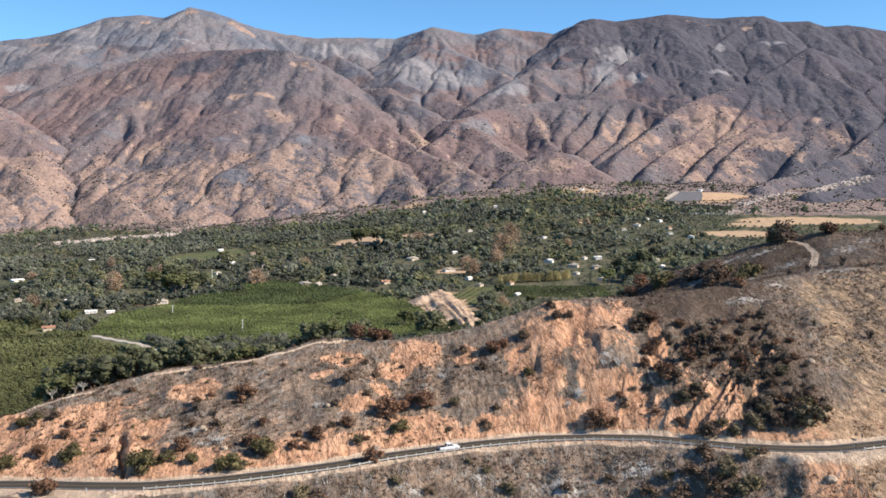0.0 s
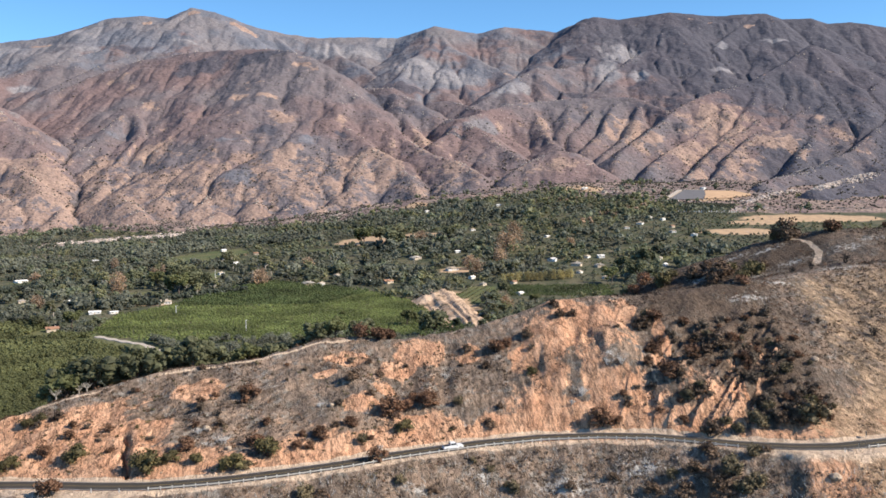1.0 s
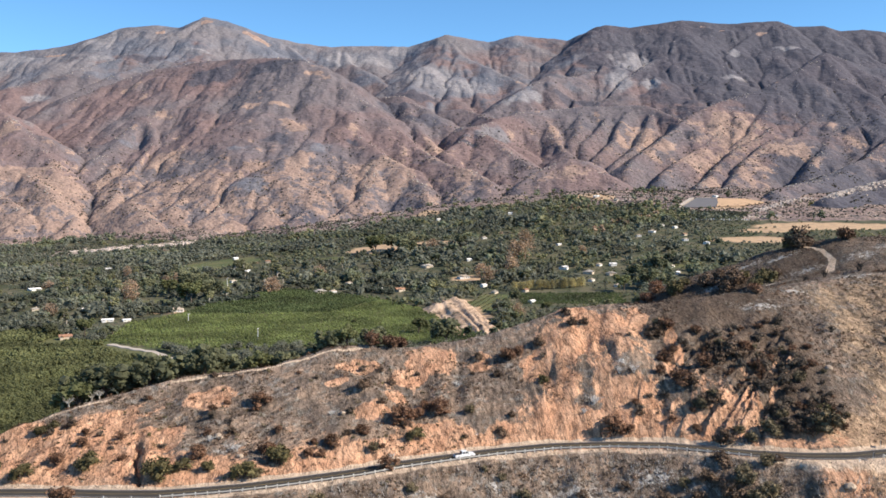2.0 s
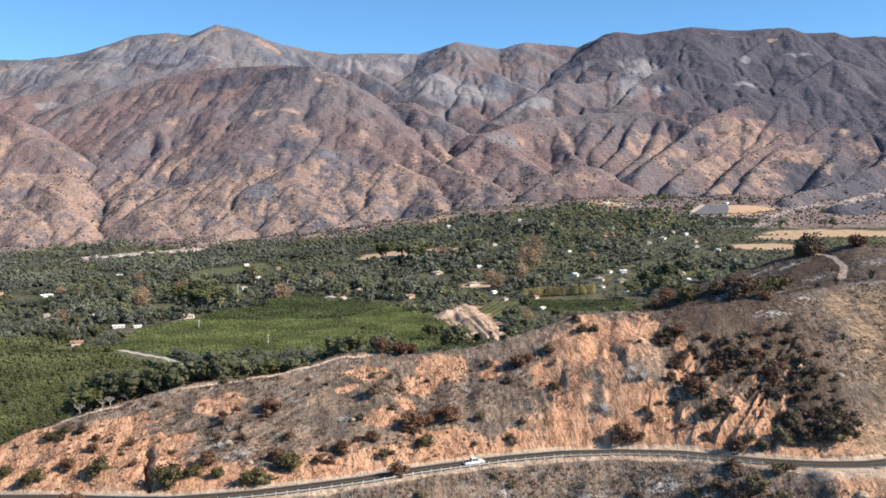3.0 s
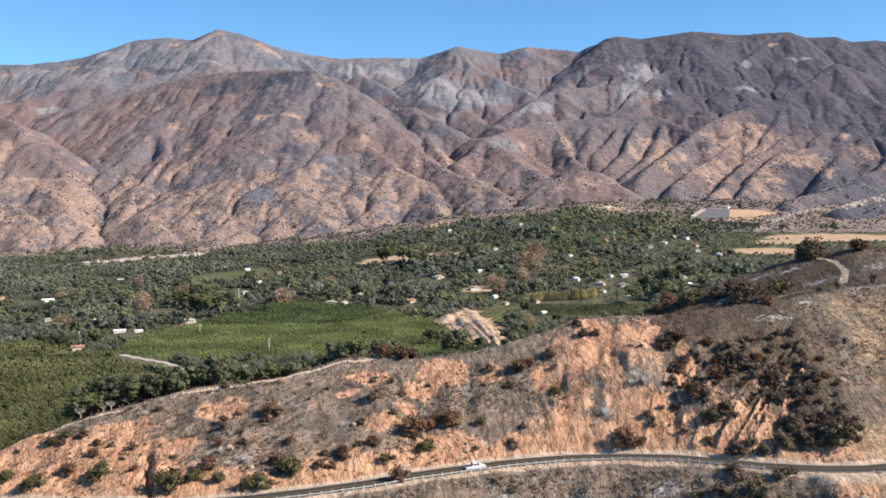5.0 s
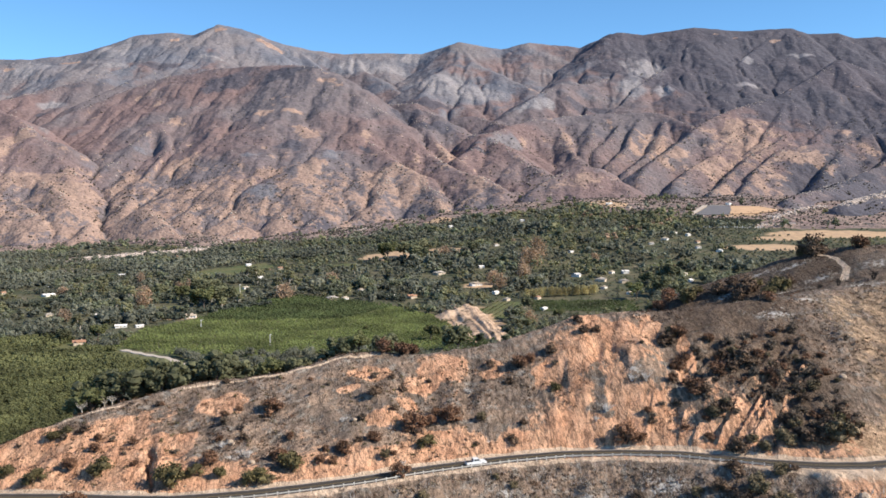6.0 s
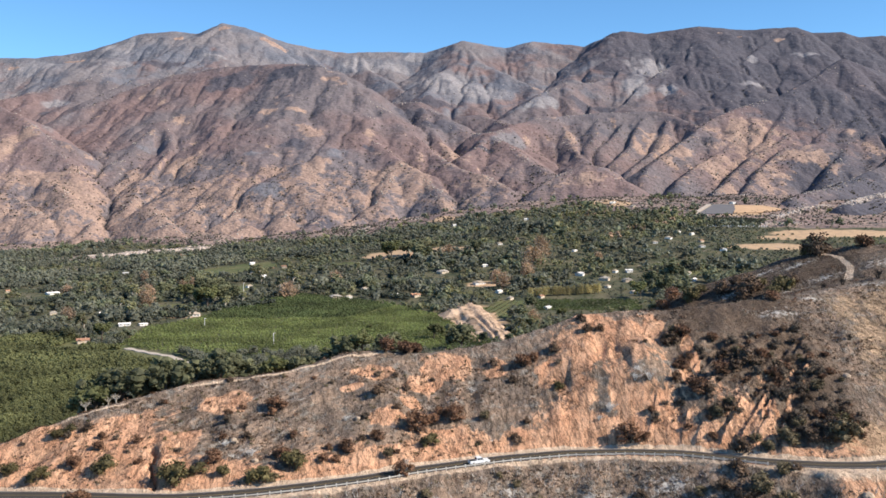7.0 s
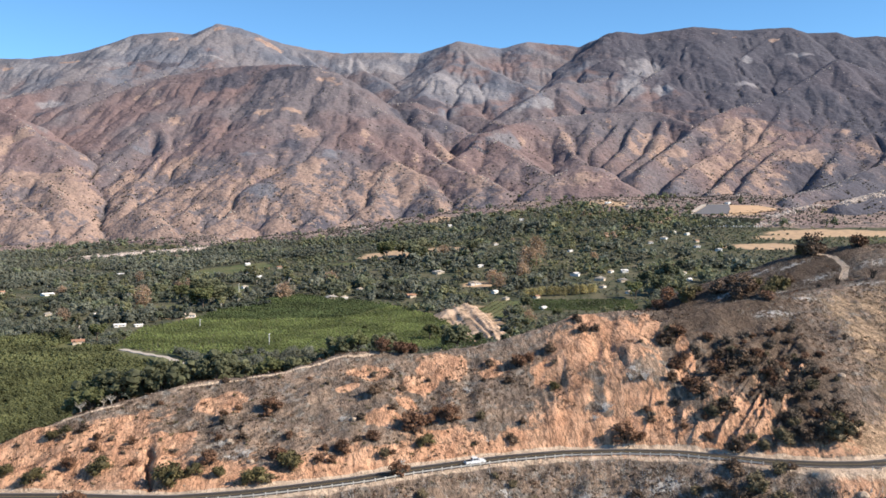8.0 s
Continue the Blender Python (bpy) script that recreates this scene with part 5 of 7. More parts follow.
keep &= ~((x > 70) & (x < 226) & (y > 1225) & (y < 1350 + 35 * (x < 190)))
h_cap = (x > 60) & (x < 240) & (y > 1120) & (y < 1230)
keep &= ~((x > -62) & (x < 42) & (y > 930) & (y < 1110))
keep &= ~((x > 90) & (y < 1050)) | (rng.uniform(0, 1, len(x)) < 0.25)
patch = fbm(x, y, 150, 4, 81)
edge = ease(y, 2300, 2600) * 0.5 + 0.7 * ease(x, 560, 760) * ease(y, 1700, 2000)
keep &= rng.uniform(0, 1, len(x)) < 1.0 + 1.0 * patch - edge
x, y, patch, h_cap = x[keep], y[keep], patch[keep], h_cap[keep]
# pale kinds grow commoner far off, standing in for haze over the woods
kind = 0.02 + 0.10 * ease(y, 1550, 1950) + 0.24 * ease(x, -300, 50) - 0.10 * ease(x, 250, 450) + 0.55 * rng.uniform(0, 1, len(x)) + 1.25 * fbm(x, y, 90, 3, 82)
h = rng.uniform(4.5, 11, len(x)) + 10 * rng.uniform(0, 1, len(x)) ** 4 + 9 * np.maximum(0, fbm(x, y, 90, 2, 83))
slim = rng.uniform(0, 1, len(x)) < 0.08 + 0.22 * ease(x, -50, 150)
r = 1.2 + h * rng.uniform(0.42, 0.72, len(x)) * (1 - 0.5 * slim)
h = h * (1 + 0.3 * slim)
for hx, hy, w in HOUSES:
    front = (np.abs(x - hx) < w * 0.6 + 8) & (y < hy) & (y > hy - 120)
    h = np.where(front, np.minimum(h, 0.05 * (hy - y) + 1.2), h)
h = h * (1 - 0.25 * ease(-x, 100, 250))
h = np.where(y < 1000, np.minimum(h, 9.5), h)
h = np.where(h_cap, np.minimum(h, 5.0), h)
h = np.where((x > 480) & (y > 1640) & (y < 1990), np.minimum(h, 5.5), h)
r = np.minimum(r, np.maximum(0.62 * h, 0.9))
for name, low, high, leaf, label in (
        ("woodland", -9, 0.62, WOOD_LEAF, "dark green oaks and garden trees between houses"),
        ("olive_woodland", 0.62, 0.93, GROVE_LEAF, "lighter green trees scattered through the woodland"),
        ("pale_woodland", 0.93, 1.42, PALE_LEAF, "pale grey-green trees scattered through the woodland"),
        ("scorched_woodland", 1.42, 9, DRY_LEAF, "brown scorched trees scattered through the woodland")):
    for y0, y1, lumps in ((0, 1000, 90), (1000, 1500, 32), (1500, 9000, 15)):
        pick = (kind >= low) & (kind < high) & (y >= y0) & (y < y1)
        if not pick.any():
            continue
        forest(name, rng, x[pick], y[pick], h[pick], r[pick], lumps, leaf, label, "woodland")
# undergrowth between the trees
ux, uy = spread(-1000, 760, 900, 2150, 19.0, 0.5)
keep = ~((ux > -62) & (ux < 60) & (uy > 930) & (uy < 1110)) & (np.abs(ux) < 0.5 * uy + 60) & ~hill_shadow(ux, uy) & (uy < wood_edge(ux)) & (beside(ux, uy, LANE) > 9)
for corners in FIELDS.values():
    keep &= ~inside(ux, uy, corners)
for b in BARE:
    keep &= blob(ux, uy, *b) < 0.3
ux, uy = ux[keep], uy[keep]
forest("undergrowth", rng, ux, uy, rng.uniform(1.4, 2.8, len(ux)), rng.uniform(2.0, 3.8, len(ux)), 9, GROVE_LEAF, "low green bushes and hedges between the trees", "bushes", 0.0)

# windbreaks: long dark rows of tall trees between the fields
for ax, ay, bx, by in ((-541, 1064, -461, 1048), (-665, 1310, -569, 1350), (-574, 1382, -370, 1408), (-437, 1162, -361, 1190), (-365, 1230, -279, 1298), (-794, 1566, -702, 1596), (-442, 1606, -338, 1532), (-243, 1516, -174, 1474), (-164, 1388, -94, 1332), (-142, 1734, -47, 1654), (-526, 2004, -308, 1854), (-353, 2130, -164, 2008), (3, 1642, 90, 1628), (-105, 1492, -32, 1452), (315, 1552, 436, 1596)):
    n = int(math.hypot(bx - ax, by - ay) / 5.0)
    t = np.tile(np.linspace(0, 1, n), 3)
    x, y = ax + (bx - ax) * t + rng.normal(size=3 * n) * 2.2, ay + (by - ay) * t + np.repeat([0, 8, 16], n) + rng.normal(size=3 * n) * 2.2
    forest("windbreak", rng, x, y, rng.uniform(7, 11, 3 * n), rng.uniform(4.0, 5.6, 3 * n), 15, WINDBREAK_LEAF, "long dark row of tall windbreak trees", "windbreak", 0.05)

# scrub and outcrops on the mountain slopes
x, y = rng.uniform(-1, 1, 76000), rng.uniform(2030, 4300, 76000)
x = x * (0.5 * y + 40)
z, near, stream = mountains(x, y), mountains(x, y, "near"), mountains(x, y, "stream")
foot = (y > wood_edge(x) + 8) & (z < valley(x, y))
z = np.maximum(z, valley(x, y))
beyond = y > wood_edge(x)
low = ease(-(z - valley(x, y)), -420, -60)
grove = fbm(x, y, 70, 3, 85) + 0.3 * fbm(x, y, 25, 2, 86)
ok = beyond & (foot | (z > valley(x, y) + 2)) & (rng.uniform(0, 1, len(x)) < 0.75 * low * ease(grove, -0.15, 0.45) + 0.05 + 0.5 * ease(stream, 3, 6) + 0.25 * foot)
idx = np.flatnonzero(ok)[:20000]
r = 1.2 + 2.6 * rng.uniform(0, 1, len(idx)) ** 2
v, f = tufts(rng, np.stack([x[idx], y[idx], z[idx] + 0.35 * r], -1), r, 0.75)
tagged(solid("mountain_scrub", v, f, MOUNTAIN_SCRUB), "dark scrub dotted over the burnt mountain slopes", "scrub", kind="stuff")
crag = fbm(x, y, 45, 3, 87) + 0.7 * ease(-near, -45, -5)
ok = beyond & ((z > valley(x, y) + 6) | foot) & (rng.uniform(0, 1, len(x)) < ease(crag + 0.25 * foot, 0.55, 1.0))
idx = np.flatnonzero(ok)[:7000]
r = 1.0 + 2.6 * rng.uniform(0, 1, len(idx)) ** 2
v, f = tufts(rng, np.stack([x[idx], y[idx], z[idx] + 0.2 * r], -1), r, 0.7)
tagged(solid("mountain_outcrops", v, f, OUTCROP), "pale rock outcrops along the mountain crests", "rocks", kind="stuff")
# rubble along the foot of the range
x, y = [], []
for ax, ay, bx, by, count, wide in ((668, 2134, 723, 2186, 260, 7), (723, 2186, 810, 2328, 260, 9), (810, 2328, 872, 2368, 300, 9), (850, 2206, 917, 2260, 330, 7), (917, 2260, 1060, 2360, 420, 9),
                                    (614, 2034, 706, 2062, 160, 5), (-877, 2150, -770, 2226, 480, 16), (-790, 2215, -640, 2252, 900, 20)):
    t = rng.uniform(0, 1, count)
    x.append(ax + (bx - ax) * t + rng.normal(size=count) * wide)
    y.append(ay + (by - ay) * t + rng.normal(size=count) * wide)
x, y = np.concatenate(x), np.concatenate(y)
n = len(x)
z = np.maximum(valley(x, y), mountains(x, y))
r = 0.9 + 3.8 * rng.uniform(0, 1, n) ** 3
v, f = tufts(rng, np.stack([x, y, z + 0.2 * r], -1), r, 0.6)
tagged(solid("rubble", v, f, RUBBLE), "pale rubble and boulders strewn along the mountain foot", "rocks", kind="stuff")

# ---- trees and shrubs that stand singly ----
def limb(bm, a, b, ra, rb, sides=6):
    """A tapered limb from a to b."""
    a, b = Vector(a), Vector(b)
    turn = (b - a).to_track_quat("Z", "Y").to_matrix()
    rings = []
    for p, r in ((a, ra), (b, rb)):
        rings.append([bm.verts.new(p + turn @ Vector((r * math.cos(k * 2 * math.pi / sides), r * math.sin(k * 2 * math.pi / sides), 0))) for k in range(sides)])
    for k in range(sides):
        bm.faces.new((rings[0][k], rings[0][(k + 1) % sides], rings[1][(k + 1) % sides], rings[1][k]))
    bm.faces.new(rings[1])


def make_tree(name, seed, height, spread_r, leaf, bark, label, category, sprays=640, dense=True):
    """A tree with a forked trunk and a crown of many sprays; its base is at the origin."""
    g = np.random.default_rng(seed)
    thing = tagged(new(name), label, category)
    bm = bmesh.new()
    fork = (g.uniform(-0.4, 0.4), g.uniform(-0.4, 0.4), height * 0.30)
    limb(bm, (0, 0, -1.2), fork, height * 0.035, height * 0.026, 8)
    tips = []
    for k in range(11):
        a, reach = k * 2.4 + g.uniform(-0.5, 0.5), g.uniform(0.25, 0.82)
        tip = (math.cos(a) * spread_r * reach, math.sin(a) * spread_r * reach, height * g.uniform(0.45, 0.88) * (1.08 - 0.25 * reach))
        limb(bm, fork, tip, height * 0.016, height * 0.004, 5)
        tips.append(tip)
    part("trunk", bm, bark, thing)
    tips = np.array(tips)
    pick = g.integers(0, len(tips), sprays)
    off = g.normal(size=(sprays, 3))
    off /= np.linalg.norm(off, axis=1)[:, None]
    size = spread_r * g.uniform(0.34, 0.52, len(tips))
    c = tips[pick] + off * (size[pick] * g.uniform(0.55, 1.06, sprays) ** 0.5)[:, None] * np.array([1, 1, 0.8])
    v, f = leaves(g, c, spread_r * 0.085)
    if dense:
        seat = np.repeat(np.arange(len(tips)), 6)
        away = g.normal(size=(len(seat), 3))
        away /= np.linalg.norm(away, axis=1)[:, None]
        lv, lf = clumps(g, tips[seat] + away * (size[seat] * 0.55)[:, None], size[seat] * g.uniform(0.36, 0.56, len(seat)), 0.8)
        v2 = np.concatenate([lv, v])
        mesh_tris = [tuple(t) for t in lf] + [tuple(t) for t in f + len(lv)]
        mesh = bpy.data.meshes.new("crown")
        mesh.from_pydata(v2.tolist(), [], mesh_tris)
        mesh.materials.append(leaf)
        crown = new("crown", mesh)
        crown.parent = thing
    else:
        solid("crown", v, f, leaf, thing)
    return thing


def make_shrub(name, seed, leaf, bark, label, sprays=420, tall=1.5):
    """A shrub one metre in radius, with stems out of one root."""
    g = np.random.default_rng(seed)
    thing = tagged(new(name), label, "shrub")
    bm = bmesh.new()
    tips = []
    for k in range(13):
        a, reach = k * 2.4 + g.uniform(-0.6, 0.6), g.uniform(0.15, 0.78)
        tip = (math.cos(a) * reach, math.sin(a) * reach, tall * g.uniform(0.16, 0.90) * (1.1 - 0.4 * reach))
        limb(bm, (g.uniform(-0.08, 0.08), g.uniform(-0.08, 0.08), -0.25), tip, 0.045, 0.012, 4)
        tips.append(tip)
    part("woody_base", bm, bark, thing)
    tips = np.array(tips)
    pick = g.integers(0, len(tips), sprays)
    size = g.uniform(0.28, 0.46, len(tips))
    off = g.normal(size=(sprays, 3))
    off /= np.linalg.norm(off, axis=1)[:, None]
    c = tips[pick] + off * (size[pick] * np.sqrt(g.uniform(0.15, 1.1, sprays)))[:, None]
    c[:, 2] = np.maximum(c[:, 2], 0.05)
    v, f = leaves(g, c, 0.092)
    inner, faces = clumps(g, tips * np.array([0.92, 0.92, 0.9]), size * 0.66, 0.85, 0.35)
    f = np.concatenate([faces, f[:, :3] + len(inner), f[:, [0, 2, 3]] + len(inner)])
    solid("foliage", np.concatenate([inner, v]), f, leaf, thing)
    return thing


def make_skeleton(name, seed, label, wood):
    """A burnt shrub of bare stems, one metre in radius."""
    g = np.random.default_rng(seed)
    thing = tagged(new(name), label, "shrub")
    for k in range(7):
        bm = bmesh.new()
        a, reach = k * 2.4, g.uniform(0.25, 0.7)
        mid = Vector((math.cos(a) * reach * 0.5, math.sin(a) * reach * 0.5, g.uniform(0.4, 0.6)))
        limb(bm, (0, 0, -0.25), mid, 0.05, 0.03, 5)
        for j in range(5):
            tip = mid + Vector((g.normal() * 0.32, g.normal() * 0.32, g.uniform(0.15, 0.7)))
            limb(bm, mid, tip, 0.024, 0.007, 4)
            limb(bm, mid.lerp(tip, 0.5), mid.lerp(tip, 0.6) + Vector((g.normal() * 0.25, g.normal() * 0.25, g.uniform(0.05, 0.35))), 0.013, 0.004, 3)
        part("branch", bm, wood, thing)
    return thing


def land(x, y):
    """The hill's height at a place, or the valley's where that is higher."""
    p = np.array([float(x)]), np.array([float(y)])
    return float(max(hillside(*p)[0], valley(*p)[0]))


g = random.Random(11)
first = {}


def plant(makers, places, group, sink=0.12, tall=(0.85, 1.15)):
    """Copies of some kinds of plant over a list of (x, y, radius)."""
    for k, (px, py, pr) in enumerate(places):
        key, build = makers[k % len(makers)]
        m = pose(px, py, land(px, py) - sink * pr, g.uniform(-5, 5), g.uniform(-5, 5), g.uniform(0, 360)) @ Matrix.Diagonal((pr * 1.12, pr * 1.12, pr * g.uniform(*tall), 1))
        if key not in first:
            first[key] = build()
            first[key]["group"] = group
            first[key].matrix_basis = m
        else:
            old = first[key]
            keep_scale = Matrix.Diagonal((1 / old.scale[0], 1 / old.scale[1], 1 / old.scale[2], 1))
            copy_thing(old, m @ keep_scale)


GREEN = [(-114.0, 242.9, 2.6), (-123.1, 244.4, 2.2), (-97.7, 245.3, 2.7), (-116.8, 259.7, 1.8), (-114.1, 262.7, 1.6), (-76.7, 238.7, 3.5), (-71.9, 242.3, 2.2), (-65.1, 242.0, 1.8), (-54.9, 239.6, 3.1), (-47.5, 246.8, 3.2), (-12.0, 262.7, 2.3), (101.8, 263.0, 2.3), (26.1, 286.4, 1.7)]
BROWN = [(-96.4, 225.3, 3.3), (-102.7, 254.3, 1.7), (-88.9, 246.2, 1.2), (-68.6, 246.8, 2.5), (-51.2, 250.4, 2.7), (-57.1, 272.0, 2.9), (-49.8, 259.4, 1.3), (-39.6, 249.2, 1.5), (-34.3, 254.9, 2.3), (-36.6, 249.5, 1.3), (-26.7, 260.6, 2.1), (-16.1, 267.5, 3.5), (-11.9, 271.4, 2.6), (-5.4, 274.1, 3.0), (-9.6, 276.2, 2.1), (-18.2, 245.3, 2.5), (15.5, 296.0, 3.2), (19.2, 299.0, 1.9), (-19.0, 309.2, 2.7), (-28.2, 305.7, 2.8), (-22.3, 306.6, 3.6), (65.6, 292.1, 2.1), (65.8, 277.4, 3.1), (73.9, 284.3, 2.9), (88.3, 290.6, 2.4), (44.5, 268.1, 3.5), (48.3, 267.5, 2.3), (-107.0, 247.7, 2.3), (65.9, 302.0, 3.3)]
DARK = [(97.3, 257.0, 3.8), (-109.3, 263.0, 1.8), (-28.2, 279.2, 2.9), (6.7, 297.8, 1.8), (25.6, 300.8, 2.3), (35.8, 312.8, 1.9), (37.0, 306.5, 1.8), (12.4, 268.1, 2.0), (62.0, 300.5, 3.1), (72.6, 269.6, 2.9), (82.1, 286.7, 3.7), (78.1, 284.3, 2.5), (72.5, 257.3, 3.1), (85.4, 286.7, 2.2), (91.7, 256.1, 2.4), (95.5, 271.7, 2.2), (91.5, 284.6, 2.5), (88.3, 264.2, 2.3), (68.4, 275.3, 2.1), (40.8, 308.0, 1.7), (-20.2, 285.8, 1.5), (-24.1, 291.5, 1.4), (52.2, 271.1, 1.5), (-62.3, 258.8, 1.5), (-30.9, 259.4, 1.3)]
OLIVE = [(79.8, 255.5, 1.9), (64.4, 303.5, 2.6), (73.1, 270.5, 2.2), (95.0, 277.4, 1.8), (84.6, 257.3, 2.2), (77.3, 258.5, 1.8), (69.1, 268.4, 2.2), (-22.7, 254.9, 1.8), (-52.1, 240.2, 1.9), (3.7, 274.7, 1.8)]
CREST_BUSH = [(144.8, 404.0, 6.2), (140.6, 406.3, 2.9), (160.5, 396.0, 4.6), (111.8, 385.3, 5.8), (121.7, 373.3, 4.8), (102.4, 328.9, 2.5), (101.9, 391.1, 3.8), (90.0, 392.0, 4.3), (84.0, 402.0, 4.0), (106.5, 378.0, 3.6), (115.5, 368.0, 3.1), (79.0, 396.0, 3.8), (127.6, 380.9, 2.5), (117.6, 389.4, 2.4), (183.4, 397.1, 2.0), (109.1, 396.3, 3.0), (96.0, 400.7, 2.6)]
green_kinds = [("ga", lambda: make_shrub("green_shrub", 1, SHRUB_GREEN, BARK, "green leafy chaparral shrub on the orange bank", 950)),
               ("gb", lambda: make_shrub("green_shrub", 2, SHRUB_GREEN, BARK, "green leafy chaparral shrub on the orange bank", 950, 1.3))]
brown_kinds = [("ba", lambda: make_shrub("scorched_shrub", 3, SHRUB_BROWN, CHARRED, "rust-brown scorched shrub on the burnt slope", 800)),
               ("bb", lambda: make_shrub("scorched_shrub", 4, SHRUB_BROWN, CHARRED, "rust-brown scorched shrub on the burnt slope", 800, 1.6))]
dark_kinds = [("da", lambda: make_shrub("charred_shrub", 5, SHRUB_DARK, CHARRED, "dark charred shrub with few leaves on the slope", 650)),
              ("db", lambda: make_shrub("charred_shrub", 6, SHRUB_DARK, CHARRED, "dark charred shrub with few leaves on the slope", 650, 1.25))]
LOWER = [(99.2, 254.6, 4.2), (94.5, 255.5, 2.6), (86.0, 256.0, 2.4), (69.4, 246.4, 2.9), (73.1, 238.7, 3.5), (60.6, 237.4, 3.1), (79.2, 242.0, 2.2), (69.7, 234.2, 3.5), (78.2, 234.1, 2.8), (64.7, 242.3, 2.4), (74.3, 232.9, 2.5), (53.5, 241.3, 2.4), (58.4, 243.4, 1.9), (68.7, 238.2, 3.1), (-12.1, 238.7, 1.7), (-3.5, 238.7, 1.7), (11.4, 247.5, 1.5), (-31.3, 230.1, 1.8), (-35.2, 228.7, 2.7), (32.0, 244.1, 1.9), (17.1, 242.9, 2.2), (44.1, 246.1, 1.6), (6.9, 248.6, 1.2), (82.4, 242.9, 1.7)]
brush_kinds = [("ka", lambda: make_shrub("brush", 7, SHRUB_OLIVE, CHARRED, "olive brown brush below the road", 800)), dark_kinds[1]]
plant(brush_kinds, LOWER, "brush below the road")
plant(brush_kinds[:1], OLIVE, "shrubs on the bank")
# dense dark brush over the rocky gully
thick = [(g.uniform(60, 108), g.uniform(262, 306), 0.8 + 1.6 * g.random() ** 2) for k in range(64)] + [(g.uniform(-130, 62), g.uniform(248, 300), g.uniform(0.7, 1.6)) for k in range(48)]
thick = [(tx, ty, tr) for tx, ty, tr in thick if float(along(ROAD, np.array([tx]), 1)[0]) + 7 < ty < float(along(CREST, np.array([tx]), 1)[0])]
plant(green_kinds, [(tx, ty, 1.15 * tr) for tx, ty, tr in GREEN], "shrubs on the bank")
plant(brown_kinds, BROWN, "shrubs on the bank")
plant(dark_kinds, DARK, "shrubs on the bank")
twig_kinds = [("wa", lambda: make_shrub("dry_shrub", 9, SHRUB_TWIG, CHARRED, "dry brown twiggy shrub on the gully slope", 620)),
              ("wb", lambda: make_shrub("dry_shrub", 10, SHRUB_TWIG, CHARRED, "dry brown twiggy shrub on the gully slope", 520, 1.2))]
plant([dark_kinds[0], twig_kinds[0], brown_kinds[1], twig_kinds[1], brown_kinds[0], twig_kinds[0]], thick, "shrubs on the bank")
flank = [(g.uniform(80, 108), g.uniform(256, 293), 0.9 + 1.5 * g.random() ** 2) for k in range(70)]
flank = [(tx, ty, tr) for tx, ty, tr in flank if float(along(ROAD, np.array([tx]), 1)[0]) + 8 < ty and (tx > 87 or ty > 276)]
plant([brush_kinds[0], twig_kinds[1], brown_kinds[0], twig_kinds[0]], flank, "shrubs on the bank")
plant([dark_kinds[0], green_kinds[1], brown_kinds[0]], CREST_BUSH, "shrubs on the far crest")
plant([("sk", lambda: make_skeleton("burnt_shrub", 8, "bare black skeleton of a burnt shrub", CHARRED))],
      [(152.1, 361.0, 3.4), (137.0, 356.0, 2.6), (128.0, 350.0, 2.2), (118.0, 300.0, 2.0), (-64.0, 262.0, 1.8), (134.0, 296.0, 3.0), (104.0, 268.0, 2.4)], "burnt shrubs")

plant([("wsa", lambda: make_skeleton("ashen_shrub", 12, "ash-white bare twigs of a burnt shrub", ASHEN)), ("wsb", lambda: make_skeleton("ashen_shrub", 13, "ash-white bare twigs of a burnt shrub", ASHEN))],
      [(52.4, 281.6, 2.7), (48.3, 281.9, 2.2), (40.0, 276.2, 2.6), (-36.5, 268.1, 1.4), (-67.9, 255.8, 2.0), (-59.7, 250.7, 2.2), (-0.4, 288.2, 2.1), (-18.0, 253.7, 1.4), (-69.3, 249.5, 1.5), (36.7, 273.8, 1.5)], "ashen shrubs", 0.12, (0.7, 0.95))

# ribs of hard soil that stand out of the gully face
RIBS = [
    [(94.9, 287.3), (80.1, 268.1), (73.1, 259.7)],
    [(97.5, 286.4), (85.3, 268.7), (77.3, 258.5)],
    [(93.9, 289.4), (81.5, 275.6), (73.1, 265.4)],
    [(88.0, 278.3), (81.3, 265.7), (76.9, 259.7)],
    [(80.9, 276.5), (73.5, 267.2), (70.1, 262.7)],
    [(84.6, 281.0), (77.6, 271.7)],
    [(73.5, 267.2), (68.1, 261.2)],
    [(67.5, 271.4), (62.4, 263.3)],
    [(62.9, 272.6), (58.9, 264.8)],
    [(102.7, 287.9), (91.8, 272.6)],
    [(91.2, 273.2), (83.7, 258.5)],
    [(55.3, 279.2), (49.9, 267.2)],
]


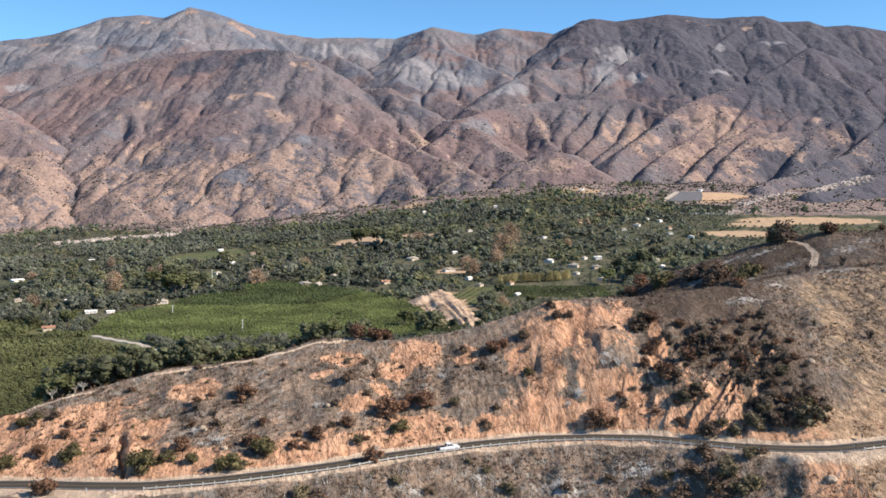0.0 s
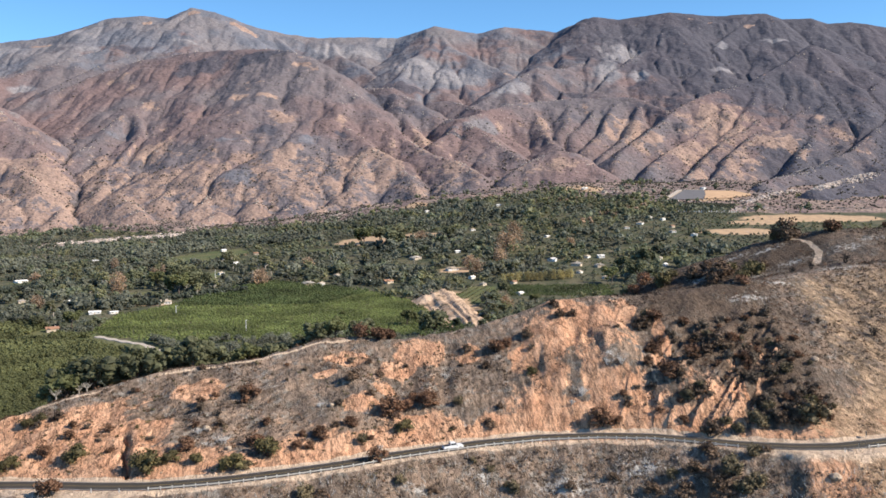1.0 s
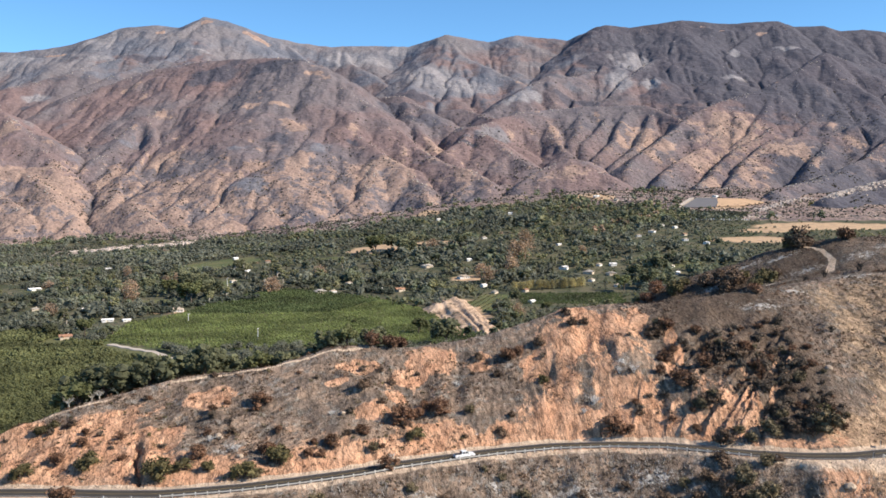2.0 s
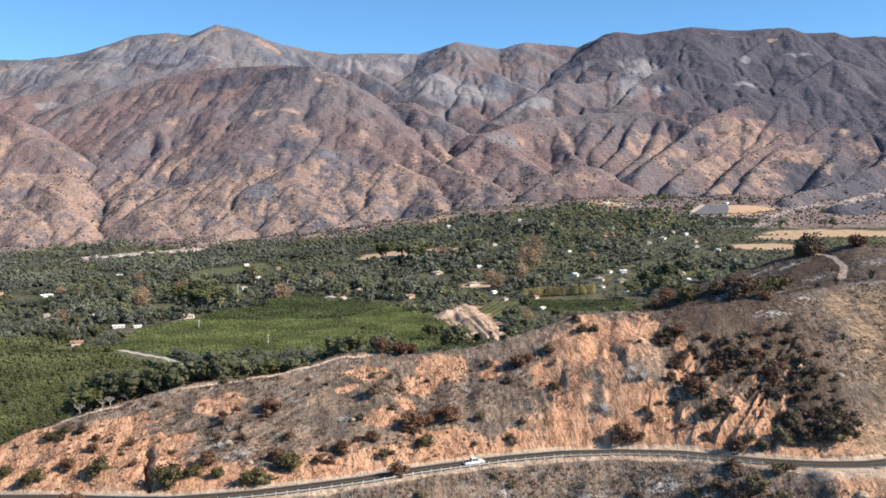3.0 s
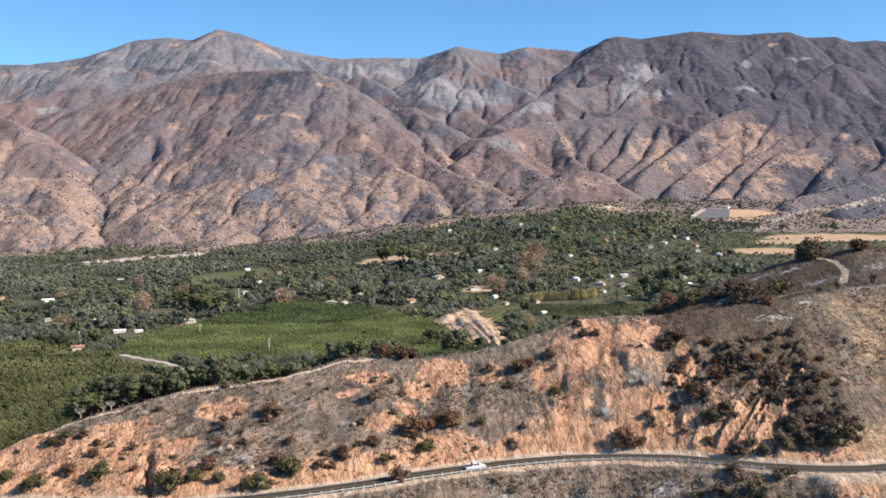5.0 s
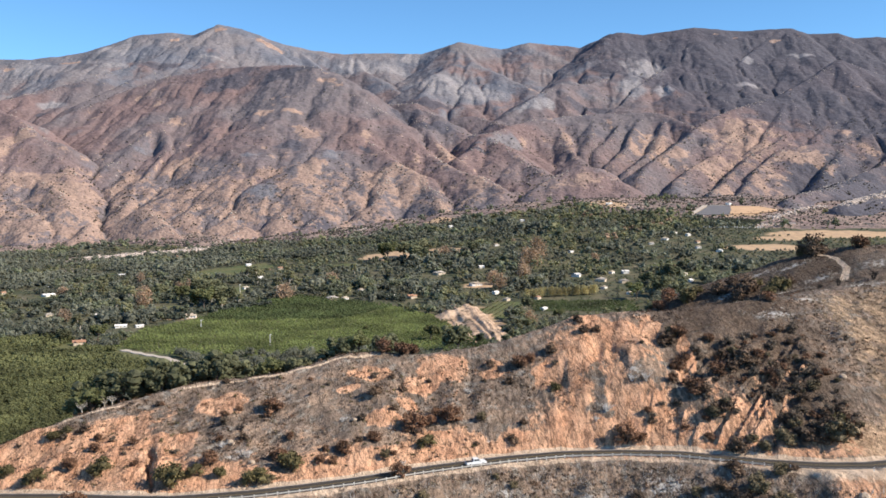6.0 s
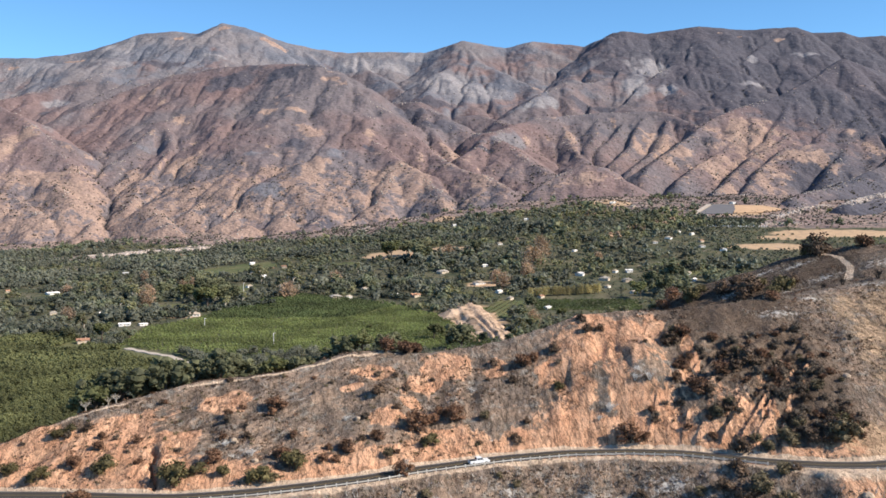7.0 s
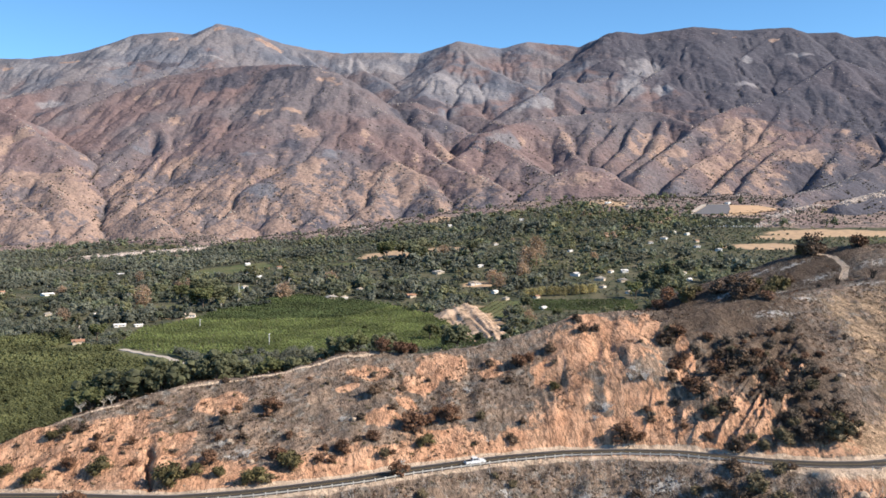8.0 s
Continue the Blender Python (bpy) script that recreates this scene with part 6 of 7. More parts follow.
def soil_rib(line, seed):
    """A leaning fin of hard soil along a line on the plan, steep on one side."""
    q = np.random.default_rng(seed)
    leg = np.concatenate([[0], np.cumsum([math.hypot(b[0] - a[0], b[1] - a[1]) for a, b in zip(line, line[1:])])])
    n = max(10, int(leg[-1] / 0.8))
    t = np.linspace(0, leg[-1], n)
    cx, cy = np.interp(t, leg, [p[0] for p in line]), np.interp(t, leg, [p[1] for p in line])
    cx = cx + 0.8 * fbm(cx, cy, 3.0, 3, 300 + seed)
    tall = q.uniform(0.5, 1.05) * np.sin(np.pi * np.linspace(0.06, 0.94, n)) ** 0.5 * (0.85 + 0.5 * fbm(t, t * 0 + seed, 2.2, 3, 310))
    half = q.uniform(0.6, 1.0) * (1 + 0.4 * fbm(t, t * 0 + seed, 3.0, 2, 311))
    across, lift = np.array([-1.25, -0.95, -0.7, -0.4, 0.1, 0.8, 1.7]), np.array([-0.5, 0.25, 0.85, 1.0, 0.8, 0.3, -0.5])
    x = cx[:, None] + half[:, None] * across
    y = np.repeat(cy[:, None], 7, 1) + 0.25 * fbm(x, np.repeat(cy[:, None], 7, 1), 1.1, 2, 312)
    z = hillside(x, y) + tall[:, None] * lift * (1 + 0.5 * fbm(x, y, 1.3, 2, 314)) + 0.24 * fbm(x, y, 0.9, 2, 313)
    i = (np.arange(n - 1)[:, None] * 7 + np.arange(6)[None]).ravel()
    quads = np.stack([i, i + 1, i + 8, i + 7], -1)
    ob = solid("soil_rib", np.stack([x, y, z], -1).reshape(-1, 3), quads, HILL)
    covers = hill_covers(x, y, z)
    covers["soil"] = np.maximum(covers["soil"], 0.42)
    for key, field in covers.items():
        layer = ob.data.attributes.new(key, "FLOAT", "POINT")
        layer.data.foreach_set("value", np.clip(field, 0, 1).astype(np.float32).ravel())
    return tagged(ob, "leaning rib of hard orange soil on the gully face", "soil rib", "soil ribs")


for k, line in enumerate(RIBS):
    soil_rib(line, k)


def make_dead_tree(seed, height):
    """A bare pale tree of forked limbs."""
    g = np.random.default_rng(seed)
    thing = tagged(new("dead_tree"), "bare pale dead tree among oaks behind the crest", "tree", "dead trees")
    bm = bmesh.new()
    fork = Vector((g.uniform(-0.5, 0.5), g.uniform(-0.3, 0.3), height * 0.42))
    limb(bm, (0, 0, -1.5), fork, 0.26, 0.19, 8)
    part("trunk", bm, PALE_BARK, thing)
    for k in range(5):
        bm = bmesh.new()
        a = k * 1.3 + g.uniform(-0.3, 0.3)
        elbow = fork + Vector((math.cos(a) * height * 0.2, math.sin(a) * height * 0.2, height * g.uniform(0.08, 0.25)))
        limb(bm, fork, elbow, 0.15, 0.10, 6)
        for j in range(3):
            tip = elbow + Vector((math.cos(a + j - 1) * height * 0.2, math.sin(a + j - 1) * height * 0.2, height * g.uniform(0.0, 0.32)))
            limb(bm, elbow, tip, 0.08, 0.025, 5)
            limb(bm, elbow.lerp(tip, 0.5), elbow.lerp(tip, 0.6) + Vector((g.normal() * 0.6, g.normal() * 0.6, g.uniform(0.2, 1.0))), 0.04, 0.015, 4)
        part("branch", bm, PALE_BARK, thing)
    return thing


for k, (px, py, h) in enumerate(((-114, 274, 4.6), (-110, 281, 5.8), (-106.5, 278, 3.8), (-96, 293, 4.8))):
    make_dead_tree(60 + k, h).matrix_basis = pose(px, py, land(px, py), 0, 0, 70 * k)

# live oaks behind the crest
oak_kinds = [("oa", lambda: make_tree("oak_tree", 21, 1.9, 1.0, OAK, BARK, "dark green live oak behind the hill's crest", "tree")),
             ("ob", lambda: make_tree("oak_tree", 22, 2.2, 1.0, OAK, BARK, "dark green live oak behind the hill's crest", "tree")),
             ("oc", lambda: make_tree("olive_green_tree", 23, 2.1, 1.0, AVOCADO, BARK, "olive green tree behind the hill's crest", "tree"))]
oaks = []
for k in range(85):
    tx = g.uniform(-118, -28)
    ty = float(along(CREST, np.array([tx]), 1)[0]) + g.uniform(9, 52)
    if all(math.hypot(tx - ox, ty - oy) > 4.6 for ox, oy, _ in oaks):
        oaks.append((tx, ty, g.uniform(4.0, 6.2) * (1.2 if tx < -72 else 0.85)))
plant(oak_kinds, oaks, "trees behind the crest", 0.0)

# ---- the road with its markings, guardrail, signs and the pickup ----
def road_point(x, off, lift=0.0):
    """A point beside the road's middle line at x, off metres uphill."""
    xs = np.array([x - 1.0, x, x + 1.0])
    ys, zs = along(ROAD, xs, 1), along(ROAD, xs, 2)
    slope = (ys[2] - ys[0]) / 2
    n = math.sqrt(1 + slope * slope)
    return Vector((x - slope / n * off, ys[1] + off / n, zs[1] + lift)), math.degrees(math.atan(slope)), math.degrees(math.atan((zs[2] - zs[0]) / 2))


def ribbon(name, x0, x1, inner, outer, lift, material, thick=0.03, step=1.5, gap=0.0, dash=0.0):
    """A strip that follows the road between two offsets."""
    bm = bmesh.new()
    last, gone, px = None, 0.0, x0
    while px <= x1:
        a, b = road_point(px, inner, lift)[0], road_point(px, outer, lift)[0]
        ring = [bm.verts.new(p) for p in (a, b, b - Vector((0, 0, thick)), a - Vector((0, 0, thick)))]
        if last and (not gap or gone % (dash + gap) < dash):
            for k in range(4):
                bm.faces.new((last[k], last[(k + 1) % 4], ring[(k + 1) % 4], ring[k]))
        last, gone, px = ring, gone + step, px + step
    bmesh.ops.recalc_face_normals(bm, faces=bm.faces)
    return part(name, bm, material)


road = tagged(ribbon("road", -150, 150, -3.1, 3.1, 0.10, ASPHALT, 0.5), "grey two-lane asphalt road cut into the hillside", "road", kind="structure")
for off in (-0.16, 0.16):
    tagged(ribbon("centre_line", -150, 150, off - 0.045, off + 0.045, 0.108, ROAD_YELLOW, 0.006), "worn double yellow centre line", "road marking", kind="structure")
for off in (-2.8, 2.8):
    tagged(ribbon("edge_line", -150, 150, off - 0.06, off + 0.06, 0.108, ROAD_WHITE, 0.006), "worn white edge line", "road marking", kind="structure")


def rail_mesh(length):
    """One length of W-shaped steel beam, end to end along x."""
    profile = [(0.0, 0.155), (0.045, 0.13), (0.08, 0.085), (0.08, 0.06), (0.02, 0.0), (0.08, -0.06), (0.08, -0.085), (0.045, -0.13), (0.0, -0.155)]
    bm = bmesh.new()
    ends = []
    for ex in (-length / 2, length / 2):
        ends.append([bm.verts.new((ex, -dy, dz)) for dy, dz in profile] + [bm.verts.new((ex, -dy + 0.012, dz)) for dy, dz in reversed(profile)])
    n = len(ends[0])
    for k in range(n):
        bm.faces.new((ends[0][k], ends[0][(k + 1) % n], ends[1][(k + 1) % n], ends[1][k]))
    mesh = bpy.data.meshes.new("rail")
    bm.to_mesh(mesh)
    bm.free()
    mesh.materials.append(GALVANISED)
    return mesh


def post_mesh():
    bm = bmesh.new()
    bmesh.ops.create_cube(bm, size=1, matrix=Matrix.Translation((0, 0, 0.12)) @ Matrix.Diagonal((0.22, 0.22, 1.55, 1)))
    bmesh.ops.create_cube(bm, size=1, matrix=Matrix.Translation((0, -0.19, 0.56)) @ Matrix.Diagonal((0.16, 0.18, 0.36, 1)))
    bmesh.ops.bevel(bm, geom=bm.edges[:], offset=0.012, segments=1, affect="EDGES")
    mesh = bpy.data.meshes.new("post")
    bm.to_mesh(mesh)
    bm.free()
    mesh.materials.append(POST_WOOD)
    return mesh


RAIL, POST = rail_mesh(5.5), post_mesh()


def guardrail(x0, x1, label):
    thing = tagged(new("guardrail"), label, "guardrail", "guardrails")
    px, k = x0, 0
    while px < x1:
        p, turn, grade = road_point(px, -3.55)
        base = Vector((p.x, p.y, p.z))
        post = new("post", POST)
        post.parent, post.matrix_basis = thing, Matrix.Translation(base) @ pose(0, 0, 0, 0, 0, turn + 180)
        if k % 2 == 0 and px + 5.4 < x1 + 2.8:
            q, turn2, grade2 = road_point(px + 2.74 * math.cos(radians(turn)), -3.55)
            beam = new("rail", RAIL)
            beam.parent = thing
            beam.matrix_basis = Matrix.Translation(q + Vector((0, 0, 0.56))) @ pose(0, 0, 0, 0, -grade2, turn2) @ Matrix.Translation((0, -0.22, 0))
        px += 2.74 * math.cos(radians(turn))
        k += 1
    return thing


guardrail(-73.0, 80.0, "galvanised steel guardrail on pale posts along the road")
guardrail(108.0, 142.0, "galvanised steel guardrail beyond the dirt pull-out")


def warning_sign(px, off, label):
    """A road sign seen from its dark back, on a post."""
    p, turn, _ = road_point(px, off)
    thing = tagged(new("road_sign"), label, "road sign", "road signs")
    thing.matrix_basis = Matrix.Translation(p) @ pose(0, 0, 0, 0, 0, turn + 70)
    bm = bmesh.new()
    bmesh.ops.create_cube(bm, size=1, matrix=Matrix.Translation((0, 0, 0.7)) @ Matrix.Diagonal((0.09, 0.09, 2.6, 1)))
    part("post", bm, POST_WOOD, thing)
    bm = bmesh.new()
    bmesh.ops.create_cube(bm, size=1, matrix=Matrix.Translation((0, -0.07, 1.45)) @ Matrix.Diagonal((0.95, 0.03, 1.15, 1)))
    bmesh.ops.bevel(bm, geom=[e for e in bm.edges if abs((e.verts[0].co - e.verts[1].co).y) > 0.02], offset=0.08, segments=2, affect="EDGES")
    part("panel", bm, DARK_STEEL, thing, "dark back of a sign panel")
    return thing


warning_sign(104.5, -4.6, "dark-backed road sign on a post beside the road")
warning_sign(113.0, 4.6, "dark-backed road sign on a post at the bank")


def delineator(px, off):
    p, turn, _ = road_point(px, off)
    thing = tagged(new("marker_post"), "white roadside marker post on the dirt shoulder", "marker post", "marker posts")
    thing.matrix_basis = Matrix.Translation(p)
    bm = bmesh.new()
    bmesh.ops.create_cube(bm, size=1, matrix=Matrix.Translation((0, 0, 0.35)) @ Matrix.Diagonal((0.22, 0.12, 1.4, 1)))
    bmesh.ops.bevel(bm, geom=bm.edges[:], offset=0.02, segments=1, affect="EDGES")
    part("post", bm, ROAD_WHITE, thing)
    bm = bmesh.new()
    bmesh.ops.create_cube(bm, size=1, matrix=Matrix.Translation((0, -0.066, 0.85)) @ Matrix.Diagonal((0.14, 0.012, 0.22, 1)))
    part("reflector", bm, DARK_STEEL, thing)


for px, off in ((101.5, -5.2), (83.5, -4.8), (-79.0, -4.6), (-86.0, -4.6)):
    delineator(px, off)


def box(bm, cx, cy, cz, sx, sy, sz):
    return bmesh.ops.create_cube(bm, size=1, matrix=Matrix.Translation((cx, cy, cz)) @ Matrix.Diagonal((sx, sy, sz, 1)))["verts"]


def pickup():
    """A white crew-cab pickup, its nose towards +x, wheels on z = 0."""
    car = tagged(new("pickup_truck"), "white crew-cab pickup truck driving on the asphalt road", "pickup truck")

    def hull(name, outline, width, material, parent, label="", bevel=0.05, taper=None):
        bm = bmesh.new()
        sides = []
        for sy in (-1, 1):
            sides.append([bm.verts.new((px, sy * width / 2 * (taper(pz) if taper else 1), pz)) for px, pz in outline])
        n = len(outline)
        for k in range(n):
            bm.faces.new((sides[0][k], sides[0][(k + 1) % n], sides[1][(k + 1) % n], sides[1][k]))
        bm.faces.new(sides[0][::-1])
        bm.faces.new(sides[1])
        bmesh.ops.recalc_face_normals(bm, faces=bm.faces)
        bmesh.ops.bevel(bm, geom=bm.edges[:], offset=bevel, segments=2, affect="EDGES", clamp_overlap=True)
        return part(name, bm, material, parent, label)

    body = hull("body", [(-2.85, 0.45), (-2.85, 1.12), (1.15, 1.14), (2.55, 1.06), (2.80, 0.90), (2.80, 0.42)], 1.98, WHITE_PAINT, car)
    cab = hull("cab", [(-0.95, 1.10), (-0.85, 1.80), (-0.70, 1.88), (0.60, 1.88), (1.25, 1.12)], 1.86, WHITE_PAINT, car, taper=lambda z: 1.0 if z < 1.3 else 0.86)
    hull("windscreen", [(0.69, 1.80), (0.72, 1.80), (1.23, 1.20), (1.20, 1.20)], 1.50, GLASS_DARK, cab, "dark windscreen", 0.004)
    hull("rear_window", [(-0.885, 1.78), (-0.855, 1.78), (-0.945, 1.25), (-0.975, 1.25)], 1.40, GLASS_DARK, cab, "dark rear window", 0.004)
    for sy in (-1, 1):
        for x0, x1 in ((-0.72, -0.02), (0.06, 0.80)):
            bm = bmesh.new()
            pts = [(x0, 1.27), (x1, 1.27), (x1 - 0.12 if x1 > 0.5 else x1, 1.74), (x0 + 0.04, 1.74)]
            outer = [bm.verts.new((px, sy * (0.945 if pz < 1.3 else 0.835), pz)) for px, pz in pts]
            inner = [bm.verts.new((px, sy * (0.86 if pz < 1.3 else 0.75), pz)) for px, pz in pts]
            bm.faces.new(outer)
            bm.faces.new(inner[::-1])
            for k in range(4):
                bm.faces.new((outer[k], outer[(k + 1) % 4], inner[(k + 1) % 4], inner[k]))
            bmesh.ops.recalc_face_normals(bm, faces=bm.faces)
            part("side_window", bm, GLASS_DARK, cab, "dark side window")
    bm = bmesh.new()
    box(bm, -1.92, 0, 1.128, 1.70, 1.62, 0.03)
    part("bed_floor", bm, DARK_STEEL, body, "dark load bed")
    for px, name in ((2.86, "front_bumper"), (-2.92, "rear_bumper")):
        bm = bmesh.new()
        box(bm, px, 0, 0.58, 0.16, 1.9, 0.22)
        bmesh.ops.bevel(bm, geom=bm.edges[:], offset=0.04, segments=2, affect="EDGES")
        part(name, bm, GALVANISED, car)
    for sy in (-1, 1):
        for px, lens, name in ((2.79, LENS_CLEAR, "headlight"), (-2.85, LENS_RED, "tail_light")):
            bm = bmesh.new()
            box(bm, px, sy * 0.80, 0.90, 0.06, 0.26, 0.20)
            part(name, bm, lens, car)
        bm = bmesh.new()
        box(bm, 0.95, sy * 1.06, 1.22, 0.12, 0.20, 0.16)
        part("mirror", bm, DARK_STEEL, car)
        for px in (-1.75, 1.80):
            bm = bmesh.new()
            bmesh.ops.create_cone(bm, cap_ends=True, segments=20, radius1=0.39, radius2=0.39, depth=0.27, matrix=Matrix.Translation((px, sy * 0.87, 0.39)) @ pose(0, 0, 0, 90))
            bmesh.ops.bevel(bm, geom=[e for e in bm.edges if len(e.link_faces) == 2 and e.calc_face_angle(0) > 1], offset=0.05, segments=2, affect="EDGES")
            wheel = part("wheel", bm, RUBBER, car)
            bm = bmesh.new()
            bmesh.ops.create_cone(bm, cap_ends=True, segments=16, radius1=0.24, radius2=0.20, depth=0.04, matrix=Matrix.Translation((px, sy * 1.015, 0.39)) @ pose(0, 0, 0, -90 * sy))
            part("rim", bm, GALVANISED, wheel)
    return car


p, turn, grade = road_point(1.0, -1.8)
pickup().matrix_basis = Matrix.Translation(p + Vector((0, 0, 0.104))) @ pose(0, 0, 0, 0, -grade, turn)

# ---- houses, sheds and works in the valley ----
def make_house(w, d, wall_h, roof_h, wall, roof, label, hip=False, chimney=True):
    """A one-storey house, its base at the origin and its front towards -y."""
    house = tagged(new("house"), label, "house", "houses in the valley")
    bm = bmesh.new()
    box(bm, 0, 0, wall_h / 2 - 0.4, w, d, wall_h + 0.8)
    part("wall", bm, wall, house)
    bm = bmesh.new()
    e, inset = 0.55, (d * 0.5 if hip else 0.0)
    for lift in (0.0, 0.18):
        a = [bm.verts.new((sx * (w / 2 + e), sy * (d / 2 + e), wall_h + lift)) for sx, sy in ((-1, -1), (1, -1), (1, 1), (-1, 1))]
        b = [bm.verts.new((sx * (w / 2 + e - inset), 0, wall_h + roof_h + lift)) for sx in (-1, 1)]
        faces = [(a[0], a[1], b[1], b[0]), (a[2], a[3], b[0], b[1]), (a[1], a[2], b[1]), (a[3], a[0], b[0])]
        for f in faces:
            bm.faces.new(f if lift else f[::-1])
        if lift:
            for k in range(4):
                bm.faces.new((low[k], low[(k + 1) % 4], a[(k + 1) % 4], a[k]))
        low = a
    bmesh.ops.recalc_face_normals(bm, faces=bm.faces)
    top = part("roof", bm, roof, house)
    if chimney:
        bm = bmesh.new()
        box(bm, w * 0.22, d * 0.12, wall_h + roof_h * 0.9, 0.9, 0.7, roof_h + 0.6)
        part("chimney", bm, STUCCO_TAN, top)
    if w > 10 and hip is not None:
        # a wing at right angles, with its own roof
        bm = bmesh.new()
        box(bm, -w * 0.28, -d * 0.62, wall_h / 2 - 0.5, w * 0.34, d * 0.7, wall_h + 0.6)
        part("wing_wall", bm, wall, house)
        bm = bmesh.new()
        ww, y0, y1, zt = w * 0.17 + 0.45, -d * 0.98 - 0.4, d * 0.02, wall_h - 0.2
        ends = [[bm.verts.new((-w * 0.28 + px, py, pz)) for px, pz in ((-ww, zt), (0, zt + roof_h * 0.8), (ww, zt), (ww, zt + 0.16), (0, zt + roof_h * 0.8 + 0.18), (-ww, zt + 0.16))] for py in (y0, y1)]
        for k in range(6):
            bm.faces.new((ends[0][k], ends[0][(k + 1) % 6], ends[1][(k + 1) % 6], ends[1][k]))
        bm.faces.new(ends[0][::-1])
        bm.faces.new(ends[1])
        bmesh.ops.recalc_face_normals(bm, faces=bm.faces)
        part("wing_roof", bm, roof, house)
    n = max(2, int(w / 3.4))
    for k in range(n):
        wx = (k + 0.5) * w / n - w / 2
        is_door = k == n // 2
        bm = bmesh.new()
        box(bm, wx, -d / 2 - 0.03, 1.05 if is_door else 1.55, 1.0 if is_door else 1.5, 0.08, 2.1 if is_door else 1.15)
        leaf = part("door" if is_door else "window", bm, STUCCO_TAN if is_door else ROAD_WHITE, house)
        if not is_door:
            bm = bmesh.new()
            box(bm, wx, -d / 2 - 0.085, 1.55, 1.3, 0.03, 0.95)
            part("pane", bm, GLASS_DARK, leaf)
    for sx in (-1, 1):
        bm = bmesh.new()
        box(bm, sx * (w / 2 + 0.03), 0, 1.55, 0.08, 1.4, 1.1)
        leaf = part("window", bm, ROAD_WHITE, house)
        bm = bmesh.new()
        box(bm, sx * (w / 2 + 0.085), 0, 1.55, 0.03, 1.2, 0.9)
        part("pane", bm, GLASS_DARK, leaf)
    return house


KINDS = [
    (STUCCO_WHITE, ROOF_PALE, False, "white house with a pale roof among trees"),
    (STUCCO_WHITE, ROOF_TAN, True, "white stucco house with a tan hipped roof"),
    (STUCCO_TAN, ROOF_TILE, False, "tan stucco house with a clay tile roof"),
    (STUCCO_TAN, ROOF_GREY, True, "tan house with a grey shingle hipped roof"),
]
WHITE_SHEDS = {0, 4, 5, 2, 20}
for k, (hx, hy, w) in enumerate(HOUSES):
    w = min(max(w * 0.7, 9), 18)
    wall, roof, hip, label = KINDS[2 if k == 6 else 0 if k in WHITE_SHEDS else (1, 0, 2, 0, 3, 1)[k % 6]]
    d = min(w * 0.7, 11)
    house = make_house(w, d, 2.3 if k in WHITE_SHEDS else 3.0, d * (0.12 if k in WHITE_SHEDS else 0.22), wall, roof, label, hip, k not in WHITE_SHEDS)
    house.matrix_basis = pose(hx, hy, float(valley(np.array([hx * 1.0]), np.array([hy * 1.0]))[0]), 0, 0, g.uniform(8, 55))


def wind_machine(px, py, h, blades, label):
    """An orchard wind machine: a slim mast with a propeller."""
    thing = tagged(new("wind_machine"), label, "wind machine", "orchard wind machines")
    bm = bmesh.new()
    limb(bm, (0, 0, -0.5), (0, 0, h), 0.42, 0.26, 10)
    part("mast", bm, ROAD_WHITE, thing)
    bm = bmesh.new()
    box(bm, 0, 0, h + 0.2, 0.5, 1.0, 0.5)
    bmesh.ops.bevel(bm, geom=bm.edges[:], offset=0.08, segments=2, affect="EDGES")
    hub = part("gearbox", bm, GALVANISED, thing)
    for k in range(blades):
        bm = bmesh.new()
        box(bm, (k - 0.5) * 2.9, -0.6, h + 0.2, 2.6, 0.08, 0.36)
        part("blade", bm, ROAD_WHITE, hub)
    bm = bmesh.new()
    box(bm, 1.2, 0, 0.5, 1.5, 1.0, 1.4)
    part("engine_housing", bm, STUCCO_TAN, thing)
    thing.matrix_basis = pose(px, py, float(valley(np.array([px * 1.0]), np.array([py * 1.0]))[0]), 0, 0, 78 if blades else 0)


wind_machine(-210, 988, 10.5, 2, "tall white wind machine mast standing in the orchard")
wind_machine(-320, 1117, 9.0, 2, "tall white wind machine mast standing in the orchard")
wind_machine(-354, 1450, 12.0, 2, "white wind machine with a propeller above a meadow")

# graded earth beyond the crest
mound_thing = sheet("earth_mound", np.arange(-80, 86, 1.6), np.arange(960, 1316, 2.2), mound, mound_material(), lambda x, y, z: {})
tagged(mound_thing, "graded mound of bare tan earth with erosion rills", "earth mound", kind="structure")

# the lined basin at the foot of the mountains
def basin_face(name, corners, material, parent):
    bm = bmesh.new()
    top = [bm.verts.new(c) for c in corners]
    low = [bm.verts.new((c[0], c[1] + 6, c[2] - 8)) for c in corners]
    bm.faces.new(top)
    bm.faces.new(low[::-1])
    n = len(corners)
    for k in range(n):
        bm.faces.new((top[k], low[k], low[(k + 1) % n], top[(k + 1) % n]))
    bmesh.ops.recalc_face_normals(bm, faces=bm.faces)
    return part(name, bm, material, parent)


def slope_at(u):
    return float(valley(np.array([u[0] * 1.0]), np.array([u[1] * 1.0]))[0])


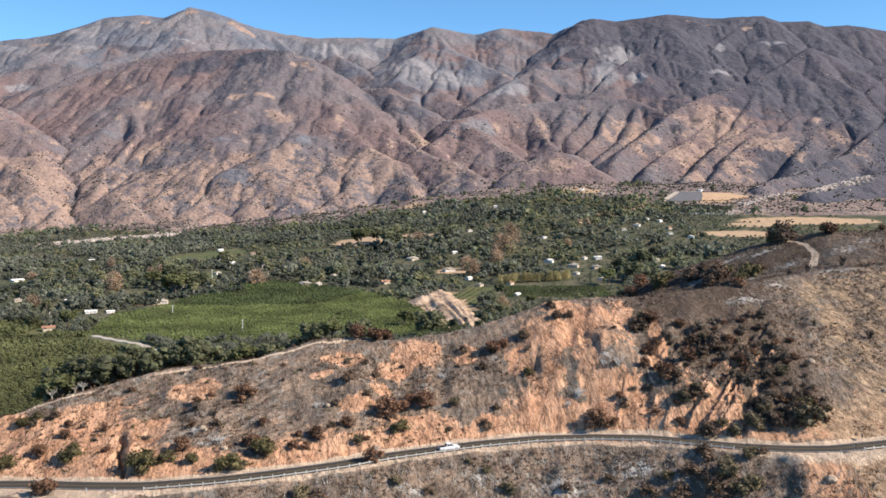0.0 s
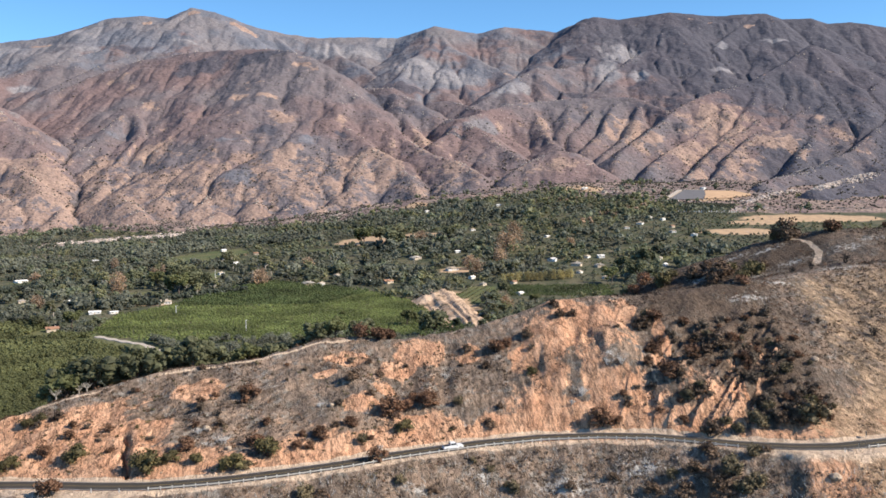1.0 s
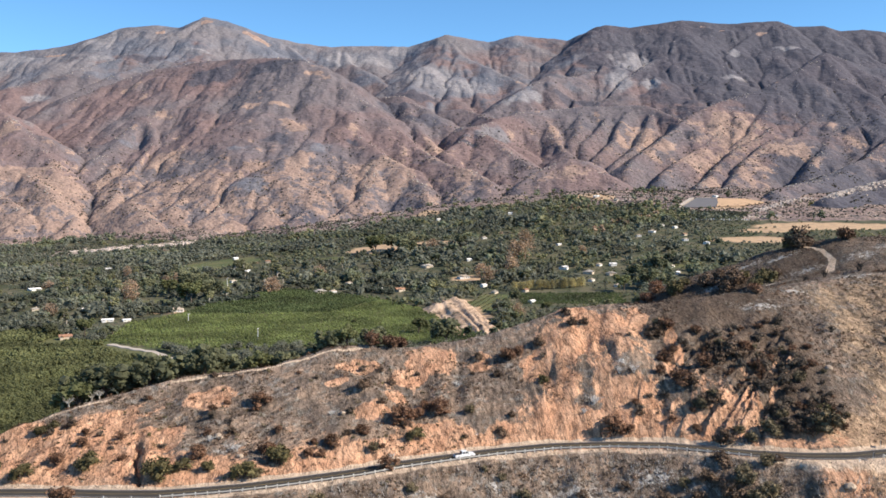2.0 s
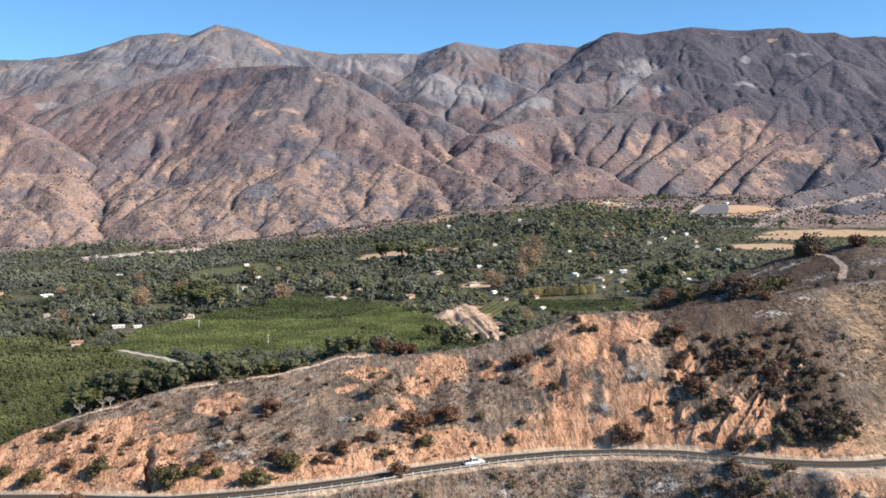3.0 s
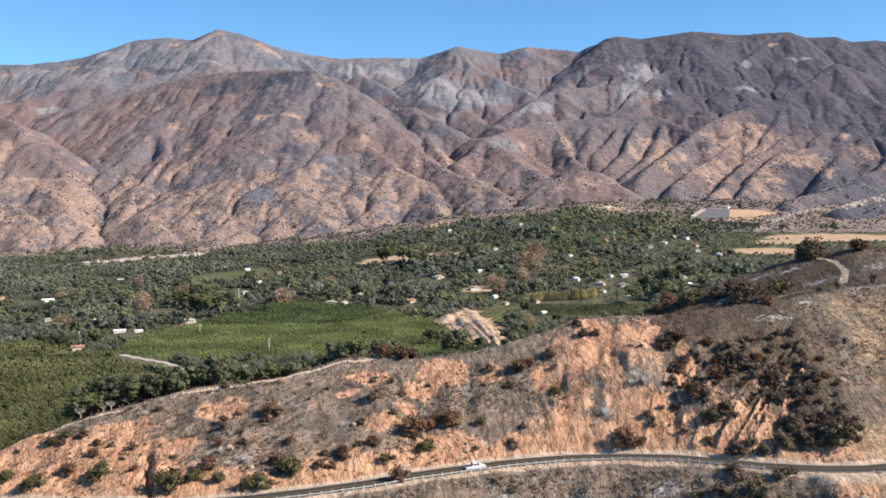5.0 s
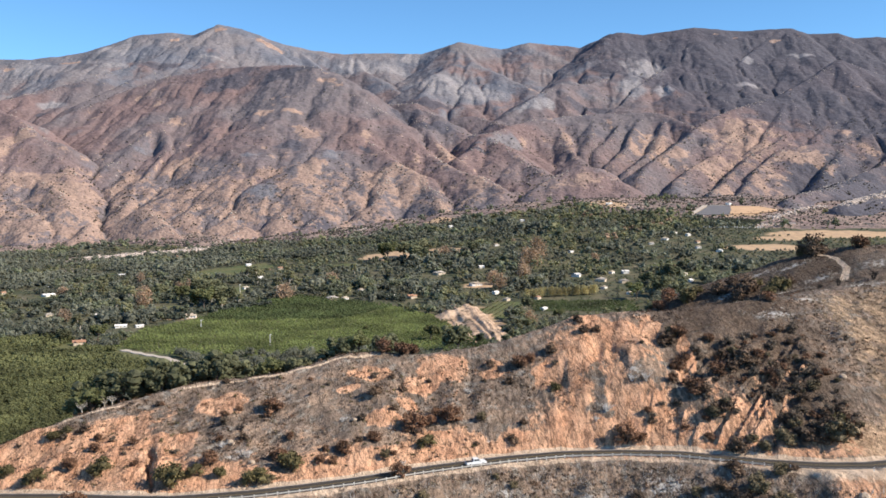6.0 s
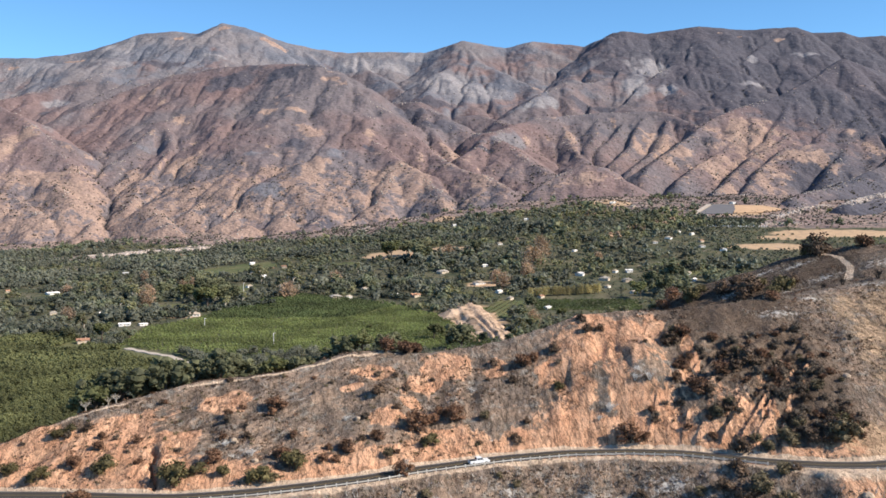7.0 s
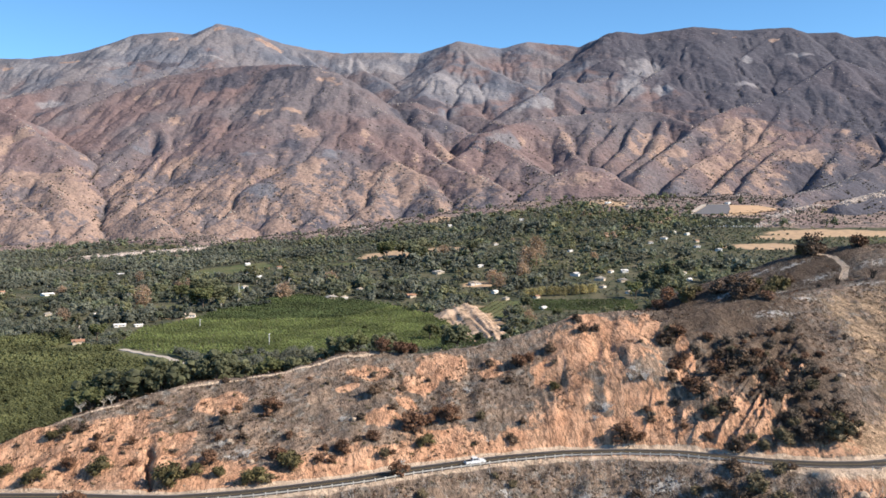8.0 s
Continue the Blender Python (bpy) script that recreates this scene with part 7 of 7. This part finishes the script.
basin = tagged(new("reservoir_embankment"), "grey-lined reservoir embankment with bare tan earth beside it", "embankment", kind="structure")
corners = [(513, 2187), (552, 2184), (592, 2191), (612, 2240), (620, 2289), (598, 2299), (575, 2302)]
basin_face("lined_slope", [(cx, cy, slope_at((cx, cy)) + h) for (cx, cy), h in zip(corners, (1.5, 1.2, 1.5, 5.2, 9, 9.2, 9))], CONCRETE, basin)
corners = [(596, 2193), (655, 2202), (702, 2222), (724, 2258), (690, 2284), (624, 2290)]
basin_face("earth_slope", [(cx, cy, slope_at((cx, cy)) + h) for (cx, cy), h in zip(corners, (1.5, 1.5, 1.5, 3, 7, 9))], plain_material("bare_embankment_earth", (0.50, 0.33, 0.20), 0.95, 0.0, 20.0, 0.25, 0.5), basin)
rim_paint = plain_material("pale_rim_earth", (0.45, 0.385, 0.32), 0.95, 0.0, 8.0, 0.25, 0.3)
for corners in ([(499, 2185), (510, 2187), (572, 2304), (562, 2308)], [(575, 2305), (620, 2293), (622, 2301), (568, 2312)]):
    heights = [1.8 if cy < 2250 else 9.6 for cx, cy in corners]
    basin_face("rim", [(cx, cy, slope_at((cx, cy)) + h) for (cx, cy), h in zip(corners, heights)], rim_paint, basin)
tank = make_house(13, 9, 5.0, 0.8, STUCCO_WHITE, ROOF_PALE, "small white pump house above the reservoir", False, False)
tank.name = "pump_house"
tank.matrix_basis = pose(648, 2400, slope_at((648, 2400)) - 0.2, 0, 0, 30)

# single large trees among the houses
SCORCHED = [(70, 1112, 8.5), (-268, 1363, 13.8), (-452, 1299, 13.1), (-221, 1517, 10.8), (45, 1414, 12.6), (-46, 1758, 12.5), (-610, 1401, 9.2), (-507, 1167, 9.0), (-552, 1577, 8.4), (102, 1618, 19.3), (123, 1716, 17.4), (-454, 1466, 8.7), (-440, 1476, 8.8), (36, 1474, 10.5), (217, 1654, 8.9), (86, 1511, 11.7)]
BIG_OAKS = [(-11, 1186, 4.4), (-14, 926, 13.6), (-41, 1014, 9.0), (60, 1184, 8.0), (76, 1248, 7.5), (112, 1190, 6.5), (273, 1450, 12.9), (272, 1356, 13.7), (232, 1335, 11.9), (317, 1495, 13.3), (-438, 1004, 7.5), (-400, 1007, 9.0), (-374, 986, 7.0), (-337, 1287, 15.3), (-357, 1262, 16.5), (-381, 1405, 15.0), (-398, 1379, 14.8), (-415, 1353, 12.1), (-470, 1420, 12.7), (-96, 1722, 17.4), (-152, 1774, 17.9), (-122, 1797, 16.0), (6, 1787, 10.6), (-120, 1093, 3.3)]
def make_full_tree(name, seed, height, leaf, label, sprays=900):
    """A tree with leaves from the ground to its top, one metre in radius."""
    q = np.random.default_rng(seed)
    thing = tagged(new(name), label, "tree")
    bm = bmesh.new()
    limb(bm, (0, 0, -0.1), (0.05, 0, height * 0.5), 0.07, 0.045, 7)
    tips = []
    for k in range(16):
        a, up = k * 2.4, 0.14 + 0.8 * (k + 0.5) / 16
        reach = 0.62 * math.sqrt(max(0.05, 1 - (2 * up - 0.9) ** 2)) * q.uniform(0.6, 1.1)
        tip = (math.cos(a) * reach, math.sin(a) * reach, height * up)
        limb(bm, (0.03, 0, height * up * 0.6), tip, 0.03, 0.008, 5)
        tips.append(tip)
    part("trunk", bm, BARK, thing)
    tips = np.array(tips)
    pick = q.integers(0, 16, sprays)
    c = tips[pick] + q.normal(size=(sprays, 3)) * np.array([0.19, 0.19, 0.17])
    c[:, 2] = np.maximum(c[:, 2], 0.05)
    v, f = leaves(q, c, 0.085)
    solid("crown", v, f, leaf, thing)
    return thing


brown_tree = "large brown scorched tree among the orchards"
scorched_kinds = [("ta", lambda: make_full_tree("scorched_tree", 31, 2.3, DRY_LEAF, brown_tree)),
                  ("tb", lambda: make_full_tree("scorched_tree", 32, 2.0, DRY_LEAF, brown_tree))]
plant(scorched_kinds, SCORCHED, "scorched trees in the valley", 0.0)
hedge_kinds = [("ha", lambda: make_full_tree("windbreak_tree", 33, 2.9, HEDGE_LEAF, "pale yellow-green tree of a windbreak row", 1300))]
plant(hedge_kinds, [(82 + 6.2 * k + g.uniform(-1.5, 1.5), 1354 + 1.4 * k + g.uniform(-3, 3), g.uniform(4.6, 5.8)) for k in range(17)], "windbreak row", 0.0)
# larger trees that stand out of the woodland
stand_out = []
while len(stand_out) < 170:
    ty = g.uniform(930, 1650)
    tx = g.uniform(-0.47 * ty, 0.24 * ty)
    spot = np.array([float(tx)]), np.array([float(ty)])
    free = all(not inside(*spot, c)[0] for c in FIELDS.values()) and all(blob(*spot, *b)[0] < 0.3 for b in BARE) and beside(*spot, LANE)[0] > 20
    if free and not (76 < tx < 235 and 1170 < ty < 1390) and all(abs(tx - hx) > w * 0.5 + 9 or not hy - 110 < ty < hy + 12 for hx, hy, w in HOUSES) and not hill_shadow(*spot)[0]:
        stand_out.append((tx, ty, g.uniform(4.5, 8.0)))
valley_kinds = [("va", lambda: make_tree("shade_tree", 41, 1.9, 1.0, WOOD_LEAF, BARK, "large dark green shade tree in the valley", "tree", 230)),
                ("vb", lambda: make_tree("shade_tree", 42, 2.3, 1.0, GROVE_LEAF, BARK, "large olive green shade tree in the valley", "tree", 230)),
                ("vc", lambda: make_tree("shade_tree", 43, 2.0, 1.0, WOOD_LEAF, BARK, "large dark green shade tree in the valley", "tree", 230)),
                ("vd", lambda: make_tree("eucalyptus_tree", 44, 3.4, 1.0, PALE_LEAF, PALE_BARK, "tall pale grey-green eucalyptus in the valley", "tree", 260))]
plant(valley_kinds, stand_out, "large trees in the valley", 0.0)
plant(oak_kinds, BIG_OAKS, "large trees in the valley", 0.0)


def cypress(px, py, h):
    q = np.random.default_rng(int(abs(px) * 7 + py))
    thing = tagged(new("cypress_tree"), "tall narrow dark cypress beside a house", "tree", "cypresses")
    bm = bmesh.new()
    limb(bm, (0, 0, -0.5), (0, 0, h * 0.4), 0.3, 0.2, 6)
    part("trunk", bm, BARK, thing)
    up = q.uniform(0.06, 1.0, 46)
    rad = h * 0.085 * np.sqrt(np.clip(1.05 - up, 0.02, 1)) * 1.2
    ang = q.uniform(0, 6.28, 46)
    c = np.stack([np.cos(ang) * rad * 0.6, np.sin(ang) * rad * 0.6, up * h], -1)
    v, f = clumps(q, c, rad * 0.8 + 0.2, 1.5)
    solid("crown", v, f, OAK, thing)
    thing.matrix_basis = pose(px, py, slope_at((px, py)))


for px, py, h in ((448, 1752, 15), (452, 1758, 12), (150, 1500, 14), (-300, 1340, 12)):
    cypress(px, py, h)


def palm(px, py, h):
    q = np.random.default_rng(int(abs(px) * 13 + py))
    thing = tagged(new("palm_tree"), "tall thin palm with a small tuft of fronds", "tree", "palms")
    bm = bmesh.new()
    limb(bm, (0, 0, -0.5), (q.uniform(-0.6, 0.6), 0, h), 0.36, 0.22, 7)
    part("trunk", bm, PALE_BARK, thing)
    for k in range(14):
        bm = bmesh.new()
        a, droop = k * 2.4, q.uniform(-0.7, 0.8)
        pts = [Vector((0, 0, h)), Vector((math.cos(a) * 1.4, math.sin(a) * 1.4, h + 0.9 * droop + 0.4)), Vector((math.cos(a) * 2.7, math.sin(a) * 2.7, h + 1.1 * droop - 0.7))]
        side = Vector((-math.sin(a), math.cos(a), 0))
        ring = [(bm.verts.new(pt - side * s), bm.verts.new(pt + Vector((0, 0, 0.08))), bm.verts.new(pt + side * s)) for pt, s in zip(pts, (0.12, 0.55, 0.06))]
        for r0, r1 in zip(ring, ring[1:]):
            bm.faces.new((r0[0], r0[1], r1[1], r1[0]))
            bm.faces.new((r0[1], r0[2], r1[2], r1[1]))
        part("frond", bm, PALE_LEAF, thing)
    thing.matrix_basis = pose(px, py, slope_at((px, py)))


for px, py, h in ((165, 1585, 17), (192, 1580, 15), (180, 1600, 18), (-52, 1530, 15), (-180, 1560, 16)):
    palm(px, py, h)

# a row of white stakes beside the far orchard
stakes = tagged(new("stake_row"), "row of white stakes beside the far orchard", "stakes")
for k in range(24):
    sx, sy = 492 + 5.2 * k, 2008 - 0.4 * k
    bm = bmesh.new()
    box(bm, sx, sy, slope_at((sx, sy)) + 1.6, 2.2, 0.8, 4.2)
    bmesh.ops.bevel(bm, geom=bm.edges[:], offset=0.06, segments=1, affect="EDGES")
    part("stake", bm, STUCCO_WHITE, stakes)

# the pale farm lane between the orchards
lane_verts, lane_faces = [], []
lane_steps = np.linspace(0, len(LANE) - 1, 90)
lane_x, lane_y = np.interp(lane_steps, range(len(LANE)), [p[0] for p in LANE]), np.interp(lane_steps, range(len(LANE)), [p[1] for p in LANE])
for k in range(90):
    a, b = max(k - 3, 0), min(k + 3, 89)
    run_x, run_y = lane_x[b] - lane_x[a], lane_y[b] - lane_y[a]
    length = math.hypot(run_x, run_y)
    half = 3.4 + 0.9 * math.sin(k * 0.5)
    for side, drop in ((-1.15, 1.0), (-1, 0), (1, 0), (1.15, 1.0)):
        px, py = lane_x[k] - run_y / length * half * side, lane_y[k] + run_x / length * half * side
        lane_verts.append((px, py, slope_at((px, py)) + 0.7 - drop))
    if k:
        lane_faces += [(4 * k - 4 + j, 4 * k - 3 + j, 4 * k + 1 + j, 4 * k + j) for j in range(3)]
lane = solid("farm_lane", lane_verts, lane_faces, plain_material("pale_lane_gravel", (0.46, 0.40, 0.335), 0.95, 0.0, 6.0, 0.3, 0.2))
tagged(lane, "pale gravel farm lane between the orchards", "lane", kind="structure")

# ---- small growth and litter over the hill ----
q = np.random.default_rng(5)
hx, hy = q.uniform(-140, 185, 130000), q.uniform(212, 405, 130000)
hs = road_offset(hx, hy)
hz = hillside(hx, hy)
cov = hill_covers(hx, hy, hz)
off_road = (np.abs(hs) > 6.3) & (cov["track"] < 0.2) & ((hy < along(CREST, hx, 1) + 6) | (hx > 72))
clear = off_road & (hy < along(CREST, hx, 1) + 25)


def sticks(name, pick, count, height, width, lean, per, material, label, category):
    """Thin upright blades or twigs in tufts."""
    idx = q.choice(np.flatnonzero(pick), min(count, int(pick.sum())), replace=False)
    k = np.repeat(idx, per)
    n = len(k)
    base = np.stack([hx[k], hy[k], hz[k] - 0.1], -1) + q.normal(size=(n, 3)) * np.array([0.22, 0.22, 0])
    h = height * q.uniform(0.5, 1.5, n)
    tip = base + np.stack([q.normal(size=n) * lean * h, q.normal(size=n) * lean * h, h], -1)
    a = q.uniform(0, 6.28, n)
    side = np.stack([np.cos(a), np.sin(a), 0 * a], -1) * (width * q.uniform(0.6, 1.4, n))[:, None]
    front = np.stack([-np.sin(a), np.cos(a), 0 * a], -1) * (width * 0.8)
    v = np.stack([base - side, base + side, base + front, tip], 1).reshape(-1, 3)
    f = np.array([[0, 1, 3], [1, 2, 3], [2, 0, 3]])[None] + 4 * np.arange(n)[:, None, None]
    return tagged(solid(name, v, f.reshape(-1, 3), material), label, category, kind="stuff")


def puffs(name, pick, count, low, high, material, label, category, per=5, size=0.30):
    """Low mats of scrub made of leaf sprays."""
    idx = q.choice(np.flatnonzero(pick), min(count, int(pick.sum())), replace=False)
    r = low + (high - low) * q.uniform(0, 1, len(idx)) ** 2
    k = np.repeat(np.arange(len(idx)), per)
    n = len(k)
    d = q.normal(size=(n, 3))
    d /= np.linalg.norm(d, axis=1)[:, None]
    d[:, 2] = np.abs(d[:, 2]) * 0.8
    c = np.stack([hx[idx], hy[idx], hz[idx]], -1)[k] + d * (r[k] * q.uniform(0.3, 1, n))[:, None]
    v, f = leaves(q, c, 1.0)
    v = (v.reshape(-1, 4, 3) - c[:, None]) * (size * (0.5 + 0.5 * r[k] / high))[:, None, None] + c[:, None]
    return tagged(solid(name, v.reshape(-1, 3), f, material), label, category, kind="stuff")


soil = cov["soil"] + 0.5 * fbm(hx, hy, 5, 3, 95)
burnt = off_road & (soil < 0.35)
patchy = fbm(hx, hy, 16, 3, 96)
sticks("burnt_twigs", burnt & (patchy > -0.1), 3800, 0.85, 0.045, 0.5, 3, CHARRED, "black burnt twigs standing in ash", "twigs")
puffs("burnt_scrub", off_road & (soil < 0.55) & (patchy > 0.0), 3000, 0.25, 1.3, SHRUB_DARK, "low charred scrub over the burnt slope", "scrub", 10, 0.30)
puffs("grey_scrub", burnt & (patchy < 0.25), 2000, 0.25, 1.0, SHRUB_GREY, "low grey ashy scrub over the burnt slope", "scrub", 12, 0.22)
sticks("ash_white_twigs", off_road & (cov["ash"] > 0.3), 1500, 0.9, 0.05, 0.9, 3, PALE_BARK, "ash-white dead twigs in burnt patches", "twigs")
puffs("ashy_brush", off_road & (hs < -6) & (patchy > -0.3), 2600, 0.3, 1.5, SHRUB_GREY, "grey ashy brush on the slope below the road", "scrub", 14, 0.24)
sticks("pale_stems", off_road & (hs < -5.5) & (patchy > -0.35), 1500, 1.5, 0.05, 0.45, 3, ASHEN, "ash-white dead stems on the slope below the road", "twigs")
sticks("charred_stems", off_road & (hs < -5.5), 1000, 1.7, 0.055, 0.4, 3, CHARRED, "black charred stems on the slope below the road", "twigs")
puffs("charred_brush", off_road & (hs < -6), 1500, 0.3, 1.6, SHRUB_DARK, "dark charred brush on the slope below the road", "scrub", 16, 0.26)
puffs("brown_scrub", off_road & (soil < 1.1) & (patchy > -0.1), 1500, 0.25, 1.3, SHRUB_BROWN, "low rust-brown scrub scattered over the slope", "scrub", 18, 0.26)
puffs("green_scrub", off_road & (hx < 5) & (soil > 0.1), 260, 0.3, 1.2, SHRUB_GREEN, "small green shrubs scattered over the bank", "scrub", 30, 0.22)
puffs("dark_tufts", clear & (hx < 118) & (patchy > 0.05), 900, 0.2, 0.9, SHRUB_DARK, "small dark tufts scattered over the bare soil", "scrub", 12, 0.24)
sticks("dry_grass", off_road & (cov["straw"] > 0.3), 7000, 0.6, 0.06, 0.45, 3, STRAW, "dry straw-coloured grass on the slope", "grass")
idx = q.choice(np.flatnonzero(off_road), 2200, replace=False)
rad = 0.08 + 0.34 * q.uniform(0, 1, len(idx)) ** 6
v, f = tufts(q, np.stack([hx[idx], hy[idx], hz[idx] + 0.3 * rad], -1), rad, 0.7, 0.25)
tagged(solid("stones", v, f, ROCK), "pale stones and rubble lying on the slope", "stones", kind="stuff")


def boulder(px, py, r):
    b = np.random.default_rng(int(abs(px) * 31 + py * 7) % 9973)
    bm = bmesh.new()
    bmesh.ops.create_icosphere(bm, subdivisions=3, radius=r)
    for vert in bm.verts:
        n = vert.co.normalized()
        vert.co *= 1 + 0.30 * noise.noise(n * 1.4 + Vector((px, py, 0))) + 0.10 * noise.noise(n * 4 + Vector((py, px, 0)))
        vert.co.z *= 0.75
    ob = part("boulder", bm, ROCK)
    ob.matrix_basis = pose(px, py, land(px, py) + 0.2 * r, 0, 0, b.uniform(0, 360))
    tagged(ob, "pale sandstone boulder half sunk in the slope", "boulder", "boulders")


for px, py, r in ((95.7, 229.7, 1.4), (-66.0, 257.0, 1.0), (-65.2, 256.4, 0.8), (-58.0, 248.0, 0.9), (88.0, 268.0, 0.9), (110.0, 281.0, 1.1), (-33.0, 268.0, 0.8), (128.0, 272.0, 1.0)):
    boulder(px, py, r)
